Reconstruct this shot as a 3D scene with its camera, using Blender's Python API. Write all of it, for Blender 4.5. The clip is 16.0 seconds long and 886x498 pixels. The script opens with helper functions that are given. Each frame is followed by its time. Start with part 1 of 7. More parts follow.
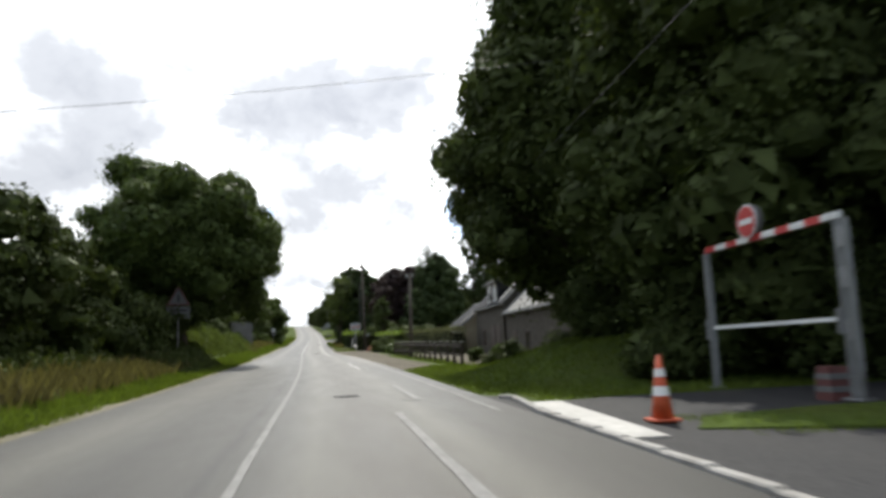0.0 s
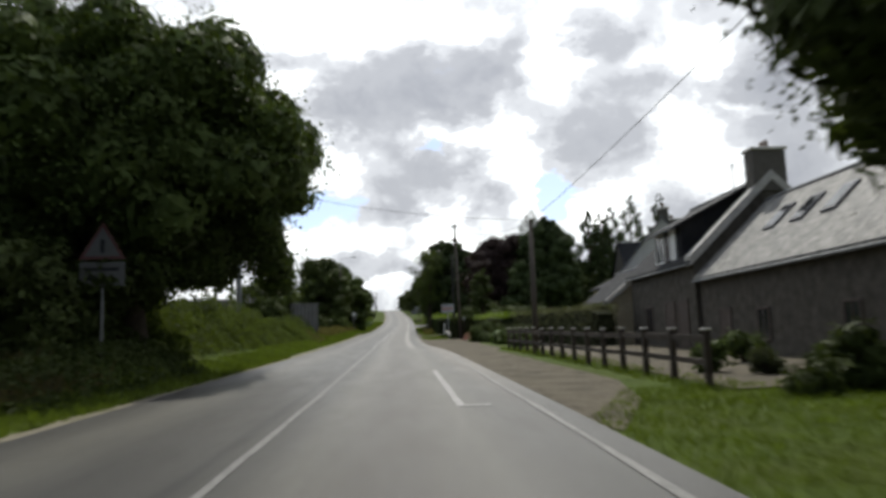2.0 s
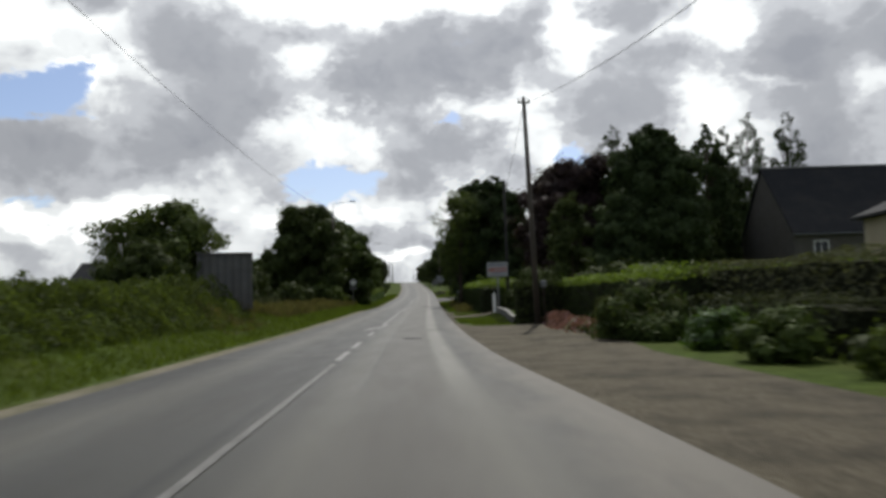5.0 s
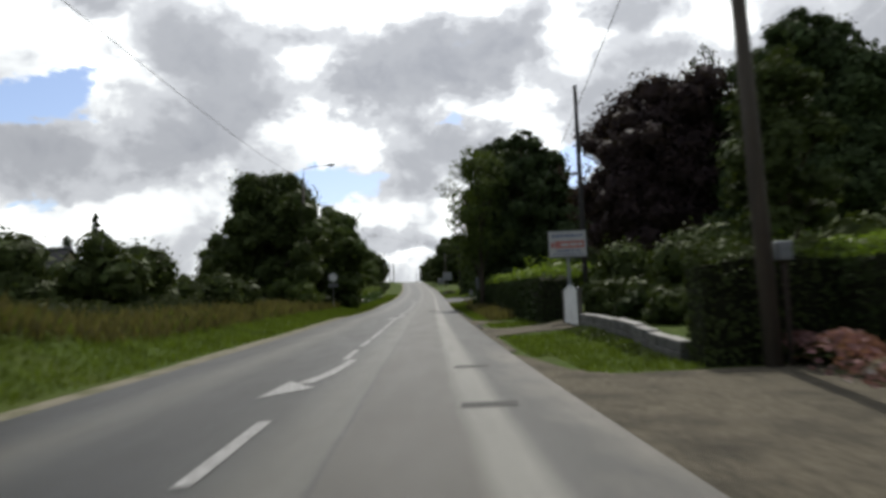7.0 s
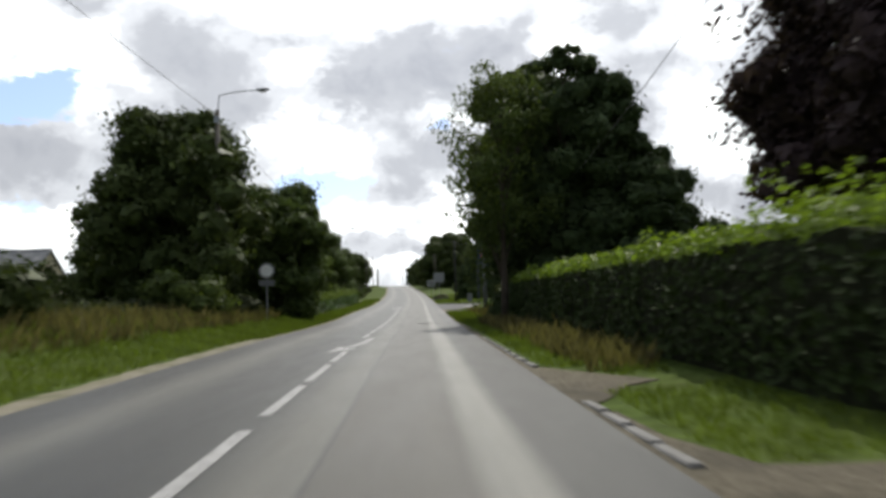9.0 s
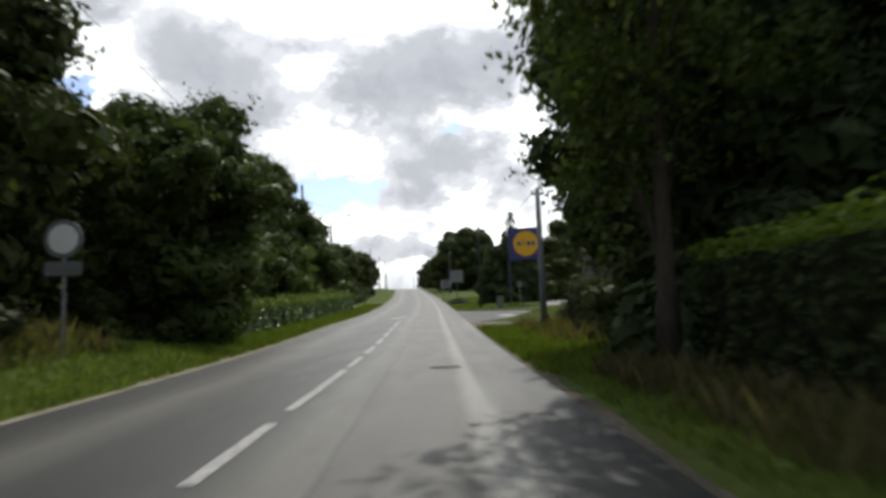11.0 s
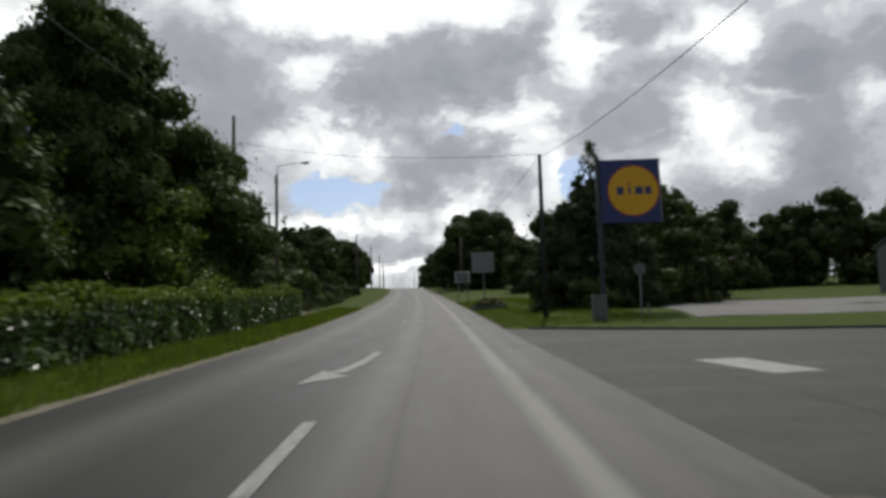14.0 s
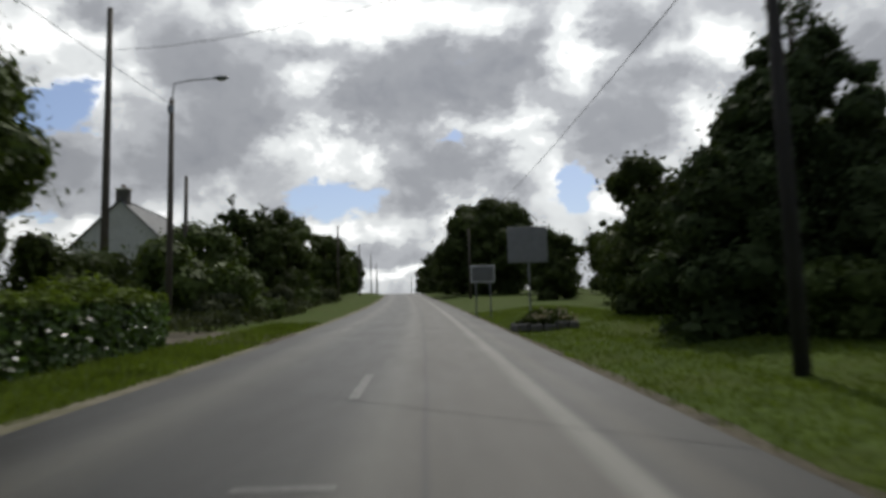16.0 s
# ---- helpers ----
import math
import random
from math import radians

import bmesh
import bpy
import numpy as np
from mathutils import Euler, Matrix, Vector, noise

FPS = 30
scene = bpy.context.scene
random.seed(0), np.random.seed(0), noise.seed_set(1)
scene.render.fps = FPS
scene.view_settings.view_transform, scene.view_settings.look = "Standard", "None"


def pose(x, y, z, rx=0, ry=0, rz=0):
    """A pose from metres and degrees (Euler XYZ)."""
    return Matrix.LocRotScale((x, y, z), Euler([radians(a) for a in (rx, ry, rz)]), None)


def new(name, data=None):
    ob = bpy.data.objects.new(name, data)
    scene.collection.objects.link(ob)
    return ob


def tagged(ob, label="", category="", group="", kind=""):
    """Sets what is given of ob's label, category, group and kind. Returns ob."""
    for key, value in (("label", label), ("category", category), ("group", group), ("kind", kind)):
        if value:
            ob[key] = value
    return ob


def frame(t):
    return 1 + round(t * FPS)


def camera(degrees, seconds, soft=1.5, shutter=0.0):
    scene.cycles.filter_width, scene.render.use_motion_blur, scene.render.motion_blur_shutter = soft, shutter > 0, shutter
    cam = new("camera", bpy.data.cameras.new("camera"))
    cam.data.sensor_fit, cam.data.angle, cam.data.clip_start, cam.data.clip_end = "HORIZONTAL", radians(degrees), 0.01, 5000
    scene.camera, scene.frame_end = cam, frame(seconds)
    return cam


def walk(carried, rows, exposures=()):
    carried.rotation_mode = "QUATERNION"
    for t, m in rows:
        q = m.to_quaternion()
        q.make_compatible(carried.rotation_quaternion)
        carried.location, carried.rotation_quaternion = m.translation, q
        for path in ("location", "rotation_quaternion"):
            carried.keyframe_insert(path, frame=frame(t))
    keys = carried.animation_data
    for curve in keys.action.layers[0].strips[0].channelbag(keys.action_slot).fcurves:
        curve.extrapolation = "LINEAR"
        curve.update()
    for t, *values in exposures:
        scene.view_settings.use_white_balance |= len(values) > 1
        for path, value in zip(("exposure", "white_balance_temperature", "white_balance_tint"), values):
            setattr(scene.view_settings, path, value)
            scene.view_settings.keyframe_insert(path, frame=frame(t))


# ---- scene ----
cam = camera(62.8, 16.0, soft=3.45, shutter=0.5)

PATH = [
    (0.0, pose(1.62, 1.75, 0.54, 98.02, 1.83, -9.79)),
    (0.5, pose(2.01, 6.65, 0.67, 97.03, 1.67, -7.65)),
    (1.0, pose(2.41, 11.71, 0.78, 96.62, 1.88, -5.55)),
    (1.5, pose(2.62, 16.96, 0.87, 97.05, 2.53, -3.94)),
    (2.0, pose(2.71, 22.47, 0.96, 97.05, 1.95, -2.56)),
    (2.5, pose(2.77, 28.13, 1.06, 96.78, 1.78, -1.54)),
    (3.0, pose(2.76, 33.91, 1.16, 97.02, 1.48, -0.76)),
    (3.5, pose(2.67, 39.74, 1.26, 95.58, 1.98, -1.39)),
    (4.0, pose(2.57, 45.56, 1.37, 95.40, 1.93, -1.29)),
    (4.5, pose(2.47, 51.33, 1.47, 95.22, 1.88, -1.19)),
    (5.0, pose(2.36, 57.07, 1.57, 95.04, 1.83, -1.08)),
    (5.5, pose(2.26, 62.76, 1.67, 94.86, 1.78, -0.98)),
    (6.0, pose(2.16, 68.41, 1.77, 94.68, 1.73, -0.87)),
    (6.5, pose(2.06, 74.03, 1.88, 94.92, 2.05, -0.72)),
    (7.0, pose(1.91, 79.56, 1.98, 95.11, 2.27, -0.84)),
    (7.5, pose(1.83, 85.06, 2.10, 95.69, 1.46, -0.87)),
    (8.0, pose(1.74, 90.59, 2.24, 95.20, 1.52, -1.28)),
    (8.5, pose(1.72, 95.90, 2.37, 95.49, 1.76, -1.85)),
    (9.0, pose(1.71, 101.39, 2.53, 95.50, 1.86, -1.89)),
    (9.5, pose(1.76, 106.97, 2.69, 95.89, 1.62, -1.44)),
    (10.0, pose(1.79, 112.55, 2.87, 95.87, 1.72, -1.26)),
    (10.5, pose(1.78, 118.13, 3.06, 95.86, 1.82, -1.08)),
    (11.0, pose(1.75, 123.71, 3.24, 95.84, 1.92, -0.91)),
    (11.5, pose(1.68, 129.32, 3.40, 95.82, 2.02, -0.73)),
    (12.0, pose(1.59, 134.95, 3.55, 95.81, 2.12, -0.56)),
    (12.5, pose(1.49, 140.60, 3.71, 95.12, 1.49, -0.69)),
    (13.0, pose(1.40, 146.41, 3.91, 95.57, 2.21, -0.87)),
    (13.5, pose(1.34, 152.22, 4.15, 96.32, 2.29, -0.88)),
    (14.0, pose(1.24, 158.00, 4.42, 95.94, 1.57, -0.82)),
    (14.5, pose(1.07, 163.65, 4.68, 96.91, 1.37, -0.74)),
    (15.0, pose(0.99, 169.28, 4.92, 96.32, 1.31, -1.22)),
    (15.5, pose(0.98, 174.68, 5.14, 97.20, 1.64, -1.47)),
    (16.0, pose(1.01, 180.20, 5.38, 96.43, 1.53, -0.97)),
]

walk(cam, PATH, [(0.0, 0.58), (1.0, 0.45), (2.0, 0.0), (3.0, -0.42), (4.0, -0.48), (6.0, -0.25), (8.0, -0.02), (9.5, 0.25), (12.0, -0.16), (13.0, -0.40), (16.0, -0.67)])


# ---- world and light ----
SUN_AZ, SUN_EL = 10.0, 52.0          # degrees right of the road's line, above the horizon
sun = new("sun", bpy.data.lights.new("sun", "SUN"))
sun.data.energy, sun.data.angle, sun.data.color = 3.5, radians(0.6), (1.0, 0.965, 0.88)
sun.matrix_basis = pose(0, 0, 60, -(90 - SUN_EL), 0, -SUN_AZ)

world = bpy.data.worlds.new("sky")
scene.world = world
world.use_nodes = True
wn, wl = world.node_tree.nodes, world.node_tree.links
wn.clear()


def wnode(kind, **sets):
    n = wn.new(kind)
    for k, v in sets.items():
        n.inputs[k.replace("_", " ")].default_value = v
    return n


def wmath(op, a, b=None, clamp=False):
    n = wn.new("ShaderNodeMath")
    n.operation, n.use_clamp = op, clamp
    for k, v in enumerate((a, b)):
        if v is None:
            continue
        if isinstance(v, (int, float)):
            n.inputs[k].default_value = v
        else:
            wl.new(v, n.inputs[k])
    return n.outputs[0]


def wramp(fac, stops):
    n = wn.new("ShaderNodeValToRGB")
    n.color_ramp.interpolation = "EASE"
    while len(n.color_ramp.elements) < len(stops):
        n.color_ramp.elements.new(0.5)
    for e, (p, c) in zip(n.color_ramp.elements, stops):
        e.position = p
        e.color = (c, c, c, 1) if isinstance(c, (int, float)) else (*c, 1)
    wl.new(fac, n.inputs[0])
    return n.outputs[0]


sky = wn.new("ShaderNodeTexSky")
sky.sky_type, sky.sun_disc = "NISHITA", False
sky.sun_elevation, sky.sun_rotation = radians(SUN_EL), radians(SUN_AZ)
coord = wn.new("ShaderNodeTexCoord")
sep = wn.new("ShaderNodeSeparateXYZ")
wl.new(coord.outputs["Generated"], sep.inputs[0])


def wnoise(scale, detail, rough, shift, distort=0.0, flat=1.75):
    m = wn.new("ShaderNodeMapping")
    m.inputs["Location"].default_value = shift
    m.inputs["Scale"].default_value = (1.0, 1.0, flat)
    wl.new(coord.outputs["Generated"], m.inputs[0])
    n = wnode("ShaderNodeTexNoise", Scale=scale, Detail=detail, Roughness=rough, Distortion=distort)
    wl.new(m.outputs[0], n.inputs["Vector"])
    return n.outputs["Fac"]


warp = []
for shift_a, shift_b, wide in (((2.1, 8.2, 3.3), (5.5, 0.7, 1.9), 0.15), ((9.1, 1.2, 6.3), (0.8, 3.9, 7.7), 0.11)):
    w = wmath("ADD", wmath("MULTIPLY", wmath("SUBTRACT", wnoise(8.0, 7, 0.62, shift_a), 0.5), wide), wmath("MULTIPLY", wmath("SUBTRACT", wnoise(26.0, 5, 0.6, shift_b), 0.5), wide * 0.5))
    warp.append(w)
ahead = wmath("MAXIMUM", sep.outputs[1], 0.05)
bearing = wn.new("ShaderNodeCombineXYZ")
wl.new(wmath("ADD", wmath("DIVIDE", sep.outputs[0], ahead), warp[0]), bearing.inputs[0])
wl.new(wmath("ADD", wmath("DIVIDE", sep.outputs[2], ahead), warp[1]), bearing.inputs[1])


def wblobs(total, blobs, sign):
    """Adds soft ragged weights about bearings x and heights z of the sky ahead (both as slopes)."""
    for x, z, rx, rz, weight in blobs:
        rx, rz = rx * 1.15, rz * 1.15
        at = wn.new("ShaderNodeVectorMath")
        at.operation = "MULTIPLY_ADD"
        wl.new(bearing.outputs[0], at.inputs[0])
        at.inputs[1].default_value, at.inputs[2].default_value = (1 / rx, 1 / rz, 0), (-x / rx, -z / rz, 0)
        d = wn.new("ShaderNodeVectorMath")
        d.operation = "DOT_PRODUCT"
        wl.new(at.outputs[0], d.inputs[0])
        wl.new(at.outputs[0], d.inputs[1])
        w = wmath("SUBTRACT", 1.0, wmath("MULTIPLY", d.outputs["Value"], 0.5), clamp=True)
        total = wmath("ADD", total, wmath("MULTIPLY", wmath("MULTIPLY", w, w), sign * weight))
    return total


cover = wnoise(4.2, 9, 0.56, (3.1, 0.4, 0.0), 0.2)
thick = wnoise(4.6, 10, 0.58, (7.3, 2.2, 1.0), 0.3)
fine = wnoise(13.0, 9, 0.58, (1.3, 5.2, 2.0), 0.3, 1.15)
middle = wnoise(8.0, 9, 0.58, (4.4, 6.1, 0.7), 0.3, 1.2)
# the grey banks, their sunlit rims and the blue gaps as they hang over the road
BANK_MIDDLE = ((0.001, 0.345, 0.148, 0.074, 0.30), (-0.007, 0.219, 0.047, 0.07, 0.24), (0.111, 0.382, 0.074, 0.043, 0.20), (-0.103, 0.319, 0.055, 0.039, 0.18),
               (0.082, 0.248, 0.036, 0.024, 0.2), (0.099, 0.191, 0.036, 0.024, 0.18), (-0.046, 0.109, 0.078, 0.025, 0.2))
BANK_LEFT = ((-0.285, 0.387, 0.105, 0.055, 0.3), (-0.235, 0.295, 0.074, 0.051, 0.24), (-0.476, 0.464, 0.058, 0.023, 0.26), (-0.501, 0.241, 0.156, 0.047, 0.28),
             (-0.552, 0.129, 0.047, 0.023, 0.14), (-0.309, 0.256, 0.074, 0.058, 0.2), (-0.144, 0.247, 0.039, 0.019, 0.1))
BANK_RIGHT = ((0.28, 0.419, 0.047, 0.039, 0.28), (0.323, 0.342, 0.086, 0.031, 0.24), (0.246, 0.271, 0.097, 0.047, 0.28), (0.518, 0.345, 0.09, 0.066, 0.32),
              (0.558, 0.231, 0.086, 0.066, 0.28), (0.502, 0.148, 0.109, 0.039, 0.24), (0.66, 0.39, 0.055, 0.047, 0.28), (0.352, 0.174, 0.07, 0.019, 0.14))
RIM_MIDDLE = ((-0.084, 0.447, 0.187, 0.035, 0.3), (-0.15, 0.35, 0.035, 0.039, 0.26), (-0.2, 0.262, 0.055, 0.027, 0.26), (-0.113, 0.255, 0.047, 0.035, 0.24),
              (0.067, 0.288, 0.055, 0.03, 0.32), (0.136, 0.295, 0.028, 0.06, 0.27), (0.178, 0.24, 0.036, 0.042, 0.25), (0.05, 0.176, 0.035, 0.027, 0.22),
              (-0.053, 0.156, 0.07, 0.019, 0.12), (0.072, 0.124, 0.07, 0.023, 0.25), (-0.047, 0.085, 0.043, 0.009, 0.3), (-0.177, 0.144, 0.093, 0.019, 0.22))
RIM_SIDES = ((0.213, 0.4, 0.037, 0.07, 0.22), (0.421, 0.393, 0.039, 0.047, 0.28), (0.4, 0.278, 0.031, 0.047, 0.22), (0.46, 0.218, 0.043, 0.031, 0.24),
             (0.296, 0.172, 0.047, 0.031, 0.26), (0.518, 0.312, 0.05, 0.011, 0.25), (-0.475, 0.348, 0.101, 0.022, 0.28), (-0.571, 0.45, 0.093, 0.047, 0.2),
             (-0.486, 0.15, 0.14, 0.027, 0.26))
BLUE_GAPS = ((-0.53, 0.326, 0.11, 0.045, 0.60), (-0.13, 0.183, 0.07, 0.032, 0.62), (0.21, 0.201, 0.034, 0.027, 0.62), (-0.548, 0.187, 0.055, 0.014, 0.4), (0.046, 0.27, 0.02, 0.018, 0.35))
dark = wmath("ADD", 0.225, wmath("ADD", wmath("MULTIPLY", thick, 0.30), wmath("MULTIPLY", middle, 0.30)))
for bank in (BANK_MIDDLE, BANK_LEFT, BANK_RIGHT):
    dark = wblobs(dark, bank, 1)
for rim in (RIM_MIDDLE, RIM_SIDES):
    dark = wblobs(dark, rim, -1)
gap = wblobs(wmath("SUBTRACT", cover, 0.08), ((0.0, 0.25, 1.1, 0.5, 0.30),), 1)
gap = wblobs(gap, BLUE_GAPS, -1)
gap = wmath("ADD", gap, wmath("MULTIPLY", wmath("SUBTRACT", fine, 0.5), 0.45))
mask = wramp(gap, ((0.28, 0.0), (0.46, 1.0)))
tone = wmath("ADD", dark, wmath("MULTIPLY", wmath("SUBTRACT", fine, 0.5), 0.68))
cloud = wramp(tone, ((0.27, (1.75, 1.77, 1.75)), (0.43, (1.08, 1.12, 1.13)), (0.60, (0.66, 0.685, 0.725)), (0.76, (0.47, 0.49, 0.53)), (0.98, (0.38, 0.40, 0.445))))
# clouds scatter forwards: brightest about the sun's side of the sky
az, el = radians(SUN_AZ), radians(SUN_EL)
facing = wn.new("ShaderNodeVectorMath")
facing.operation = "DOT_PRODUCT"
wl.new(coord.outputs["Generated"], facing.inputs[0])
facing.inputs[1].default_value = (math.sin(az) * math.cos(el), math.cos(az) * math.cos(el), math.sin(el))
lobe = wmath("POWER", wmath("MULTIPLY", wmath("ADD", facing.outputs["Value"], 1.0), 0.5), 2.0)
glow = wn.new("ShaderNodeMixRGB")
glow.blend_type, glow.inputs[0].default_value = "MULTIPLY", 1.0
wl.new(cloud, glow.inputs[1])
wl.new(wmath("ADD", 0.2, wmath("MULTIPLY", lobe, 1.2)), glow.inputs[2])
cloud = glow.outputs[0]
blue = wn.new("ShaderNodeMixRGB")
blue.blend_type, blue.inputs[0].default_value = "MULTIPLY", 1.0
wl.new(sky.outputs[0], blue.inputs[1])
blue.inputs[2].default_value = (0.14, 0.14, 0.15, 1)
mixed = wn.new("ShaderNodeMixRGB")
wl.new(mask, mixed.inputs[0])
wl.new(blue.outputs[0], mixed.inputs[1])
wl.new(cloud, mixed.inputs[2])
back = wn.new("ShaderNodeBackground")
wl.new(mixed.outputs[0], back.inputs[0])
back.inputs[1].default_value = 1.02
wl.new(back.outputs[0], wn.new("ShaderNodeOutputWorld").inputs[0])

# ---- materials ----


def material(name, base, vary=0.25, scale=6.0, rough=0.8, bump=0.0, bump_scale=40.0, metal=0.0, stain=None, stain_scale=0.6,
             island=0.0, rnd=0.0, through_light=0.0, spec=0.5, stretch=(1, 1, 1)):
    """A two-scale procedural surface: fine grain, large stains, relief; island and rnd vary it piece by piece."""
    m = bpy.data.materials.new(name)
    m.use_nodes = True
    nt, lk = m.node_tree.nodes, m.node_tree.links
    bsdf = nt["Principled BSDF"]
    bsdf.inputs["Roughness"].default_value, bsdf.inputs["Metallic"].default_value = rough, metal
    bsdf.inputs["Specular IOR Level"].default_value = spec
    tc, mp = nt.new("ShaderNodeTexCoord"), nt.new("ShaderNodeMapping")
    mp.inputs["Scale"].default_value = stretch
    lk.new(tc.outputs["Object"], mp.inputs[0])

    def tex(sc, detail=6.0, r=0.6):
        n = nt.new("ShaderNodeTexNoise")
        n.inputs["Scale"].default_value, n.inputs["Detail"].default_value, n.inputs["Roughness"].default_value = sc, detail, r
        lk.new(mp.outputs[0], n.inputs["Vector"])
        return n.outputs["Fac"]

    def blend(fac, a, b, kind="MIX"):
        n = nt.new("ShaderNodeMixRGB")
        n.blend_type = kind
        for k, v in enumerate((fac, a, b)):
            if isinstance(v, (int, float)):
                n.inputs[k].default_value = v
            elif isinstance(v, tuple):
                n.inputs[k].default_value = (*v, 1)
            else:
                lk.new(v, n.inputs[k])
        return n.outputs[0]

    def remap(v, lo, hi, a, b):
        n = nt.new("ShaderNodeMapRange")
        lk.new(v, n.inputs[0])
        for k, q in enumerate((lo, hi, a, b)):
            n.inputs[k + 1].default_value = q
        return n.outputs[0]

    lo, hi = tuple(c * (1 - vary) for c in base), tuple(min(1.0, c * (1 + vary)) for c in base)
    col = blend(remap(tex(scale), 0.3, 0.7, 0, 1), lo, hi)
    if stain:
        col = blend(remap(tex(stain_scale, 5.0), 0.45, 0.72, 0, 0.85), col, stain)
    if island:
        geo = nt.new("ShaderNodeNewGeometry")
        col = blend(1.0, col, remap(geo.outputs["Random Per Island"], 0, 1, 1 - island, 1 + island), "MULTIPLY")
    if rnd:
        info = nt.new("ShaderNodeObjectInfo")
        col = blend(1.0, col, remap(info.outputs["Random"], 0, 1, 1 - rnd, 1 + rnd), "MULTIPLY")
    lk.new(col, bsdf.inputs["Base Color"])
    if bump:
        b = nt.new("ShaderNodeBump")
        b.inputs["Strength"].default_value, b.inputs["Distance"].default_value = bump, 0.02
        lk.new(tex(bump_scale, 8.0, 0.7), b.inputs["Height"])
        lk.new(b.outputs[0], bsdf.inputs["Normal"])
    lk.new(remap(tex(scale * 0.7), 0.3, 0.7, rough * 0.85, min(1.0, rough * 1.12)), bsdf.inputs["Roughness"])
    if through_light:
        tr, mx = nt.new("ShaderNodeBsdfTranslucent"), nt.new("ShaderNodeMixShader")
        lk.new(blend(1.0, col, (1.15, 1.25, 0.5), "MULTIPLY"), tr.inputs[0])
        mx.inputs[0].default_value = through_light
        lk.new(bsdf.outputs[0], mx.inputs[1])
        lk.new(tr.outputs[0], mx.inputs[2])
        lk.new(mx.outputs[0], nt["Material Output"].inputs[0])
    return m


ASPHALT = material("asphalt", (0.030, 0.030, 0.031), 0.22, 30, 0.75, 0.35, 160, stain=(0.038, 0.037, 0.036), stain_scale=0.35, stretch=(1, 0.25, 1), spec=0.14)
ASPHALT_WORN = material("asphalt_polished", (0.034, 0.0335, 0.032), 0.25, 30, 0.7, 0.35, 150, stain=(0.062, 0.06, 0.056), stain_scale=0.55, stretch=(0.3, 1, 1), spec=0.16)


def road_material():
    """Asphalt whose tone changes across the lanes: polished wheel tracks, a newer strip, darker edges; frayed by noise."""
    m = bpy.data.materials.new("road_asphalt")
    m.use_nodes = True
    nt, lk = m.node_tree.nodes, m.node_tree.links
    bsdf = nt["Principled BSDF"]
    uv, sp = nt.new("ShaderNodeUVMap"), nt.new("ShaderNodeSeparateXYZ")
    uv.uv_map = "lane"
    lk.new(uv.outputs[0], sp.inputs[0])

    def calc(op, a, b):
        n = nt.new("ShaderNodeMath")
        n.operation = op
        for k, v in enumerate((a, b)):
            if isinstance(v, (int, float)):
                n.inputs[k].default_value = v
            else:
                lk.new(v, n.inputs[k])
        return n.outputs[0]

    def tex(sx, sy, detail=5.0, rough=0.6):
        mp, n = nt.new("ShaderNodeMapping"), nt.new("ShaderNodeTexNoise")
        mp.inputs["Scale"].default_value = (sx, sy, 1)
        lk.new(uv.outputs[0], mp.inputs[0])
        n.inputs["Scale"].default_value, n.inputs["Detail"].default_value, n.inputs["Roughness"].default_value = 1.0, detail, rough
        lk.new(mp.outputs[0], n.inputs["Vector"])
        return n.outputs["Fac"]

    fray = calc("MULTIPLY", calc("SUBTRACT", tex(1.2, 0.35), 0.5), 0.12)
    across = calc("DIVIDE", calc("ADD", calc("ADD", sp.outputs[0], fray), 4.0), 8.5)

    def bands(stops):
        n = nt.new("ShaderNodeValToRGB")
        while len(n.color_ramp.elements) < len(stops):
            n.color_ramp.elements.new(0.5)
        for e, (d, c) in zip(n.color_ramp.elements, stops):
            e.position, e.color = (d + 4.0) / 8.5, (*c, 1)
        lk.new(across, n.inputs[0])
        return n.outputs[0]

    old, worn, strip, edge = (0.0168, 0.0169, 0.0150), (0.0625, 0.0605, 0.050), (0.037, 0.0330, 0.0255), (0.0092, 0.0093, 0.0087)
    pale = (0.125, 0.122, 0.105)
    later = bands(((-3.4, edge), (-2.75, old), (-2.1, worn), (-1.4, old), (-0.6, edge), (0.05, old), (0.6, worn), (0.93, worn), (0.97, edge), (1.01, strip), (2.15, strip),
                   (2.34, pale), (2.62, pale), (2.82, old), (3.6, edge)))
    aged, aged_track = (0.0265, 0.0260, 0.0220), (0.066, 0.0635, 0.0515)
    early = bands(((-3.4, aged), (-2.3, aged_track), (-1.3, aged), (-0.35, aged), (-0.22, edge), (-0.1, aged), (0.3, aged), (0.8, aged_track), (1.4, strip), (1.95, strip), (2.6, aged_track), (3.2, aged), (4.2, old)))
    last = bands(((-3.4, edge), (-2.75, old), (-2.1, worn), (-1.4, old), (-0.6, edge), (0.05, old), (0.55, worn), (0.9, strip), (0.95, edge), (1.0, strip), (2.2, strip),
                  (2.38, pale), (2.5, pale), (2.62, old), (2.95, strip), (3.2, edge), (3.6, edge)))
    later_mix = nt.new("ShaderNodeMixRGB")
    lk.new(calc("MINIMUM", calc("MAXIMUM", calc("DIVIDE", calc("SUBTRACT", sp.outputs[1], 128.0), 10.0), 0.0), 1.0), later_mix.inputs[0])
    lk.new(later, later_mix.inputs[1])
    lk.new(last, later_mix.inputs[2])
    later = later_mix.outputs[0]
    mix = nt.new("ShaderNodeMixRGB")
    lk.new(calc("MINIMUM", calc("MAXIMUM", calc("DIVIDE", calc("SUBTRACT", sp.outputs[1], 66.0), 5.0), 0.0), 1.0), mix.inputs[0])
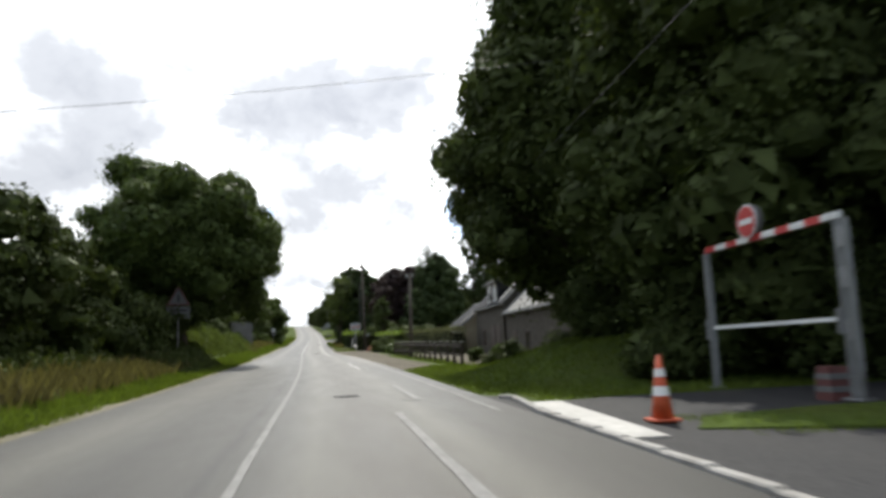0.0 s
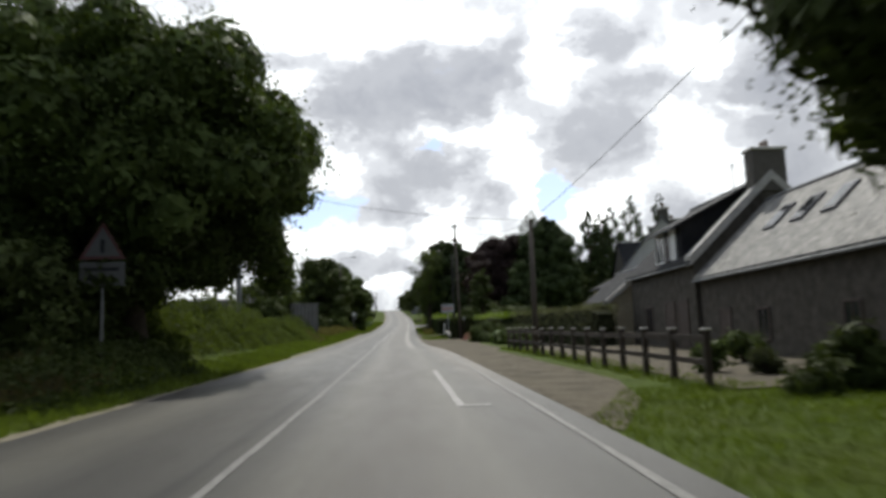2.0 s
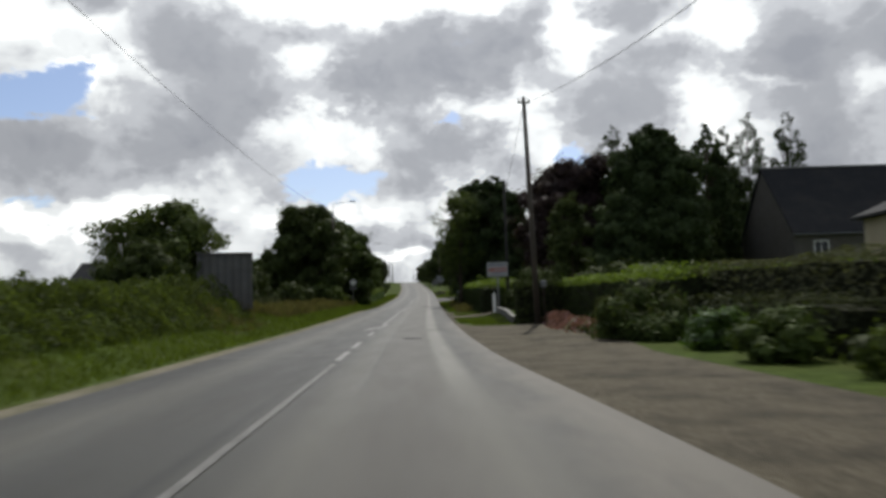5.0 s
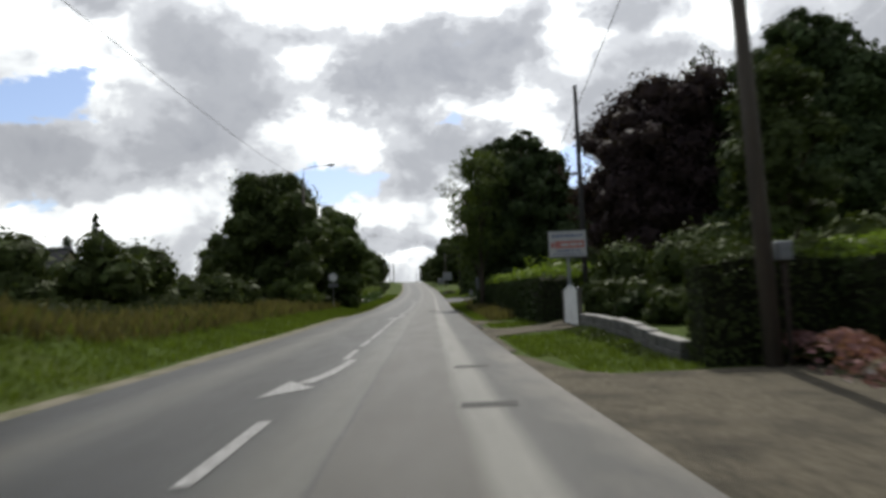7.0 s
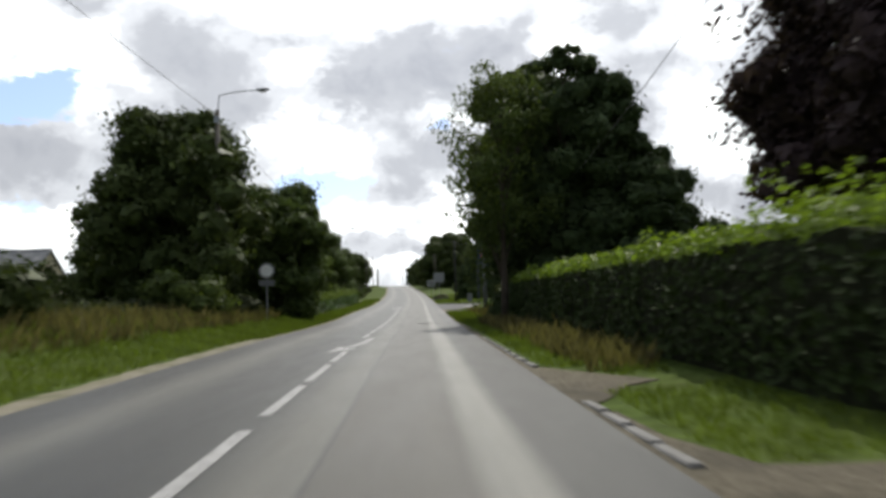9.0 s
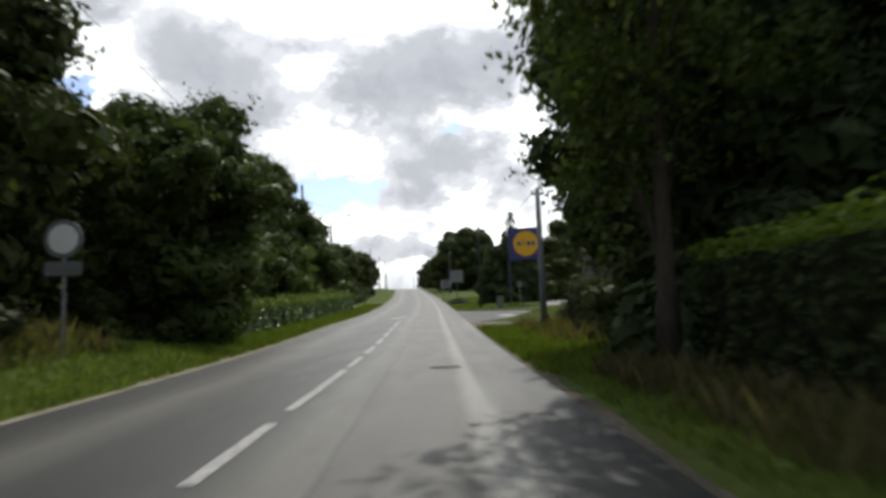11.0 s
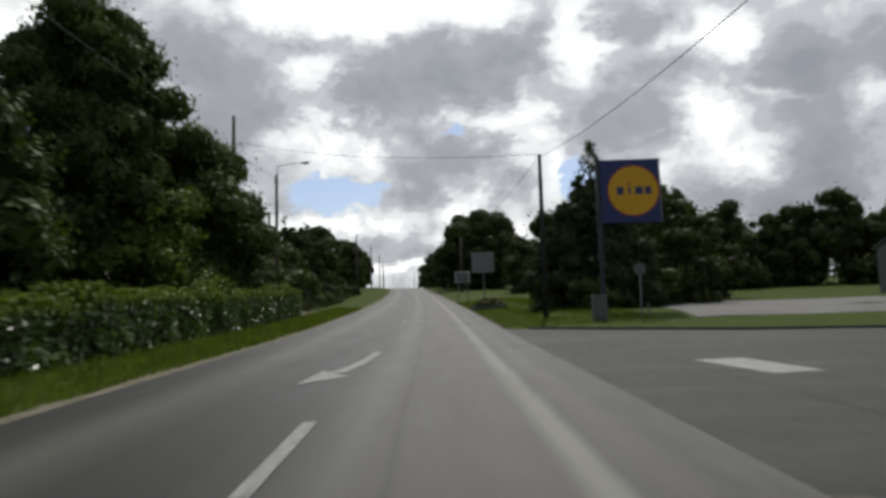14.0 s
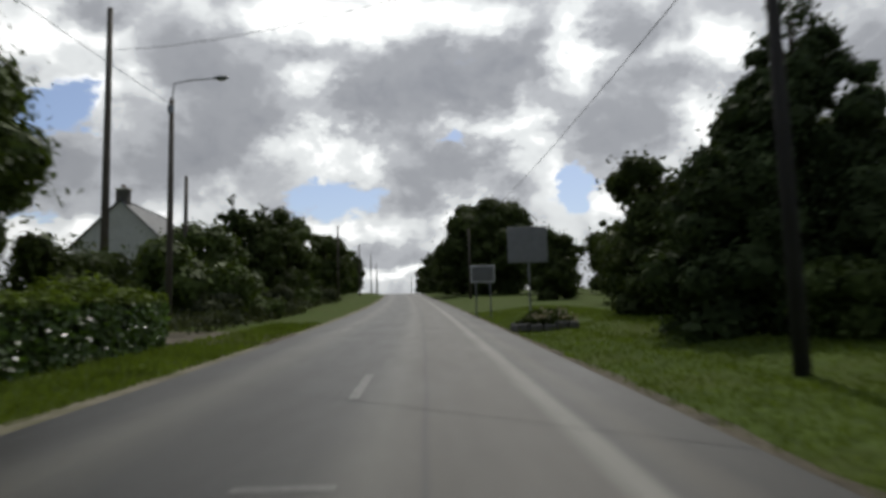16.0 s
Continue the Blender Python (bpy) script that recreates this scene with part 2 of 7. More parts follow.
    lk.new(early, mix.inputs[1])
    lk.new(later, mix.inputs[2])
    def ramp01(v, lo, hi):
        return calc("MINIMUM", calc("MAXIMUM", calc("DIVIDE", calc("SUBTRACT", v, lo), hi - lo), 0.0), 1.0)

    scatter = calc("ADD", sp.outputs[0], calc("MULTIPLY", calc("SUBTRACT", tex(1.1, 0.5, 7.0, 0.7), 0.5), 2.2))
    dust = calc("MULTIPLY", ramp01(scatter, 3.0, 3.8), calc("MULTIPLY", ramp01(sp.outputs[1], 34.0, 46.0), calc("SUBTRACT", 1.0, ramp01(sp.outputs[1], 95.0, 99.0))))
    track = calc("MULTIPLY", ramp01(scatter, 3.1, 3.9), calc("MULTIPLY", ramp01(sp.outputs[1], 152.0, 156.0), calc("SUBTRACT", 1.0, ramp01(sp.outputs[1], 161.0, 166.0))))
    dust = calc("MAXIMUM", dust, track)
    dusty = nt.new("ShaderNodeMixRGB")
    lk.new(dust, dusty.inputs[0])
    lk.new(mix.outputs[0], dusty.inputs[1])
    dusty.inputs[2].default_value = (0.088, 0.079, 0.064, 1)
    mix = dusty
    grain = calc("ADD", 0.10, calc("ADD", calc("MULTIPLY", tex(30, 12, 5.0, 0.8), 0.56), calc("ADD", calc("MULTIPLY", tex(0.9, 0.12, 7.0, 0.65), 0.70), calc("MULTIPLY", tex(4.5, 0.3, 6.0, 0.7), 0.58))))
    out = nt.new("ShaderNodeMixRGB")
    out.blend_type, out.inputs[0].default_value = "MULTIPLY", 1.0
    lk.new(mix.outputs[0], out.inputs[1])
    lk.new(grain, out.inputs[2])
    lk.new(out.outputs[0], bsdf.inputs["Base Color"])
    bsdf.inputs["Specular IOR Level"].default_value = 0.26
    lk.new(calc("ADD", 0.42, calc("MULTIPLY", tex(1.5, 0.3), 0.2)), bsdf.inputs["Roughness"])
    bump = nt.new("ShaderNodeBump")
    bump.inputs["Strength"].default_value, bump.inputs["Distance"].default_value = 0.35, 0.01
    lk.new(tex(90, 90, 6.0, 0.7), bump.inputs["Height"])
    lk.new(bump.outputs[0], bsdf.inputs["Normal"])
    return m


ROAD = road_material()
IRON = material("worn_cast_iron", (0.05, 0.05, 0.048), 0.3, 20, 0.5, 0.2, 80, metal=0.3, spec=0.3)
TAR = material("tar_seam", (0.03, 0.03, 0.032), 0.3, 20, 0.45, 0.2, 80, spec=0.2)
PAINT = material("road_paint", (0.27, 0.266, 0.257), 0.25, 14, 0.6, 0.25, 120, stain=(0.06, 0.058, 0.055), stain_scale=11.0, spec=0.25)
PAINT_FAINT = material("road_paint_worn", (0.16, 0.158, 0.15), 0.3, 16, 0.6, 0.25, 120, stain=(0.085, 0.084, 0.08), stain_scale=2.2, spec=0.2)
GRAVEL = material("gravel", (0.106, 0.092, 0.066), 0.5, 14, 0.92, 0.9, 50, stain=(0.038, 0.034, 0.026), stain_scale=0.95, spec=0.1)
PARKING = material("car_park_surface", (0.17, 0.165, 0.155), 0.2, 8, 0.8, 0.3, 60, stain=(0.12, 0.115, 0.105), stain_scale=0.5, spec=0.12)
SAND = material("sandy_track", (0.135, 0.12, 0.094), 0.35, 9, 0.95, 0.7, 40, stain=(0.06, 0.052, 0.04), stain_scale=0.8, spec=0.06)
SOIL = material("verge_edge", (0.19, 0.172, 0.13), 0.35, 18, 0.95, 0.6, 50, stain=(0.075, 0.08, 0.035), stain_scale=1.2, spec=0.06)
GROUND = material("meadow_ground", (0.054, 0.078, 0.017), 0.4, 3.5, 0.95, 0.8, 18, stain=(0.060, 0.070, 0.018), stain_scale=0.35, spec=0.04)
GRASS = material("grass_blades", (0.114, 0.15, 0.027), 0.35, 0.9, 0.7, island=0.3, through_light=0.32, spec=0.1)
GRASS_DRY = material("dry_grass", (0.115, 0.098, 0.052), 0.35, 0.9, 0.85, island=0.3, through_light=0.35, spec=0.08)
LEAF_OAK = material("oak_leaves", (0.074, 0.1, 0.031), 0.35, 0.7, 0.6, island=0.3, through_light=0.2, spec=0.08)
LEAF_FRESH = material("fresh_leaves", (0.13, 0.172, 0.038), 0.35, 0.7, 0.6, island=0.3, through_light=0.25, spec=0.1)
LEAF_DARK = material("dark_leaves", (0.062, 0.079, 0.027), 0.35, 0.8, 0.6, island=0.3, through_light=0.15, spec=0.06)
LEAF_CONIFER = material("conifer_needles", (0.054, 0.074, 0.031), 0.35, 0.9, 0.7, island=0.3, through_light=0.1, spec=0.05)
LEAF_COPPER = material("copper_leaves", (0.05, 0.034, 0.034), 0.3, 0.9, 0.6, island=0.3, through_light=0.15, spec=0.06)
LEAF_LIGHT = material("light_leaves", (0.08, 0.104, 0.032), 0.35, 0.8, 0.6, island=0.3, through_light=0.3, spec=0.08)
LEAF_LAUREL = material("laurel_leaves", (0.08, 0.132, 0.033), 0.3, 1.0, 0.34, island=0.4, through_light=0.26, spec=0.36)
# young shoots, paler still for the sunlight put into their colour
LEAF_LIT_SHOOT = material("sunlit_young_shoots", (0.125, 0.175, 0.028), 0.3, 1.0, 0.45, island=0.3, through_light=0.45, spec=0.15)
# hedge sides, with the shade of the road face put into the colour
LEAF_HEDGE = material("shaded_hedge_leaves", (0.034, 0.048, 0.017), 0.3, 1.0, 0.7, island=0.3, through_light=0.08, spec=0.05)
LEAF_GREY = material("grey_green_leaves", (0.058, 0.066, 0.036), 0.3, 0.9, 0.7, island=0.3, through_light=0.2, spec=0.06)
LEAF_SAGE = material("sage_hedge_leaves", (0.105, 0.108, 0.068), 0.3, 0.9, 0.8, island=0.3, through_light=0.25, spec=0.05)
FERN = material("fern_fronds", (0.078, 0.098, 0.03), 0.4, 0.8, 0.75, island=0.3, through_light=0.35, spec=0.12)
FLOWERS = material("red_flowers", (0.25, 0.125, 0.12), 0.4, 2.0, 0.8, island=0.3, through_light=0.2)
FLOWERS_PALE = material("pale_flowers", (0.30, 0.25, 0.235), 0.3, 2.0, 0.8, island=0.3, through_light=0.2)
BARK = material("bark", (0.075, 0.06, 0.045), 0.35, 7, 0.95, 0.9, 22, stretch=(1, 1, 0.3), spec=0.1)
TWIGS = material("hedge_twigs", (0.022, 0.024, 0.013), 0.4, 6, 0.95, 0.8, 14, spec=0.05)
POLE_WOOD = material("creosoted_pole", (0.085, 0.07, 0.055), 0.3, 6, 0.85, 0.5, 30, stretch=(1, 1, 0.12))
POLE_CONCRETE = material("concrete_pole", (0.22, 0.225, 0.23), 0.15, 6, 0.85, 0.3, 40)
FENCE_WOOD = material("fence_wood", (0.055, 0.040, 0.030), 0.35, 8, 0.85, 0.4, 40, rnd=0.2)
METAL_GREY = material("grey_metal", (0.26, 0.265, 0.27), 0.12, 5, 0.45, 0.1, 60, metal=0.7)
ZINC = material("zinc_sheet", (0.125, 0.13, 0.132), 0.15, 3, 0.6, 0.1, 60, metal=0.1)
SHED_STEEL = material("weathered_shed_steel", (0.14, 0.138, 0.13), 0.15, 3, 0.6, 0.1, 60, metal=0.1, stain=(0.095, 0.092, 0.085), stain_scale=0.8)
WIRE = material("cable", (0.03, 0.03, 0.03), 0.2, 5, 0.6)
WHITE_PAINT = material("white_paint", (0.78, 0.78, 0.76), 0.06, 4, 0.5, 0.05, 50, stain=(0.6, 0.6, 0.57), stain_scale=1.5)
RED_PAINT = material("red_paint", (0.50, 0.035, 0.03), 0.12, 5, 0.5)
ORANGE = material("cone_plastic", (0.46, 0.075, 0.022), 0.15, 6, 0.5)
BLUE_PAINT = material("blue_panel", (0.03, 0.045, 0.16), 0.1, 5, 0.35)
YELLOW_PAINT = material("yellow_panel", (0.80, 0.42, 0.01), 0.06, 5, 0.35)
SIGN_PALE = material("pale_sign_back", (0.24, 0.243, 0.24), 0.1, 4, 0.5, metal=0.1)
SIGN_BACK = material("sign_back", (0.15, 0.152, 0.15), 0.1, 4, 0.55, metal=0.2)
STONE = material("granite_wall", (0.084, 0.076, 0.064), 0.45, 2.6, 0.92, 0.9, 9, stain=(0.085, 0.078, 0.066), stain_scale=1.2, spec=0.15)
RENDER_WHITE = material("white_render", (0.52, 0.515, 0.49), 0.08, 3, 0.9, 0.2, 60, stain=(0.42, 0.41, 0.38), stain_scale=0.7, spec=0.1)
RENDER_CREAM = material("cream_render", (0.40, 0.35, 0.25), 0.1, 3, 0.9, 0.2, 60, stain=(0.32, 0.27, 0.19), stain_scale=0.7, spec=0.1)
RENDER_DARK = material("grey_render", (0.115, 0.107, 0.095), 0.15, 3, 0.92, 0.3, 40, stain=(0.10, 0.092, 0.08), stain_scale=0.6, spec=0.1)
SLATE = material("slate_roof", (0.095, 0.098, 0.105), 0.5, 5, 0.62, 0.5, 25, stain=(0.19, 0.19, 0.18), stain_scale=1.6, spec=0.25)
SLATE_DARK = material("dark_slate_roof", (0.021, 0.022, 0.025), 0.3, 9, 0.75, 0.5, 25, stain=(0.034, 0.034, 0.033), stain_scale=0.8, spec=0.08)
SLATE_PALE = material("mottled_slate_roof", (0.20, 0.195, 0.18), 0.55, 4, 0.7, 0.6, 22, stain=(0.085, 0.085, 0.085), stain_scale=1.3, spec=0.3)
COPING = material("pale_coping_stone", (0.42, 0.41, 0.385), 0.2, 7, 0.8, 0.4, 40, stain=(0.27, 0.26, 0.235), stain_scale=1.4, spec=0.3)
# sign grey darkened so the colour carries the shade under the oak
SHADED_SIGN = material("shaded_sign_face", (0.11, 0.11, 0.105), 0.1, 5, 0.6)
# sign and block red, darkened to hold the shade in its colour
SHADED_RED = material("shaded_red_paint", (0.12, 0.04, 0.036), 0.15, 5, 0.6)
SIGN_WHITE = material("dull_sign_white", (0.46, 0.455, 0.44), 0.08, 5, 0.6, stain=(0.36, 0.355, 0.34), stain_scale=1.5)
ROSE = material("faded_red_print", (0.42, 0.16, 0.14), 0.2, 9, 0.6)
INK = material("faded_blue_print", (0.16, 0.18, 0.27), 0.2, 9, 0.6)
POLE_DARK = material("old_dark_pole", (0.045, 0.042, 0.04), 0.3, 6, 0.9, 0.4, 30, stretch=(1, 1, 0.2), spec=0.15)
GLASS = material("window_glass", (0.02, 0.023, 0.026), 0.1, 2, 0.08)
NIGHT_METAL = material("dark_steel", (0.05, 0.055, 0.07), 0.15, 5, 0.5, metal=0.2)
SHUTTER = material("brown_joinery", (0.07, 0.05, 0.04), 0.25, 8, 0.7)
LINTEL = material("pale_lintel", (0.60, 0.58, 0.53), 0.1, 6, 0.85, 0.2, 50)
KERB = material("kerb_concrete", (0.32, 0.31, 0.29), 0.15, 9, 0.85, 0.4, 50, stain=(0.2, 0.19, 0.17), stain_scale=1.5, spec=0.15)
BLOCK = material("low_wall_stone", (0.105, 0.1, 0.09), 0.25, 5, 0.9, 0.6, 25, rnd=0.2)
BRICK_RED = material("chimney_brick", (0.25, 0.20, 0.17), 0.25, 12, 0.9, 0.4, 40)
LAMP_GLASS = material("lamp_glass", (0.5, 0.5, 0.48), 0.1, 3, 0.2)

# ---- mesh helpers ----


class Mesh:
    """Collects corners and faces of one mesh."""

    def __init__(self):
        self.v, self.f = [], []

    def add(self, verts, faces):
        n = len(self.v)
        self.v += [tuple(p) for p in verts]
        self.f += [tuple(n + i for i in f) for f in faces]
        return self

    def box(self, lo, hi, c=0.0, m=None):
        """A box with chamfered edges."""
        (x0, y0, z0), (x1, y1, z1) = lo, hi
        c = min(c, (x1 - x0) * 0.4, (y1 - y0) * 0.4, (z1 - z0) * 0.4)
        if c <= 0:
            v = [(x, y, z) for z in (z0, z1) for y in (y0, y1) for x in (x0, x1)]
            f = [(0, 2, 3, 1), (4, 5, 7, 6), (0, 1, 5, 4), (2, 6, 7, 3), (0, 4, 6, 2), (1, 3, 7, 5)]
        else:
            ring = lambda e, z: [(x0 + e, y0 + c, z), (x0 + c, y0 + e, z), (x1 - c, y0 + e, z), (x1 - e, y0 + c, z),
                                 (x1 - e, y1 - c, z), (x1 - c, y1 - e, z), (x0 + c, y1 - e, z), (x0 + e, y1 - c, z)]
            v = ring(c * 0.9, z0) + ring(0, z0 + c) + ring(0, z1 - c) + ring(c * 0.9, z1)
            f = [tuple(range(7, -1, -1)), tuple(range(24, 32))]
            for k in range(3):
                f += [(8 * k + i, 8 * k + (i + 1) % 8, 8 * k + 8 + (i + 1) % 8, 8 * k + 8 + i) for i in range(8)]
        if m is not None:
            v = [m @ Vector(p) for p in v]
        return self.add(v, f)

    def tube(self, path, radii, sides=8, caps=True):
        path = [Vector(p) for p in path]
        v, f = [], []
        for k, p in enumerate(path):
            d = (path[min(k + 1, len(path) - 1)] - path[max(k - 1, 0)]).normalized()
            a = d.cross(Vector((0.31, 0.95, 0.05)) if abs(d.y) < 0.9 else Vector((1, 0, 0))).normalized()
            b = d.cross(a)
            r = radii[k] if hasattr(radii, "__len__") else radii
            v += [p + (a * math.cos(2 * math.pi * i / sides) + b * math.sin(2 * math.pi * i / sides)) * r for i in range(sides)]
        for k in range(len(path) - 1):
            f += [(k * sides + i, k * sides + (i + 1) % sides, (k + 1) * sides + (i + 1) % sides, (k + 1) * sides + i) for i in range(sides)]
        if caps:
            f += [tuple(range(sides - 1, -1, -1)), tuple(range((len(path) - 1) * sides, len(path) * sides))]
        return self.add(v, f)

    def prism(self, outline, axis, a, b):
        """An outline of (u, w) pushed along an axis from a to b: x gives (a, u, w), y gives (u, a, w), z gives (u, w, a)."""
        at = {"x": lambda u, w, s: (s, u, w), "y": lambda u, w, s: (u, s, w), "z": lambda u, w, s: (u, w, s)}[axis]
        n = len(outline)
        v = [at(u, w, a) for u, w in outline] + [at(u, w, b) for u, w in outline]
        return self.add(v, [tuple(range(n - 1, -1, -1)), tuple(range(n, 2 * n))] + [(i, (i + 1) % n, n + (i + 1) % n, n + i) for i in range(n)])


def solid(name, mesh, mat, parent=None, label="", smooth=False):
    """One mesh object; under a parent it is a part."""
    data = bpy.data.meshes.new(name)
    data.from_pydata(mesh.v, [], mesh.f)
    if len(mesh.f) < 3000:
        bm = bmesh.new()
        bm.from_mesh(data)
        bmesh.ops.recalc_face_normals(bm, faces=bm.faces)
        bm.to_mesh(data)
        bm.free()
    data.materials.append(mat)
    if smooth:
        data.polygons.foreach_set("use_smooth", [True] * len(data.polygons))
    ob = new(name, data)
    if parent:
        ob.parent = parent
    if label:
        ob["label"] = label
    return ob


def thing(name, m, label, category, group="", kind=""):
    ob = new(name)
    ob.empty_display_size = 0.2
    ob.matrix_basis = m
    return tagged(ob, label, category, group, kind)


def rough_ball(level):
    """Corners and faces of a round ball of triangles."""
    bm = bmesh.new()
    bmesh.ops.create_icosphere(bm, subdivisions=level, radius=1.0)
    v = np.array([p.co[:] for p in bm.verts])
    f = np.array([[p.index for p in q.verts] for q in bm.faces], dtype=np.int32)
    bm.free()
    return v, f


BALLS = {2: rough_ball(2), 3: rough_ball(3), 4: rough_ball(4)}


def leaf_mesh(name, places, sizes, mat, rng, slim=0.55, droop=None, out=None, loose=0.7, cores=()):
    """Many small folded leaves as one mesh: four corners each; out gives the side that each one turns to the light."""
    n = len(places)
    if out is not None:
        face = out + np.array([0, 0, 0.25]) + rng.normal(size=(n, 3)) * loose
        face /= np.linalg.norm(face, axis=1)[:, None]
        a = np.cross(face, rng.normal(size=(n, 3)))
        a /= np.linalg.norm(a, axis=1)[:, None]
        b = np.cross(face, a)
    else:
        a = rng.normal(size=(n, 3))
        a /= np.linalg.norm(a, axis=1)[:, None]
        if droop is not None:
            a = a * (1 - droop[1]) + np.asarray(droop[0]) * droop[1]
            a /= np.linalg.norm(a, axis=1)[:, None]
        b = np.cross(a, rng.normal(size=(n, 3)))
        b /= np.linalg.norm(b, axis=1)[:, None]
    s = np.asarray(sizes)[:, None]
    c = np.cross(a, b)
    v = np.stack([places - a * s * 0.5, places + b * s * slim * 0.5 + c * s * 0.1, places + a * s * 0.5, places - b * s * slim * 0.5 + c * s * 0.1], 1)
    verts, nv = [v.reshape(-1, 3)], 4 * n
    facet = 2.4 * float(np.mean(sizes))
    loops, totals = [np.arange(4 * n, dtype=np.int32)], [np.full(n, 4, dtype=np.int32)]
    for cx, cy, cz, r in cores:
        ball, faces = BALLS[2 if 0.45 * r < facet else 3 if 0.22 * r < facet else 4]
        tri = ball[faces] * rng.uniform(0.42, 0.74, (len(faces), 1, 1))
        centre = tri.mean(1, keepdims=True)
        tri = centre + (tri - centre) * 1.4 + rng.normal(0, 0.05, tri.shape)
        verts.append(np.array([cx, cy, cz]) + tri.reshape(-1, 3) * r * np.array([1, 1, 0.85]))
        loops.append(np.arange(nv, nv + 3 * len(faces), dtype=np.int32))
        totals.append(np.full(len(faces), 3, dtype=np.int32))
        nv += 3 * len(faces)
    verts, loops, totals = np.concatenate(verts), np.concatenate(loops), np.concatenate(totals)
    data = bpy.data.meshes.new(name)
    data.vertices.add(nv)
    data.vertices.foreach_set("co", verts.astype(np.float32).ravel())
    data.loops.add(len(loops))
    data.loops.foreach_set("vertex_index", loops.astype(np.int32))
    data.polygons.add(len(totals))
    data.polygons.foreach_set("loop_start", (np.cumsum(totals) - totals).astype(np.int32))
    data.polygons.foreach_set("loop_total", totals)
    data.polygons.foreach_set("use_smooth", np.zeros(len(totals), dtype=bool))
    data.update(calc_edges=True)
    data.materials.append(mat)
    return data


def blade_mesh(name, roots, heights, widths, mat, rng, lean=0.35):
    """Grass: one slim bent triangle pair a blade."""
    n = len(roots)
    az = rng.uniform(0, 2 * math.pi, n)
    side = np.stack([np.cos(az), np.sin(az), 0 * az], 1)
    az2 = rng.uniform(0, 2 * math.pi, n)
    tip = np.stack([np.cos(az2) * lean, np.sin(az2) * lean, np.ones(n)], 1) * np.asarray(heights)[:, None]
    w = np.asarray(widths)[:, None]
    v = np.stack([roots - side * w, roots + side * w, roots + tip * 0.55 * np.array([0.5, 0.5, 1]) + side * w * 0.7, roots + tip], 1)
    data = bpy.data.meshes.new(name)
    data.vertices.add(4 * n)
    data.vertices.foreach_set("co", v.astype(np.float32).ravel())
    data.loops.add(4 * n)
    idx = np.arange(4 * n, dtype=np.int32)
    data.loops.foreach_set("vertex_index", idx)
    data.polygons.add(n)
    data.polygons.foreach_set("loop_start", np.arange(0, 4 * n, 4, dtype=np.int32))
    data.polygons.foreach_set("loop_total", np.full(n, 4, dtype=np.int32))
    data.update(calc_edges=True)
    data.materials.append(mat)
    return data


# ---- the lie of the land ----
STEP, Y_FIRST = 20.0, -15.0
RISE = [-1.379, -0.717, -0.346, 0.006, 0.361, 0.751, 1.281, 1.927, 2.503, 3.385, 4.25, 5.302, 6.419, 7.597, 8.829, 10.107, 11.423, 12.771,
        13.95, 14.95, 15.75, 16.3, 16.5, 16.3, 15.7, 14.8]
BEND = [0.674, 0.759, 0.858, 0.681, 0.401, 0.018, -0.099, -0.142, -0.051, -0.054, -0.002, -0.167, -0.508, -1.008, -1.651, -2.42, -3.299, -4.273,
        -5.3, -6.3, -7.3, -8.3, -9.3, -10.3, -11.3, -12.3]


def along(nodes, y):
    n = len(nodes)
    u = min(max((y - Y_FIRST) / STEP, 0.0), n - 1.001)
    i = int(u)
    f = u - i
    p = [2 * nodes[0] - nodes[1], *nodes, 2 * nodes[-1] - nodes[-2]]
    a, b, c, d = p[i:i + 4]
    return b + 0.5 * f * (c - a + f * (2 * a - 5 * b + 4 * c - d + f * (3 * (b - c) + d - a)))


def rise(y):
    """Height of the road along its line."""
    if y < Y_FIRST:
        return RISE[0] + max(y - Y_FIRST, -80) * 0.03
    return along(RISE, y)


def mid(y):
    """Sideways place of the road's centre line."""
    return along(BEND, y)


def ramp(v, a, b):
    t = min(max((v - a) / (b - a), 0.0), 1.0)
    return t * t * (3 - 2 * t)


def window(v, a, b, soft):
    return ramp(v, a - soft, a) * (1 - ramp(v, b, b + soft))


LEFT_EDGE, RIGHT_EDGE = -3.45, 3.7


def right_edge(y):
    return RIGHT_EDGE + 0.6 * (1 - ramp(y, 58, 76))


def land(x, y):
    """Height of the ground beside the road."""
    d, z = x - mid(y), rise(y)
    if d < 0:
        high = 0.45 + 0.85 * window(y, 44, 92, 8) + 0.35 * window(y, 92, 142, 8) - 0.36 * window(y, 150, 230, 6)
        z += high * ramp(-d, 3.9, 8.0)
    else:
        z += 1.25 * window(y, 24, 28.5, 4.5) * ramp(d, 5.5, 11.5)
        z += 0.6 * window(y, 162.6, 162.7 + max(0, d - 5.5) * 0.7, 1.5) * ramp(d, 5.0, 9.0)
        z += 0.3 * window(y, 190, 330, 8) * ramp(d, 3.8, 8.0)
        z -= 0.12 * window(y, 190, 214, 3) * window(d, 6.3, 6.9, 0.8)
        z += 0.35 * window(y, 98, 140, 4) * ramp(d, 5.0, 8.0)
    far = ramp(abs(d), 14, 60)
    z += (noise.noise(Vector((x * 0.35, y * 0.35, 0.0))) * 0.05 + noise.noise(Vector((x * 0.03, y * 0.03, 4.0))) * 0.9 * far) * ramp(abs(d), 4, 7)
    return z - 0.08 * (1 - ramp(abs(d), 3.3, 3.9)) - 0.02


def bare(x, y):
    """Trodden or gravelled ground where no grass grows."""
    return 31.5 < y < 64 and 3 < x < 4.7 + min(2.6, (y - 31.5) * 0.42)


def road_z(y, up=0.0):
    return rise(y) + 0.03 + up


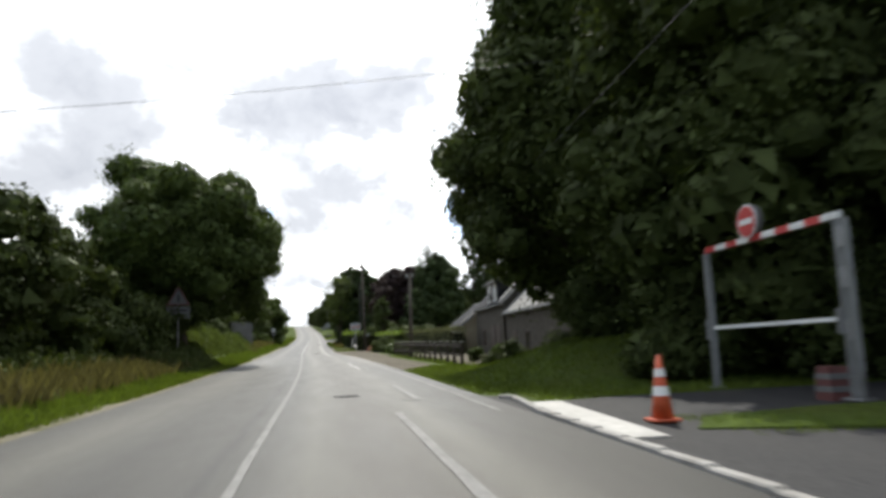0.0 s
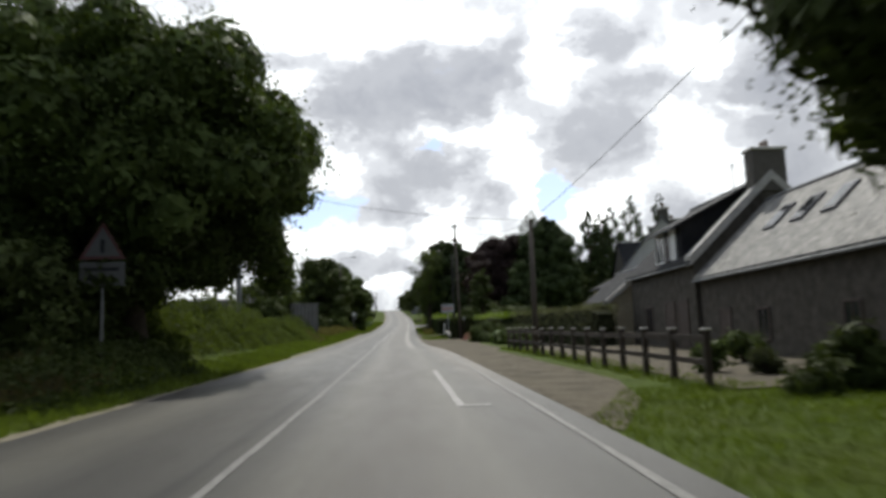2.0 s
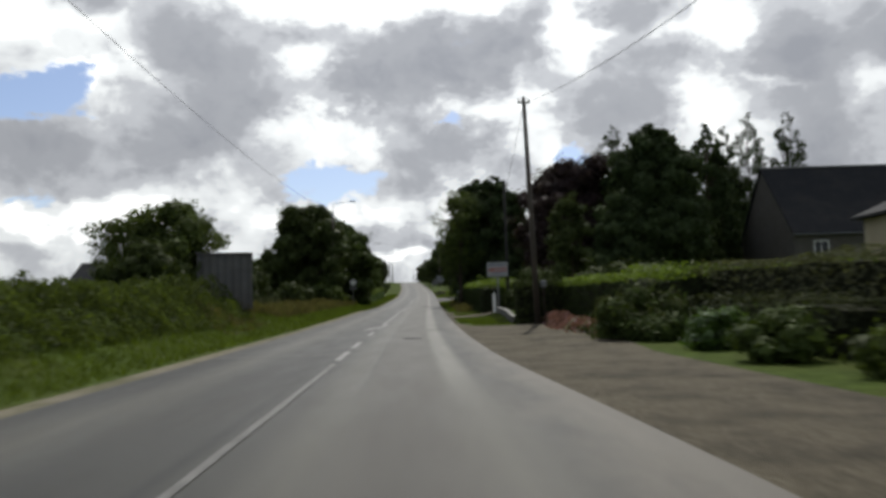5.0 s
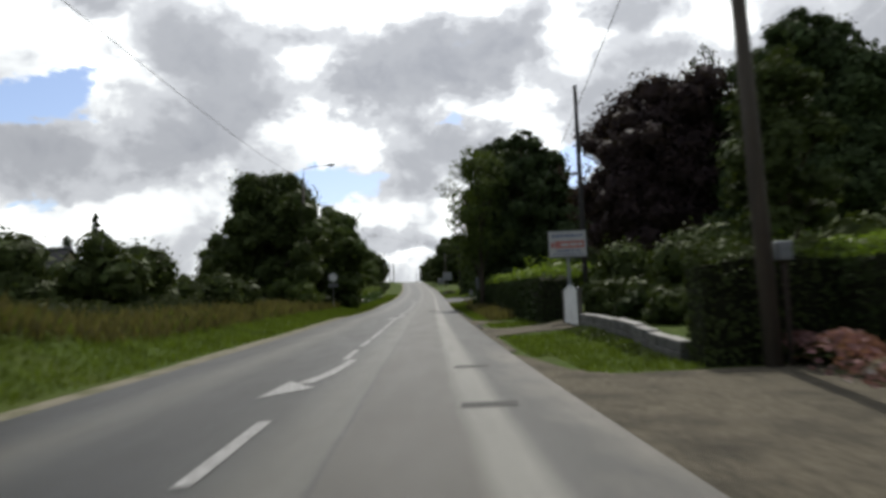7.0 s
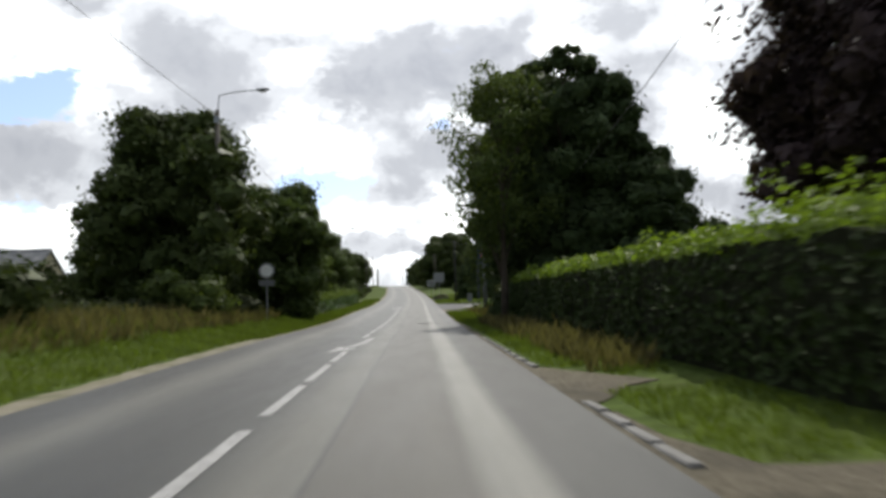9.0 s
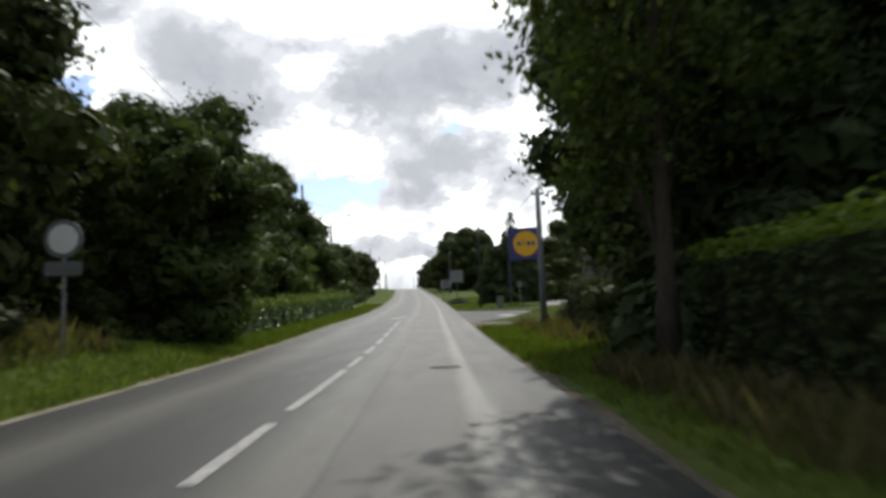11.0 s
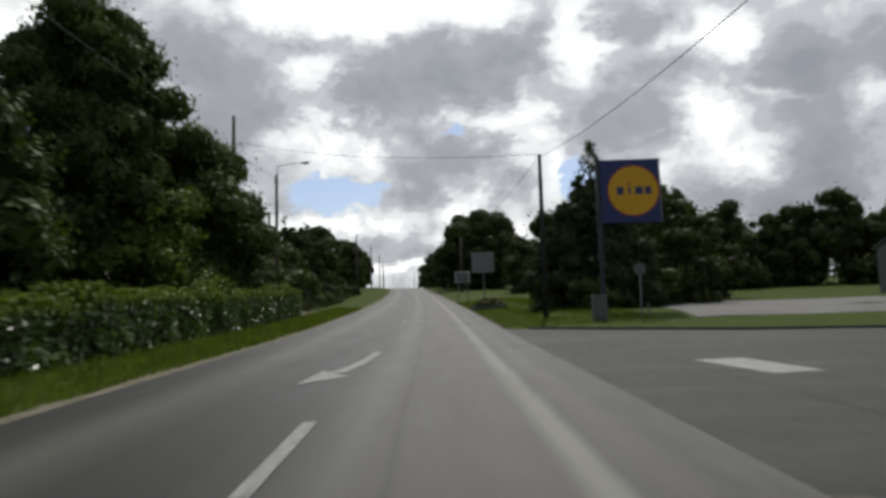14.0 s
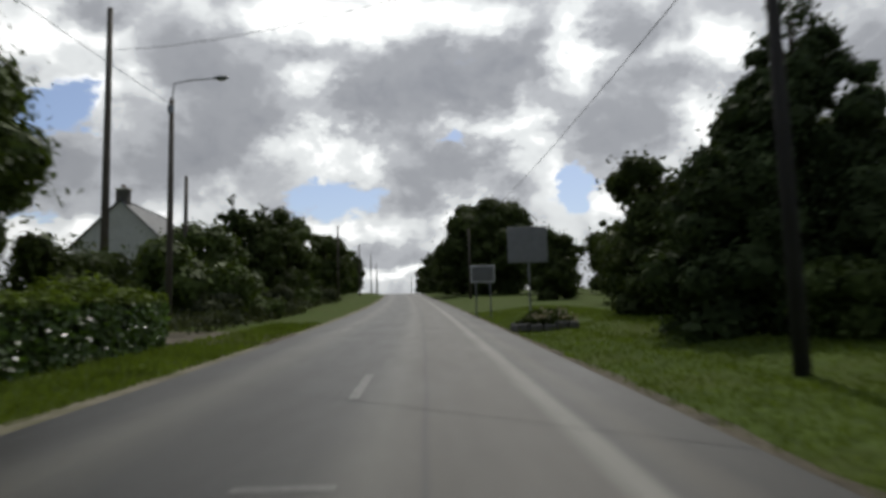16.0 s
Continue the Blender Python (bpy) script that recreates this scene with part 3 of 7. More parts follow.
rows_y = sorted([-3000, -1000, -300, -120, -80] + [-60 + 2.5 * k for k in range(220)] + [24.8 + 0.8 * k for k in range(18)] + [157.9 + 0.8 * k for k in range(18)] + [500, 560, 700, 1200, 3000])
cols_d = [-3000, -900, -300, -150, -100, -75, -60, -48, -38, -30, -25, -21, -18, -15.5, -13.5, -12, -10.5, -9.2, -8.2, -7.3, -6.5, -5.8, -5.2, -4.7, -4.3,
          -3.9, -3.6, -3.4, -2.5, 0, 2.5, 3.6, 3.8, 4.1, 4.5, 5, 5.5, 6.1, 6.7, 7.4, 8.2, 9.1, 10, 11, 12, 13.5, 15, 17, 20, 24, 29, 36, 45, 60, 80, 120, 300, 900, 3000]


def sheet(name, ds, ys, height, mat, label, category, smooth=True):
    """A surface over (sideways, along), following the road's line."""
    m = Mesh()
    v = [(d + mid(y), y, height(d + mid(y), y)) for y in ys for d in ds]
    n = len(ds)
    m.add(v, [(j * n + i, j * n + i + 1, (j + 1) * n + i + 1, (j + 1) * n + i) for j in range(len(ys) - 1) for i in range(n - 1)])
    return tagged(solid(name, m, mat, smooth=smooth), label, category, kind="structure")


sheet("ground", cols_d, rows_y, land, GROUND, "grassy verges and rolling meadow beside the road", "ground")


def steps(a, b, s=2.0):
    n = max(1, round((b - a) / s))
    return [a + (b - a) * k / n for k in range(n + 1)]


road_ys = steps(-40, 475, 2.5)
def road_sheet():
    m, lanes = Mesh(), []
    for y in road_ys:
        e = right_edge(y)
        for d, dz in ((LEFT_EDGE - 0.12, -0.09), (LEFT_EDGE, 0), (-2, 0), (0, 0), (2, 0), (e, 0), (e + 0.12, -0.09)):
            m.v.append((d + mid(y), y, road_z(y) + dz))
            lanes.append((d, y))
    m.f += [(j * 7 + i, j * 7 + i + 1, (j + 1) * 7 + i + 1, (j + 1) * 7 + i) for j in range(len(road_ys) - 1) for i in range(6)]
    ob = solid("road", m, ROAD)
    layer = ob.data.uv_layers.new(name="lane")
    for loop in ob.data.loops:
        layer.data[loop.index].uv = lanes[loop.vertex_index]
    return tagged(ob, "grey two-lane asphalt road with worn wheel tracks", "road", kind="structure")


road_sheet()


def overlay(name, x0, x1, y0, y1, mat, label, category, up, wob=0.0, seed=0):
    """A thin layer on the road between two sideways offsets, with slightly uneven edges."""
    r = random.Random(seed)
    m = Mesh()
    ys = steps(y0, y1, 1.0)
    for y in ys:
        a, b = x0 + r.uniform(-wob, wob), x1 + r.uniform(-wob, wob)
        za = zb = road_z(y, up)
        if name == "verge_strip":
            b = x1
        if name == "verge_strip" and a < 0:
            za = min(za, land(a + mid(y), y) + 0.02)
        m.v += [(a + mid(y), y, za), (b + mid(y), y, zb)]
    m.f += [(2 * k, 2 * k + 1, 2 * k + 3, 2 * k + 2) for k in range(len(ys) - 1)]
    return tagged(solid(name, m, mat), label, category, kind="structure")


for k, (wide, y0, y1) in enumerate(((0.5, -20, 58), (0.72, 58, 128), (0.45, 128, 440))):
    overlay("verge_strip", LEFT_EDGE - wide, LEFT_EDGE + 0.05, y0, y1, SOIL, "pale dusty strip where asphalt meets grass", "verge", -0.035, 0.14, 10 + 70 * k)

overlay("verge_edge", RIGHT_EDGE - 0.06, RIGHT_EDGE + 0.22, 96.5, 156, GRAVEL, "pale dusty strip between asphalt and grass", "verge", -0.018, 0.1, 11)
overlay("verge_edge", RIGHT_EDGE - 0.06, RIGHT_EDGE + 0.25, 184.5, 330, GRAVEL, "pale dusty strip between asphalt and grass", "verge", -0.018, 0.1, 12)

for k, (x0, x1, y0, y1) in enumerate(((2.25, 2.95, 88.3, 88.7), (2.35, 3.0, 93.0, 93.4))):
    overlay("road_patch", x0, x1, y0, y1, ASPHALT_WORN, "dark asphalt repair across the worn wheel track", "road patch", 0.006, 0.05, 90 + k)

overlay("road_joint", -3.3, 1.05, 75.86, 76.02, PAINT_FAINT, "pale transverse joint where the newer asphalt begins", "road joint", 0.006, 0.03, 96)
overlay("road_joint", -0.4, 0.3, 185.4, 185.52, PAINT_FAINT, "pale transverse joint in the worn asphalt", "road joint", 0.006, 0.04, 97)

# markings
for k, (x, y0, y1) in enumerate(((0.10, 2, 38), (0.085, 38, 41), (0.07, 41, 44), (0.055, 44, 47), (0.04, 47, 50), (0.025, 50, 73))):
    overlay("centre_line", x - 0.05, x + 0.05, y0, y1, PAINT_FAINT, "solid white centre line, worn", "road marking", 0.009, 0.008, 20 + k)
DASH_ENDS = (76.7, 81.0, 87.9, 98.7, 102.7, 106.2, 109.1, 112.9, 116.3, 119.8, 128.6, 132.2, 136.1, 139.0, 142.5, 146.5, 150.4, 154.3, 158.1, 162.0, 165.7)
for k, y in enumerate(DASH_ENDS):
    overlay("centre_dash", -0.075, 0.075, y - 2.85, y, PAINT, "worn white dash of the centre line", "road marking", 0.009, 0.006, 30 + k)["group"] = "centre line dashes"
overlay("centre_dash", -0.07, 0.07, 189.8, 192.7, PAINT_FAINT, "faded white dash of the centre line", "road marking", 0.009, 0.006, 60)
overlay("edge_line", RIGHT_EDGE + 0.12, RIGHT_EDGE + 0.22, 14, 53, PAINT_FAINT, "faded white edge line", "road marking", 0.009, 0.02, 80)
overlay("bay_line", 2.64, 2.78, 34.6, 44.5, PAINT, "white bay line beside the lane", "road marking", 0.009, 0.01, 81)
overlay("bay_line_end", 2.64, 3.2, 34.5, 34.7, PAINT, "white end of the bay line", "road marking", 0.010, 0.01, 82)
overlay("bay_line", 2.8, 2.95, 17.3, 22.5, PAINT_FAINT, "faded bay line beside the lane", "road marking", 0.009, 0.02, 83)
overlay("bay_line_end", 2.5, 2.95, 17.0, 17.25, PAINT_FAINT, "faded end of the bay line", "road marking", 0.010, 0.01, 84)
overlay("bay_line", 2.1, 2.24, 2, 14.6, PAINT_FAINT, "faded bay line beside the lane", "road marking", 0.009, 0.02, 85)


def arrow(shift, tail):
    """A bent lane-change arrow: a shaft that curves aside and a long barbed head towards the viewer."""
    m = Mesh()
    at = lambda x, y: (x + shift + mid(tail + y), tail + y, road_z(tail + y, 0.011))
    pts = [(0.0, 0.0, 0.09), (-0.04, -1.5, 0.10), (-0.16, -3.0, 0.12), (-0.36, -4.2, 0.14)]
    for x, y, w in pts:
        m.v += [at(x - w, y), at(x + w, y)]
    m.f += [(2 * k, 2 * k + 2, 2 * k + 3, 2 * k + 1) for k in range(3)]
    m.add([at(-0.08, -4.85), at(-0.66, -3.8), at(-0.76, -5.8)], [(0, 1, 2)])
    tagged(solid("road_arrow", m, PAINT), "worn white bent arrow painted between the lanes", "road marking", kind="structure")


arrow(0.2, 95.7)
arrow(0.3, 125.4)
arrow(0.0, 174.7)


def lid(x, y, r):
    m = Mesh()
    m.tube([(x, y, road_z(y, -0.02)), (x, y, road_z(y, 0.008))], r, 20)
    for k in range(-3, 4):
        w = math.sqrt(max(0.01, (r * 0.85) ** 2 - (k * r * 0.24) ** 2))
        m.box((x - w, y + k * r * 0.24 - 0.02, road_z(y, 0.008)), (x + w, y + k * r * 0.24 + 0.02, road_z(y, 0.014)))
    tagged(solid("manhole_cover", m, IRON), "dark cast-iron manhole cover in the road", "manhole cover", kind="structure")


lid(2.3, 18.9, 0.35)
lid(1.75, 82.5, 0.36)
lid(2.0, 138.9, 0.36)


def yard(name, outline, mat, label, category, up=0.02, cell=1.5):
    """A paved or gravelled area that follows the ground, with an outline of (x, y) corners."""
    bm = bmesh.new()
    bm.faces.new([bm.verts.new((x, y, 0)) for x, y in outline])
    x0, x1 = min(p[0] for p in outline), max(p[0] for p in outline)
    y0, y1 = min(p[1] for p in outline), max(p[1] for p in outline)
    for axis, a, b in ((0, x0, x1), (1, y0, y1)):
        for s in steps(a, b, cell)[1:-1]:
            co, no = [0, 0, 0], [0, 0, 0]
            co[axis], no[axis] = s, 1
            bmesh.ops.bisect_plane(bm, geom=bm.verts[:] + bm.edges[:] + bm.faces[:], plane_co=co, plane_no=no)
    for v in bm.verts:
        d = v.co.x - mid(v.co.y)
        v.co.z = max(land(v.co.x, v.co.y), rise(v.co.y) - 0.02) + up
    rim = bmesh.ops.extrude_edge_only(bm, edges=[e for e in bm.edges if e.is_boundary])
    for v in rim["geom"]:
        if isinstance(v, bmesh.types.BMVert):
            v.co.z -= 0.2
    data = bpy.data.meshes.new(name)
    bm.to_mesh(data)
    bm.free()
    data.materials.append(mat)
    return tagged(new(name, data), label, category, kind="structure")


yard("layby", [(4.3, 38.5), (4.6, 33), (5.3, 31.5), (6.6, 34.8), (7.4, 39), (7.3, 50), (7.1, 60), (7.9, 64), (7.6, 74), (3.5, 76), (3.6, 60), (4.3, 46)], GRAVEL, "dusty gravel lay-by beside the road", "lay-by")
yard("house_yard", [(8.75, 36), (14.8, 36), (14.8, 62), (12, 64), (8.75, 63)], GRAVEL, "pale gravel yard before the farmhouse", "yard", 0.025)
yard("forecourt", [(3.2, 76), (7.6, 74), (8.3, 80), (8.2, 91.7), (6.4, 91.5), (4.9, 91.4), (4.3, 92.3), (3.85, 95.4), (3.2, 96.6)], GRAVEL, "grey gravel forecourt before the hedge", "forecourt")
yard("entrance", [(4.55, -6), (14, -6), (16, 9), (16, 17.0), (9.0, 16.2), (6.4, 15.6), (5.62, 15.6), (5.6, 17.2), (5.1, 17.8), (4.6, 18.4), (4.55, 12)], ASPHALT, "asphalt entrance beside the road", "entrance", 0.03)
yard("grass_island", [(6.5, 10.7), (9.0, 9.9), (14, 9.0), (14, 12.4), (9.5, 12.5), (7.2, 11.8)], GROUND, "mown grass island beside the entrance", "grass", 0.06)
yard("path", [(3.3, 110.0), (4.0, 110.5), (4.7, 111.9), (5.3, 112.3), (3.95, 114.7), (3.3, 115.0)], GRAVEL, "gravel path across the verge", "path")
yard("drive", [(3.3, 101.8), (3.98, 102.5), (4.7, 103.5), (5.3, 103.9), (5.9, 103.2), (6.6, 102.65), (6.7, 105.8), (7.4, 106.9), (5.6, 106.7), (4.3, 107.0), (3.95, 108.2), (3.9, 109.6), (3.3, 109.9)], GRAVEL, "grey drive across the verge to the gate", "drive", 0.03)
yard("drive", [(-3.4, 201.8), (-6.6, 201.6), (-8.2, 203.5), (-13, 207), (-12, 209.5), (-7.2, 208.6), (-3.4, 206.6)], GRAVEL, "grey drive beyond the end of the laurel hedge", "drive", 0.03)
yard("side_road", [(3.6, 160.8), (5.0, 163.4), (8.0, 167.2), (14, 171), (60, 176), (60, 186), (16, 178.6), (10.5, 179.7), (6.2, 182.3), (4.4, 183.2), (3.3, 184.4)], ASPHALT_WORN,
     "asphalt side road joining the main road", "side road", 0.025)
yard("dirt_track", [(3.5, 156.2), (8, 156.6), (16, 157.5), (16, 160.4), (6.6, 160.6), (4.6, 161.4), (3.9, 162.6), (3.5, 162.6)], SAND, "sandy track beside the side road", "track", 0.03)
yard("car_park", [(11.5, 186.0), (60, 189), (60, 206), (16, 200), (12.5, 194)], PARKING, "pale car park surface behind the grass", "car park", 0.02)
yard("white_patch", [(5.95, 171.2), (6.3, 168.9), (7.2, 169.1), (6.9, 171.4)], PAINT, "white painted block on the side road", "road marking", 0.033)


def kerb(outline, w=0.14, h=0.11, mat=None, label="pale concrete kerb along the entrance"):
    """Kerb stones laid end to end along a line."""
    root = thing("kerb", Matrix(), label, "kerb", kind="structure")
    for (xa, ya), (xb, yb) in zip(outline, outline[1:]):
        n = max(1, round(math.hypot(xb - xa, yb - ya) / 1.0))
        for k in range(n):
            a, b = (k + 0.006) / n, (k + 0.994) / n
            p, q = Vector((xa + (xb - xa) * a, ya + (yb - ya) * a, 0)), Vector((xa + (xb - xa) * b, ya + (yb - ya) * b, 0))
            side = Vector((q.y - p.y, p.x - q.x, 0)).normalized() * w / 2
            z = max(rise((p.y + q.y) / 2), land((p.x + q.x) / 2, (p.y + q.y) / 2) - 0.02) + 0.02
            c = 0.02
            prof = [(-1, -0.15), (-1, h), (-0.75, h + c), (0.75, h + c), (1, h), (1, -0.15)]
            m = Mesh()
            v = [e + side * u + Vector((0, 0, z + hh)) for e in (p, q) for u, hh in prof]
            m.add(v, [(i, i + 1, i + 7, i + 6) for i in range(5)] + [tuple(range(5, -1, -1)), tuple(range(6, 12))])
            solid("kerb_stone", m, mat or KERB, root)
    return root


kerb([(5.05, 3.0), (5.18, 10.0), (5.28, 13.6), (5.48, 15.3), (5.6, 16.4), (5.42, 16.8)], h=0.05)
kerb([(3.76, 106.9), (3.74, 110.4)], w=0.13, h=0.0, mat=PARKING, label="low worn kerb between asphalt and gravel")
kerb([(3.8, 114.6), (3.74, 118), (3.7, 124)], w=0.12, h=0.0, mat=PARKING, label="low pale kerb between asphalt and verge")
kerb([(4.6, 183.4), (6.3, 182.3), (10.6, 179.8), (16, 178.6), (26, 180.0)], h=0.05, mat=RENDER_DARK, label="dark concrete kerb at the mouth of the side road")
yard("ramp", [(5.27, 10.2), (5.85, 10.2), (6.2, 15.3), (5.58, 15.3)], COPING, "worn white painted ramp behind the kerb", "ramp", 0.06, 2.5)

# ---- plants ----


def clump_points(clumps, n, rng, inner=0.12, tufts=20, spread=0.145):
    """Places on the shells of many round clumps, gathered in tufts, and some inside them."""
    c = np.array([k[:3] for k in clumps], float)
    r = np.array([k[3] for k in clumps], float)
    tip = rng.normal(size=(len(clumps), tufts, 3))
    tip /= np.linalg.norm(tip, axis=2)[:, :, None]
    reach = rng.uniform(0.62, 1.0, (len(clumps), tufts)) + (rng.random((len(clumps), tufts)) < 0.16) * 0.13
    pick = rng.choice(len(clumps), n, p=r ** 2 / (r ** 2).sum())
    which = rng.integers(0, tufts, n)
    d, f = tip[pick, which], reach[pick, which]
    loose = rng.random(n) < inner + 0.22
    e = rng.normal(size=(n, 3))
    e /= np.linalg.norm(e, axis=1)[:, None]
    d = np.where(loose[:, None], e, d)
    f = np.where(loose, rng.uniform(0.45, 1.0, n), f)
    p = d * f[:, None] + np.clip(rng.normal(size=(n, 3)), -1.7, 1.7) * np.where(loose, 0.04, spread)[:, None]
    out = d + 0.5 * e
    return c[pick] + p * r[pick][:, None] * np.array([1, 1, 0.85]), out / np.linalg.norm(out, axis=1)[:, None]


def crown_clumps(h, low, rx, ry, count, rng, kind, wild, bulk):
    """Round clumps of foliage: an uneven dome, a layered cone or a column."""
    out = []
    shift = rng.uniform(0, 50)
    if kind == "round":
        count, bulk = int(count * 1.35), bulk * 0.86
    for k in range(count):
        a = rng.uniform(0, 2 * math.pi)
        if kind in ("cone", "spire"):
            t = (k + 0.5) / count
            z = low + (h - low) * t ** 0.75
            w = (1 - t) ** (1.05 if kind == "cone" else 0.62) + 0.03
            q = rng.uniform(0.5, 1.08)
            out.append((math.cos(a) * rx * w * q, math.sin(a) * ry * w * q, z - 0.12 * rx * w * q, max(0.22, 0.33 * rx * w)))
        elif kind == "column":
            t = rng.random()
            z = low + (h - low) * t
            w = min(1.0, 2.4 * (1 - t) ** 0.75 + 0.1) * min(1.0, 0.7 + t)
            q = rng.uniform(0.3, 0.9)
            out.append((math.cos(a) * rx * w * q, math.sin(a) * ry * w * q, z, 0.3 * rx * w + 0.15))
        else:
            d = rng.normal(size=3)
            d /= np.linalg.norm(d)
            uneven = 1 + wild * noise.noise(Vector((d[0] * 1.6 + shift, d[1] * 1.6, d[2] * 1.6)))
            q = rng.uniform(0.45, 0.88) * uneven
            r = bulk * rng.uniform(0.12, 0.36) * min(rx, (h - low) * 0.6)
            if rng.random() < 0.18:
                q, r = q * 1.06, r * 0.6
            zz = d[2] if d[2] > 0 else d[2] * 0.92
            out.append((d[0] * rx * q, d[1] * ry * q, low + (h - low) * (0.47 + 0.5 * zz * q), r))
    if kind == "round":
        for k in range(count // 4):
            d = rng.uniform(-0.5, 0.5, 3)
            out.append((d[0] * rx, d[1] * ry, (h + low) / 2 + d[2] * (h - low) * 0.8, 0.36 * min(rx, ry, (h - low) * 0.5)))
    return out


def tree(x, y, h, low, rx, ry, mat, label, kind="round", leaves=9000, size=0.3, count=46, seed=1, trunk=0.28, name="tree", group="", boughs=(), wild=0.42, bulk=1.15, dense=True):
    """A tapered trunk with limbs that reach into a crown of many small leaves."""
    rng = np.random.default_rng(seed)
    leaves, size = int(leaves * (0.42 if dense else 0.7)), size * 1.08
    root = thing(name, pose(x, y, land(x, y)), label, "tree", group)
    clumps = crown_clumps(h, low, rx, ry, count, rng, kind, wild, bulk) + list(boughs)
    m = Mesh()
    top = h * (0.92 if kind != "round" else 0.75)
    lean = rng.uniform(-0.25, 0.25, 2)
    spine = [(lean[0] * t * t, lean[1] * t * t, -0.25 + (top + 0.25) * t) for t in np.linspace(0, 1, 7)]
    m.tube(spine, [trunk * (1.35 if k == 0 else 1) * (1 - 0.88 * k / 6) for k in range(7)], 9)
    for cx, cy, cz, r in clumps[:: max(1, len(clumps) // 16)]:
        t = min(0.9, max(0.18, (cz - h * 0.22) / top))
        s = Vector((lean[0] * t * t, lean[1] * t * t, top * t))
        e = Vector((cx, cy, cz))
        bow = (s + e) / 2 + Vector((0, 0, -0.12 * (e - s).length if kind in ("cone", "spire") else 0.1 * (e - s).length))
        m.tube([s, bow, e], [trunk * 0.32, trunk * 0.2, trunk * 0.06], 5, False)
    solid("trunk", m, BARK, root, smooth=True)
    p, out = clump_points(clumps, leaves, rng)
    mass = p - np.array([0, 0, (h + low) / 2])
    out = out * 0.5 + mass / (np.linalg.norm(mass, axis=1)[:, None] + 0.01) * 0.8
    s = rng.uniform(0.6, 1.25, leaves) * size
    inner = rng.random(leaves) < 0.10
    s[inner] *= 1.4
    p[inner] *= np.array([0.9, 0.9, 0.98])
    crown = new("crown", leaf_mesh("crown", p, s, mat, rng, 0.62, None, out, 0.75, [c for c in clumps if c[3] > (0.7 if kind == "round" else 0.34)] if dense else ()))
    crown.parent = root
    return root


def bush(x, y, w, d, h, mat, label, seed=1, leaves=2200, size=0.14, name="bush", sink=0.0, crest=None):
    """A shrub: stems from the ground and a lumpy coat of leaves."""
    rng = np.random.default_rng(seed)
    leaves = int(leaves * 0.62)
    root = thing(name, pose(x, y, land(x, y) - sink), label, "bush")
    clumps = []
    for k in range(16):
        a, q = rng.uniform(0, 2 * math.pi), rng.uniform(0.1, 0.72) ** 0.7
        t = rng.uniform(0.15, 0.8) * (1 - 0.45 * q)
        clumps.append((math.cos(a) * w / 2 * q, math.sin(a) * d / 2 * q, h * t, rng.uniform(0.2, 0.32) * min(w, d, 1.6 * h)))
    m = Mesh()
    for cx, cy, cz, r in clumps[::2]:
        m.tube([(cx * 0.15, cy * 0.15, -0.1), (cx * 0.5, cy * 0.5, cz * 0.6), (cx, cy, cz)], [0.05, 0.035, 0.012], 5, False)
    solid("stems", m, BARK, root)
    p, out = clump_points(clumps, leaves, rng, 0.2)
    p[:, 2] = np.maximum(p[:, 2], rng.uniform(-0.05, 0.15, leaves))
    s = rng.uniform(0.6, 1.3, leaves) * size
    s[rng.random(leaves) < 0.15] *= 1.6
    crown = new("foliage", leaf_mesh("foliage", p, s, mat, rng, 0.55, None, out, 0.7, [c for c in clumps if c[3] > 0.3]))
    crown.parent = root
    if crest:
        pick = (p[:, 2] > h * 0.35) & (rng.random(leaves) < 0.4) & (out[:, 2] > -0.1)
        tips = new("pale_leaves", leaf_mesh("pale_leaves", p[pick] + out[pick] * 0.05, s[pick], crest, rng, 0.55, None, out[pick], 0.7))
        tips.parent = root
    return root


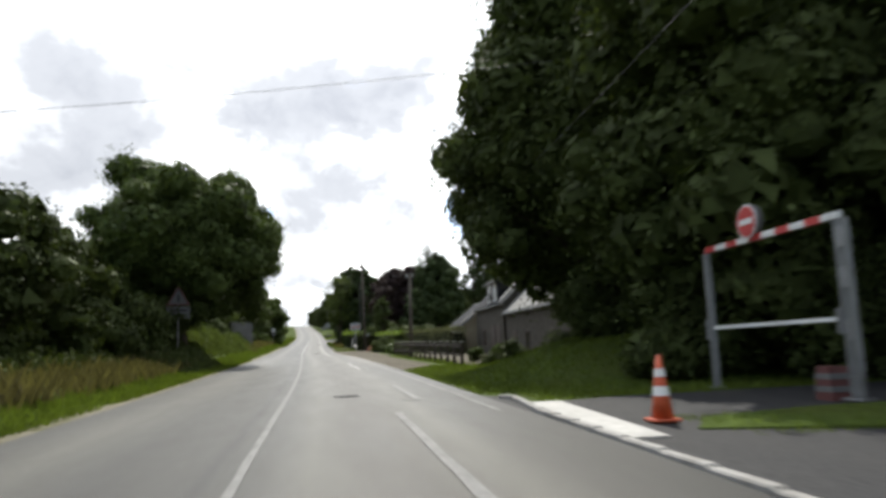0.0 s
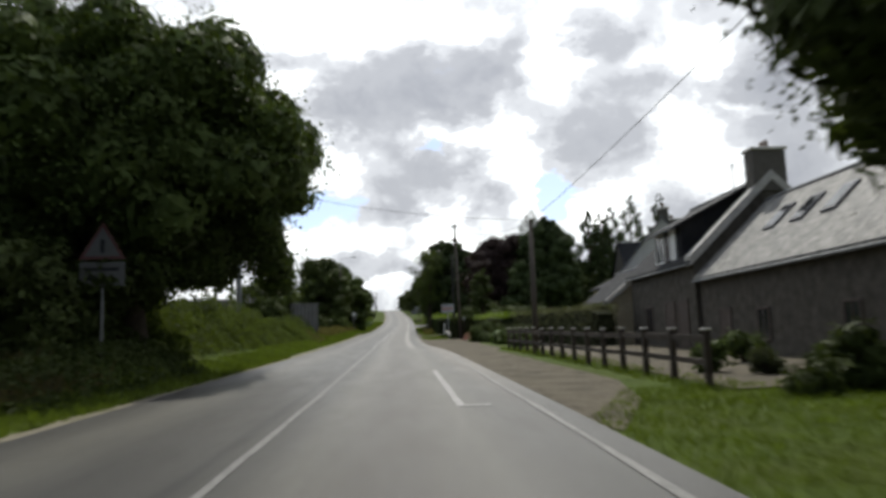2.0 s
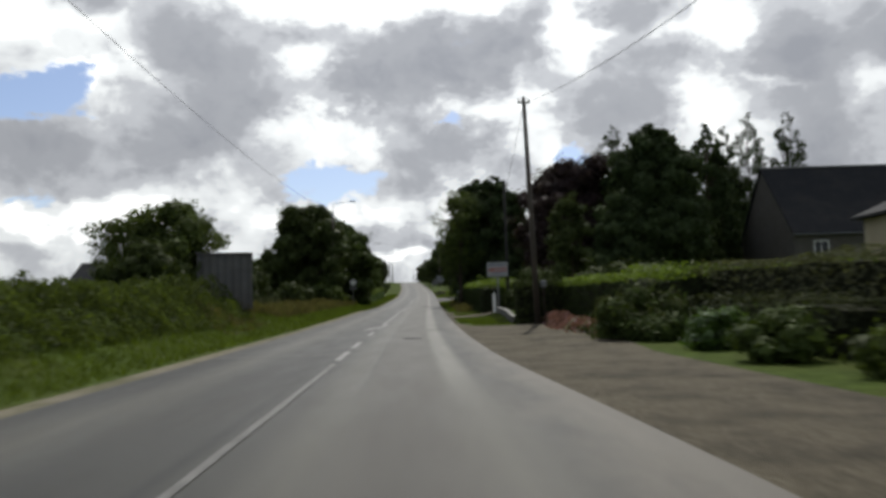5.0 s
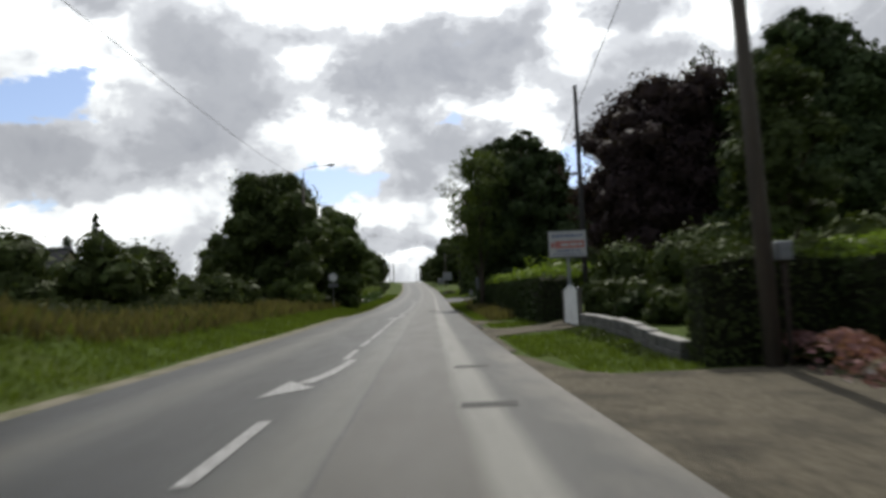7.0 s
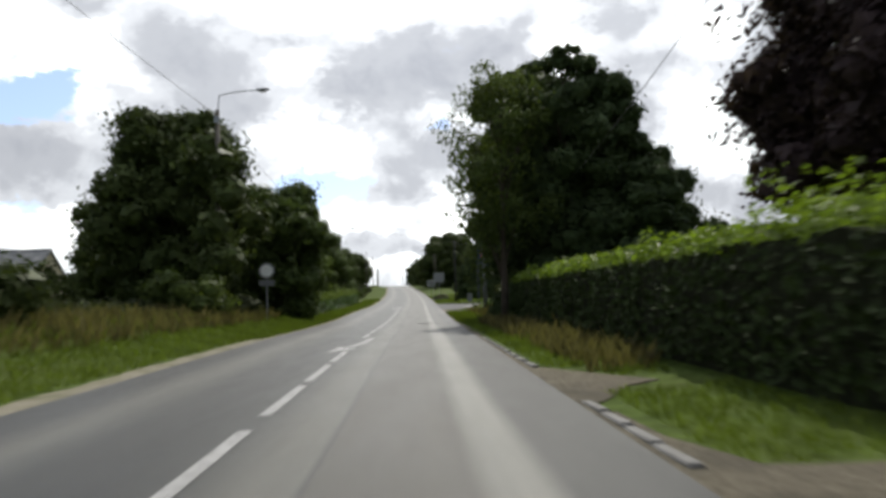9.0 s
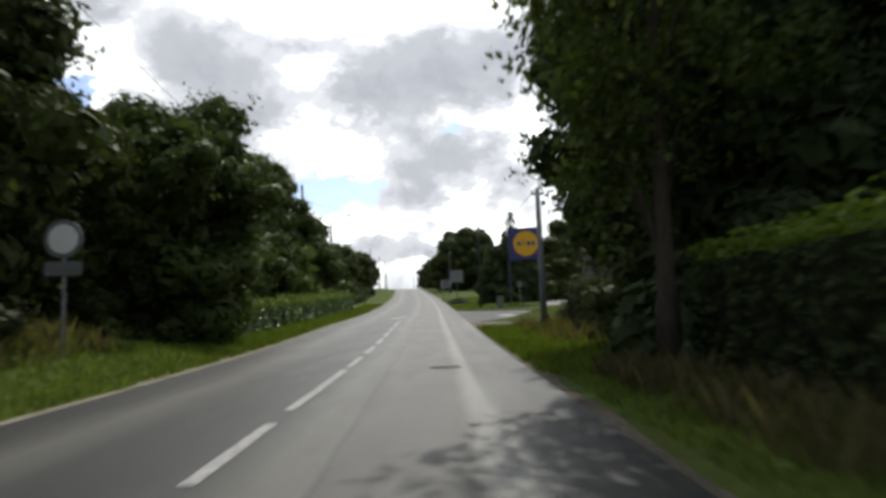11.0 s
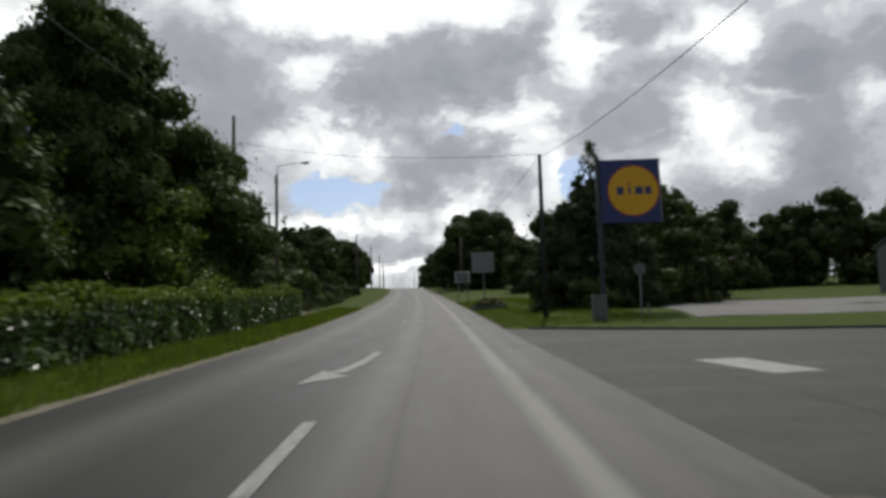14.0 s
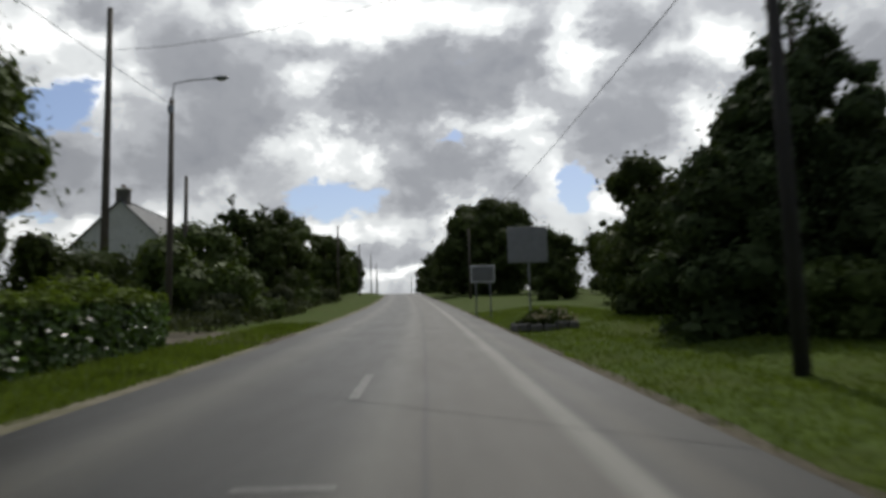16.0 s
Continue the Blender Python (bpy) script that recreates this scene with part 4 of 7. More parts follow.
def hedge(outline, w, h, mat, label, seed=1, density=140, size=0.13, lump=0.1, top_mat=None, name="hedge"):
    """A clipped hedge along a line: dark twigs inside, a coat of leaves on sides and top."""
    rng = np.random.default_rng(seed)
    x0, y0 = outline[0]
    root = thing(name, pose(x0, y0, land(x0, y0)), label, "hedge")
    base = Vector((x0, y0, land(x0, y0)))
    m, pts, tops, pts_out, tops_out = Mesh(), [], [], [], []
    for (xa, ya), (xb, yb) in zip(outline, outline[1:]):
        L = math.hypot(xb - xa, yb - ya)
        ux, uy = (xb - xa) / L, (yb - ya) / L
        n = max(2, round(L / 1.2))
        prof = [(-0.74, -0.1), (-0.8, 0.5), (-0.72, 0.9), (0.72, 0.9), (0.8, 0.5), (0.74, -0.1)]
        k0 = len(m.v)
        for k in range(n + 1):
            px, py = xa + ux * L * k / n, ya + uy * L * k / n
            g = land(px, py)
            bulge = 1 + 0.06 * noise.noise(Vector((px * 0.8, py * 0.8, seed)))
            e = 0.9 if k in (0, n) else 1.0
            m.v += [(px - uy * u * w / 2 * bulge * e - base.x, py + ux * u * w / 2 * bulge * e - base.y, g + hh * h * bulge * (e if hh > 0 else 1) - base.z) for u, hh in prof]
        m.f += [(k0 + 6 * k + i, k0 + 6 * k + i + 1, k0 + 6 * k + i + 7, k0 + 6 * k + i + 6) for k in range(n) for i in range(5)]
        m.f += [tuple(k0 + i for i in range(5, -1, -1)), tuple(k0 + 6 * n + i for i in range(6))]
        area = L * (2 * h + w) + 2 * w * h
        c = int(area * density)
        s, q = rng.uniform(0, L, c), rng.uniform(0, 2 * h + w, c)
        ends = rng.random(c) < 2 * w * h / area
        s = np.where(ends, np.where(rng.random(c) < 0.5, 0, L), s)
        u = np.where(q < h, -1.0, np.where(q < h + w, (q - h) / w * 2 - 1, 1.0))
        z = np.where(q < h, q, np.where(q < h + w, h, 2 * h + w - q))
        u = np.where(ends, rng.uniform(-1, 1, c), u)
        z = np.where(ends, rng.uniform(0, h, c), z)
        px, py = xa + ux * s, ya + uy * s
        off = np.array([noise.noise(Vector((a * 0.9, b * 0.9, cc * 1.1 + seed))) for a, b, cc in zip(px, py, z)]) * lump + rng.uniform(-1.0, 0.0, c) ** 3 * 0.24 + 0.05
        top = z >= h - 1e-6
        u2 = u * (w / 2 + np.where(top, 0, off))
        shoot = np.array([max(0.0, noise.noise(Vector((a * 0.45, b * 0.45, seed + 9.0)))) for a, b in zip(px, py)]) * rng.random(c) ** 2
        z2 = np.where(top, z + off * 1.2 + shoot * lump * 7, z)
        gl = np.array([land(a, b) for a, b in zip(px, py)])
        p = np.stack([px - uy * u2 - base.x, py + ux * u2 - base.y, gl + z2 - base.z], 1)
        # top_mat, where given, paints the sunlit top into the leaf colour
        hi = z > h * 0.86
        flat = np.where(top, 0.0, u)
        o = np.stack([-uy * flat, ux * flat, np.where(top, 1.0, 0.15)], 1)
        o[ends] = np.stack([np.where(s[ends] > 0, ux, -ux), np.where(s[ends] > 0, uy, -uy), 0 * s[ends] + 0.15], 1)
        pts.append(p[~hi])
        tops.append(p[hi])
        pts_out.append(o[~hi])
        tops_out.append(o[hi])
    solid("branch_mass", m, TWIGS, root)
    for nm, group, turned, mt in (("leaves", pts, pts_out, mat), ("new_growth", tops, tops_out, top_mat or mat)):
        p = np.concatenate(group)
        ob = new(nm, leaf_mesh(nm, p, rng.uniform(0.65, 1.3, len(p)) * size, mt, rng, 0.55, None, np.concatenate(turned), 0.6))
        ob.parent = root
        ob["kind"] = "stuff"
    return root


def grass_field(name, spots, per_m2, tall, width, mat, label, seed, lean=0.35, patchy=1.0):
    """Loose grass over rectangles of (offset from the centre line, along)."""
    rng = np.random.default_rng(seed)
    roots, hs = [], []
    for d0, d1, y0, y1 in spots:
        n = int(abs(d1 - d0) * (y1 - y0) * per_m2)
        ds, ys = rng.uniform(d0, d1, n), rng.uniform(y0, y1, n)
        keep = np.array([noise.noise(Vector((a * 0.9, b * 0.5, seed))) for a, b in zip(ds, ys)]) > rng.uniform(-0.75, 0.35, n) * patchy - (1 - patchy)
        ds, ys = ds[keep], ys[keep]
        xs = ds + np.array([mid(b) for b in ys])
        grown = np.array([not bare(a, b) for a, b in zip(xs, ys)], bool)
        ds, xs, ys = ds[grown], xs[grown], ys[grown]
        roots.append(np.stack([xs, ys, [land(a, b) - 0.02 for a, b in zip(xs, ys)]], 1))
        hs.append(np.abs(rng.normal(1, 0.3, len(ds))) * tall)
    roots, hs = np.concatenate(roots), np.concatenate(hs)
    ob = new(name, blade_mesh(name, roots, hs, rng.uniform(0.5, 1.2, len(hs)) * width, mat, rng, lean))
    return tagged(ob, label, "grass", kind="stuff")


def undergrowth(name, spots, per_m2, tall, size, mat, label, seed, category="undergrowth"):
    """Ferns and brambles: drifts of small leaves heaped over the ground."""
    rng = np.random.default_rng(seed)
    out = []
    for d0, d1, y0, y1 in spots:
        n = int(abs(d1 - d0) * (y1 - y0) * per_m2)
        ds, ys = rng.uniform(d0, d1, n), rng.uniform(y0, y1, n)
        edge = np.minimum(1, np.minimum(np.abs(ds - d0), np.abs(ds - d1)) / 0.9 + 0.25)
        xs = ds + np.array([mid(b) for b in ys])
        lumps = np.array([0.62 + 0.75 * noise.noise(Vector((a * 0.55, b * 0.55, seed))) + 0.3 * noise.noise(Vector((a * 1.7, b * 1.7, seed))) for a, b in zip(xs, ys)])
        z = np.array([land(a, b) for a, b in zip(xs, ys)]) + tall * np.clip(lumps, 0.1, 1.3) * edge * rng.uniform(0.35, 1.05, n) ** 0.6
        out.append(np.stack([xs, ys, z], 1))
    p = np.concatenate(out)
    ob = new(name, leaf_mesh(name, p, rng.uniform(0.6, 1.4, len(p)) * size, mat, rng, 0.4))
    return tagged(ob, label, category, kind="stuff")


# left of the road
OAK_BOUGHS = [(1.2 + 0.95 * (k % 5), -2.2 + 7.0 * (k * 0.37 % 1), 2.1 + 6.0 * (k * 0.618 % 1), 1.15) for k in range(32)]
tree(-6.3, 46.6, 11.3, 1.7, 6.3, 6.6, LEAF_OAK, "broad oak with a dense green crown over the verge", leaves=150000, size=0.155, count=84, seed=11, trunk=0.45, boughs=OAK_BOUGHS, wild=0.2, bulk=1.3)
for k, (x, y, h, r) in enumerate(((-9.2, 15, 4.6, 3.0), (-9.6, 21, 5.2, 3.0), (-9.2, 27, 5.4, 3.0), (-9.4, 33, 5.2, 3.0), (-10.0, 38.5, 5.0, 2.8), (-14, 19, 6.0, 3.6), (-14, 26, 6.3, 3.4), (-14, 33, 6.3, 3.6), (-12.5, 44, 5.6, 3.2))):
    tree(x, y, h + 0.9, -0.2, r, r, LEAF_DARK, "scrubby dark green tree of the roadside thicket", leaves=15000, size=0.2, count=50, seed=20 + k, trunk=0.14, group="roadside thicket")
for k, (x, y, w, h) in enumerate(((-8.2, 40.6, 4.6, 4.0), (-9.8, 46.5, 5.0, 4.4), (-7.0, 43.9, 3.6, 3.2), (-12.5, 51, 5.0, 3.6), (-9.6, 53.5, 4.6, 4.0), (-13.5, 57, 6.0, 4.6), (-6.9, 46.4, 3.4, 3.4), (-8.0, 37.2, 3.6, 3.2))):
    bush(x, y, w, w, h, LEAF_DARK, "dark shrub in the shade of the oak", 16 + k, 6000, 0.2)
tree(-12.3, 93.0, 5.0, 0.6, 2.0, 2.2, LEAF_LIGHT, "feathery willow with thin upright twigs", dense=False, leaves=16000, size=0.15, count=50, seed=31, trunk=0.14)
tree(-9.8, 93.4, 5.1, 0.2, 2.3, 2.4, LEAF_LIGHT, "bushy grey-green willow beside the metal shed", leaves=30000, size=0.17, count=60, seed=32, trunk=0.16, boughs=[(1.0, -3.1, 1.2, 0.85), (0.6, -2.8, 2.4, 0.9), (-0.4, -3.0, 1.6, 1.1), (0.9, -2.0, 3.4, 0.8)])
for k, (x, y, w, h) in enumerate(((-12.4, 113.6, 6.2, 5.6), (-16.5, 110.5, 6.0, 4.8), (-9.2, 119, 3.2, 2.4), (-14, 123, 5, 3.6), (-18, 118, 5, 3.8))):
    bush(x, y, w, w, h, LEAF_DARK, "rounded dark green shrub in the meadow", 40 + k, 3000, 0.2)
for x, y, top in ((-25.4, 139.0, 11.2), (-28.2, 140.0, 9.6)):
    tree(x, y, top - land(x, y), 0.3, 1.2, 1.2, LEAF_CONIFER, "narrow dark conifer beside the meadow house", "cone", 7000, 0.2, 44, int(top * 7), 0.14, group="conifer pair")
for x, y, top in ((-17.0, 136.0, 5.9), (-20.5, 131.0, 5.2)):
    tree(x, y, top - land(x, y), -0.3, 3.8, 3.6, LEAF_DARK, "low dark tree at the back of the meadow", leaves=14000, size=0.22, count=50, seed=int(top * 11), trunk=0.16, wild=0.2, group="meadow trees")
bush(-9.3, 200.5, 3.6, 3.6, 4.2, LEAF_DARK, "dark shrub at the end of the laurel hedge", 157, 4000, 0.17)
tree(-11.6, 142.8, 11.7, 0.1, 5.1, 4.9, LEAF_DARK, "large dark broadleaf tree beside the road", boughs=[(4.3, -6.6, 5.6, 1.3), (4.0, -6.4, 7.2, 1.2), (3.4, -6.2, 4.0, 1.5), (4.0, -6.5, 2.4, 1.6), (3.0, -5.0, 8.4, 1.4)], leaves=42000, size=0.28, count=110, seed=51, trunk=0.42)
tree(-17.0, 148.5, 6.6, -0.2, 3.8, 4, LEAF_DARK, "dark broadleaf tree of the roadside belt", leaves=14000, size=0.28, count=50, seed=52, trunk=0.2)
tree(-9.8, 158.4, 7.2, -0.2, 3.5, 3.6, LEAF_OAK, "rounded green tree beside the road", leaves=24000, size=0.22, count=76, seed=54, trunk=0.26)
bush(-7.7, 149.4, 3.2, 3.0, 3.6, LEAF_DARK, "dark shrub before the end of the laurel hedge", 57, 5000, 0.17)
bush(-10.6, 148.0, 3.6, 3.2, 4.2, LEAF_DARK, "dark shrub under the broadleaf trees", 58, 5000, 0.18)
bush(-10.4, 89.0, 3.4, 3.0, 3.6, LEAF_DARK, "leafy shrub leaning against the metal shed", 59, 4500, 0.17)
bush(-7.9, 132.8, 3.6, 3.2, 2.7, LEAF_LIGHT, "yellow-green shrub at the verge's back", 55, 3200, 0.16)
bush(-7.0, 138.2, 2.4, 1.8, 1.1, LEAF_GREY, "low grey-green bramble by the road sign", 56, 1500, 0.14)
for k, (x, y, h, r, mt) in enumerate(((-8.0, 150.8, 9.6, 4.5, LEAF_OAK), (-10.5, 163, 6.4, 3.0, LEAF_LIGHT), (-11, 169, 7.0, 3.4, LEAF_OAK),
                                      (-10.2, 175, 6.4, 3.0, LEAF_OAK), (-15, 165, 9.6, 4, LEAF_OAK), (-16, 177, 10, 4, LEAF_OAK), (-10.5, 188, 6.4, 2.8, LEAF_FRESH))):
    tree(x, y, h, -0.2, r, r, mt, "leafy broadleaf tree behind the laurel hedge", leaves=22000, size=0.2, count=64, seed=60 + k, trunk=0.22, group="trees behind the hedge")
tree(-12.9, 187.4, 14.9, 0.8, 4.2, 4.2, LEAF_OAK, "tall dense green tree behind the laurel hedge", leaves=60000, size=0.2, count=120, seed=72, trunk=0.32, wild=0.16, bulk=1.05)
tree(-11.0, 193.6, 9.7, 0.0, 4.6, 4.4, LEAF_OAK, "broad rounded green tree behind the laurel hedge", leaves=60000, size=0.19, count=130, seed=73, trunk=0.3, wild=0.12, bulk=1.0)
for k, (x, y, h, r) in enumerate(((-13, 224, 6.4, 3.5), (-13, 242, 8.0, 3.6), (-14, 253, 9.6, 3.8), (-15, 265, 10.5, 4), (-13, 278, 9.2, 3.6), (-15, 292, 10, 4),
                                  (-15, 310, 10, 4), (-16, 332, 10, 4.2), (-18, 356, 9, 4.2), (-20, 380, 8, 4))):
    tree(x, y, h, -0.6, r, r, LEAF_DARK if k % 3 else LEAF_OAK, "dark roadside tree on the rise", leaves=8000, size=0.34, count=44, seed=80 + k, trunk=0.2, group="far trees")
for k, (x, y, w, h) in enumerate(((-11.4, 218, 7.0, 6.2), (-9.6, 216, 3.6, 2.0), (-8.6, 222, 3, 1.6), (-9.5, 229, 3.4, 2.2), (-8.8, 240, 3, 1.6), (-9.4, 250, 3, 1.8))):
    bush(x, y, w, w, h, LEAF_GREY if k % 2 else LEAF_OAK, "scrubby shrub along the verge", 95 + k, 1800, 0.18)
for x, y, h in ((-15.4, 241, 9.4), (-13.6, 243.5, 9.0)):
    tree(x, y, h, 0.0, 1.5, 1.5, LEAF_CONIFER, "narrow dark cypress behind the shrubs on the rise", "column", 7000, 0.24, 40, int(h * 10), 0.16, group="cypress pair")
# LEAF_FRESH paints the sunlit top rim of both hedges
hedge([(-6.85, 151.5), (-6.85, 158), (-6.85, 174)], 1.3, 1.28, LEAF_LAUREL, "clipped laurel hedge with large glossy leaves", 101, 170, 0.21, 0.14, LEAF_FRESH)
hedge([(-6.85, 174.1), (-6.95, 186), (-7.1, 201)], 1.3, 1.48, LEAF_LAUREL, "clipped laurel hedge, a little taller, by the drive", 102, 170, 0.21, 0.14, LEAF_FRESH)

# right of the road
GATE_BOUGHS = [(-4.7 - 0.6 * (k * 0.618 % 1), -2.6 + 5.4 * (k * 0.37 % 1), 3.9 + 0.3 * k, 1.0 + 0.25 * (k % 3)) for k in range(12)]
tree(13.6, 30.2, 16.5, 2.8, 6.6, 6.6, LEAF_DARK, "huge dark spreading tree beside the entrance", leaves=170000, size=0.165, count=120, seed=111, trunk=0.5, wild=0.2, bulk=1.55, boughs=GATE_BOUGHS)
tree(15.0, 21, 15.0, 0.4, 6.6, 6.0, LEAF_DARK, "huge dark tree behind the barrier", leaves=110000, size=0.22, count=110, seed=112, trunk=0.45)
tree(24, 27, 14.0, -0.4, 7.0, 7.0, LEAF_DARK, "dark broadleaf tree behind the entrance", leaves=22000, size=0.34, count=70, seed=113, trunk=0.4)
tree(20, 11, 12.0, -0.4, 6.5, 6.5, LEAF_DARK, "dark broadleaf tree behind the entrance", leaves=70000, size=0.25, count=70, seed=114, trunk=0.35)
for k, (x, y, w, h) in enumerate(((14.2, 25.5, 5.0, 4.4), (13.6, 29.0, 4.2, 4.0), (14.3, 33.4, 4.0, 5.6), (11.9, 20.6, 3.6, 3.6), (12.0, 26.4, 4.2, 4.2), (15.0, 29.0, 5, 5.5), (15.5, 19.0, 5.0, 4.2), (16.5, 14.0, 5.0, 4.0), (16.0, 35.5, 4.6, 4.4), (14.2, 31.5, 4.2, 3.6))):
    bush(x, y, w, w, h, LEAF_DARK, "tall dark evergreen shrub in deep shade", 116 + k, 11000, 0.18)
hedge([(14.5, 19.5), (18, 14), (20, 4)], 1.6, 2.6, LEAF_DARK, "unclipped dark hedge behind the height barrier", 115, 60, 0.22, 0.25)
hedge([(13.2, 61.2), (12.6, 68), (11.4, 80)], 1.4, 2.15, LEAF_SAGE, "tall grey-green clipped hedge before the white house", 121, 100, 0.13, 0.1)
hedge([(10.5, 70.5), (10.6, 79)], 1.1, 1.1, LEAF_GREY, "low grey-green hedge beside the lay-by", 122, 110, 0.12, 0.1)
for k, (x, y, w, h, mt) in enumerate(((9.2, 65.2, 1.5, 1.0, LEAF_OAK), (9.5, 67.8, 1.7, 1.1, LEAF_LIGHT), (9.0, 71.0, 1.8, 1.1, LEAF_OAK), (9.3, 74.5, 1.7, 1.15, LEAF_LAUREL),
                                      (10.0, 40.0, 1.0, 0.9, LEAF_OAK), (10.8, 39.0, 0.8, 0.7, LEAF_GREY), (12.5, 43.5, 1.3, 1.2, LEAF_OAK), (13.2, 63.5, 1.6, 1.5, LEAF_DARK))):
    bush(x, y, w, w, h, mt, "trimmed garden shrub beside the lay-by", 130 + k, 1600, 0.11, "shrub")
for k, (x, y, w, h) in enumerate(((9.5, 34.6, 1.0, 0.95), (10.7, 35.4, 1.5, 1.35))):
    bush(x, y, w, w, h, LEAF_DARK, "small dark shrub at the edge of the farm yard", 146 + k, 1800, 0.1, "shrub")
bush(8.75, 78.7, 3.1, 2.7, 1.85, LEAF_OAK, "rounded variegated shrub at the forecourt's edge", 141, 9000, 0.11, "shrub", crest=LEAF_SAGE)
# pale tops and near-black sides: light and shade put into the leaf colours
hedge([(9.6, 80.0), (9.6, 94.5)], 1.5, 2.05, LEAF_HEDGE, "tall clipped hedge above a flower bed", 142, 150, 0.12, 0.12, LEAF_LIT_SHOOT)
hedge([(9.6, 80.0), (16, 77.0)], 1.2, 2.0, LEAF_HEDGE, "tall clipped hedge round the garden", 143, 110, 0.12, 0.1, LEAF_LIT_SHOOT)
hedge([(6.6, 92.45), (9.2, 92.55)], 1.0, 2.1, LEAF_DARK, "dark clipped hedge beside the pole", 144, 160, 0.11, 0.08)
tree(14.2, 118.0, 12.5, 1.0, 5.2, 5.0, LEAF_COPPER, "copper beech with dark purple leaves", leaves=90000, size=0.19, count=150, seed=151, trunk=0.3, bulk=0.74, wild=0.3)
tree(10.1, 95.9, 6.7, 0.6, 1.15, 1.15, LEAF_DARK, "narrow green tree rising behind the hedge", "column", 16000, 0.16, 60, 152, 0.14)
tree(20.3, 113.5, 14.0, 0.4, 3.9, 3.9, LEAF_CONIFER, "broad dark cypress in the garden", "column", 80000, 0.19, 280, 153, 0.35)
tree(20.9, 127.0, 17.0, 2.0, 4.0, 4.0, LEAF_CONIFER, "dark cedar with layered boughs", "spire", 30000, 0.22, 120, 154, 0.3, dense=False)
tree(17.2, 110.5, 8.6, 0.6, 3.0, 3.0, LEAF_CONIFER, "dark broadleaf tree between beech and cypress", leaves=26000, size=0.2, count=70, seed=155, trunk=0.22)
for k, (x, y, h, r) in enumerate(((24.6, 119, 8.6, 3.6), (29.0, 124, 7.6, 4.0))):
    tree(x, y, h, -0.4, r, r, LEAF_DARK, "dark broadleaf tree at the back of the garden", leaves=24000, size=0.26, count=60, seed=147 + k, trunk=0.28, group="garden trees")
for k, (x, y, h, r) in enumerate(((27.9, 121.5, 15.8, 2.6), (38.9, 137, 20.6, 3.4), (34.6, 133.5, 18.2, 2.8), (32.0, 130, 16.6, 3.0), (44.5, 139, 21.0, 3.4))):
    tree(x, y, h, 2.5, r, r, LEAF_CONIFER, "tall open pine with sparse boughs", "spire", 32000, 0.22, 80, 355 + k, 0.26, group="pines", dense=False)
tree(9.7, 138.6, 14.4, 0.2, 3.9, 3.4, LEAF_CONIFER, "tall dark cypress beside the road", "column", 36000, 0.2, 90, 160, 0.3)
tree(11.2, 138.4, 13.5, 0.2, 2.4, 2.6, LEAF_CONIFER, "tall dark cypress beside its twin", "column", 22000, 0.2, 70, 164, 0.26)
tree(12.4, 138.6, 11.9, 0.2, 5.8, 4.2, LEAF_CONIFER, "spreading green conifer beside the cypress", "cone", 44000, 0.2, 200, 161, 0.28)
tree(5.9, 136.4, 13.6, 1.5, 2.9, 3.0, LEAF_LIGHT, "light open broadleaf tree rising from the hedge", dense=False, boughs=[(-1.0, 0.6, 3.0, 0.9), (-0.9, 0.2, 4.1, 0.8), (-1.3, 0.4, 2.2, 0.7)], leaves=16000, size=0.19, count=60, seed=162, trunk=0.2)
tree(8.7, 143.4, 15.0, 3.0, 4.4, 3.4, LEAF_CONIFER, "tall dark conifer before the grey house", "column", 60000, 0.2, 130, 163, 0.3)
hedge([(6.75, 107.6), (6.75, 116), (6.85, 126), (7.05, 136)], 1.7, 1.9, LEAF_HEDGE, "tall laurel hedge with new shoots and sunlit tops painted pale", 165, 100, 0.16, 0.14, LEAF_LIT_SHOOT)
bush(7.9, 110.8, 2.8, 4.0, 2.9, LEAF_LIT_SHOOT, "leafy shrub rising above the hedge", 166, 3000, 0.18, "shrub")
for k, (x, y, w, h, mt) in enumerate(((8.6, 99.6, 1.6, 1.2, LEAF_DARK), (9.3, 97.6, 1.6, 1.0, LEAF_DARK), (8.4, 102.4, 1.5, 1.3, LEAF_HEDGE), (9.8, 101, 1.8, 1.3, LEAF_DARK), (9.6, 104.4, 2.0, 1.6, LEAF_DARK), (8.6, 106.6, 2.4, 1.9, LEAF_DARK), (11.6, 106.0, 4.6, 3.6, LEAF_DARK), (12.4, 101.8, 4.2, 3.2, LEAF_DARK), (14.0, 98.0, 4.4, 3.4, LEAF_DARK), (10.4, 110.0, 4.0, 3.6, LEAF_DARK), (16.5, 104.0, 5.0, 4.4, LEAF_DARK))):
    bush(x, y, w, w, h, mt, "garden shrub behind the low wall", 170 + k, int(1500 * max(1, w / 2)), 0.12 + 0.01 * w, "shrub")
hedge([(8.1, 147.0), (8.0, 154.5)], 1.3, 1.9, LEAF_GREY, "loose grey-green hedge before the dark house", 181, 110, 0.13, 0.2)
for k, (x, y, w, h) in enumerate(((8.4, 137.4, 2.8, 2.8), (8.4, 139.8, 3.0, 3.2), (8.0, 146.0, 2.6, 2.4), (8.5, 142.6, 3.8, 4.4))):
    bush(x, y, w, w, h, LEAF_DARK, "dark evergreen shrub at the foot of the conifers", 184 + k, 4000, 0.16)
bush(7.9, 156.2, 1.3, 1.3, 1.3, LEAF_OAK, "leafy shrub at the house corner", 182, 1500, 0.12, "shrub")
tree(10.2, 197.5, 9.2, 0.0, 3.5, 3.2, LEAF_CONIFER, "dark spruce with open boughs beside the shop sign", "cone", 60000, 0.14, 200, 191, 0.14)
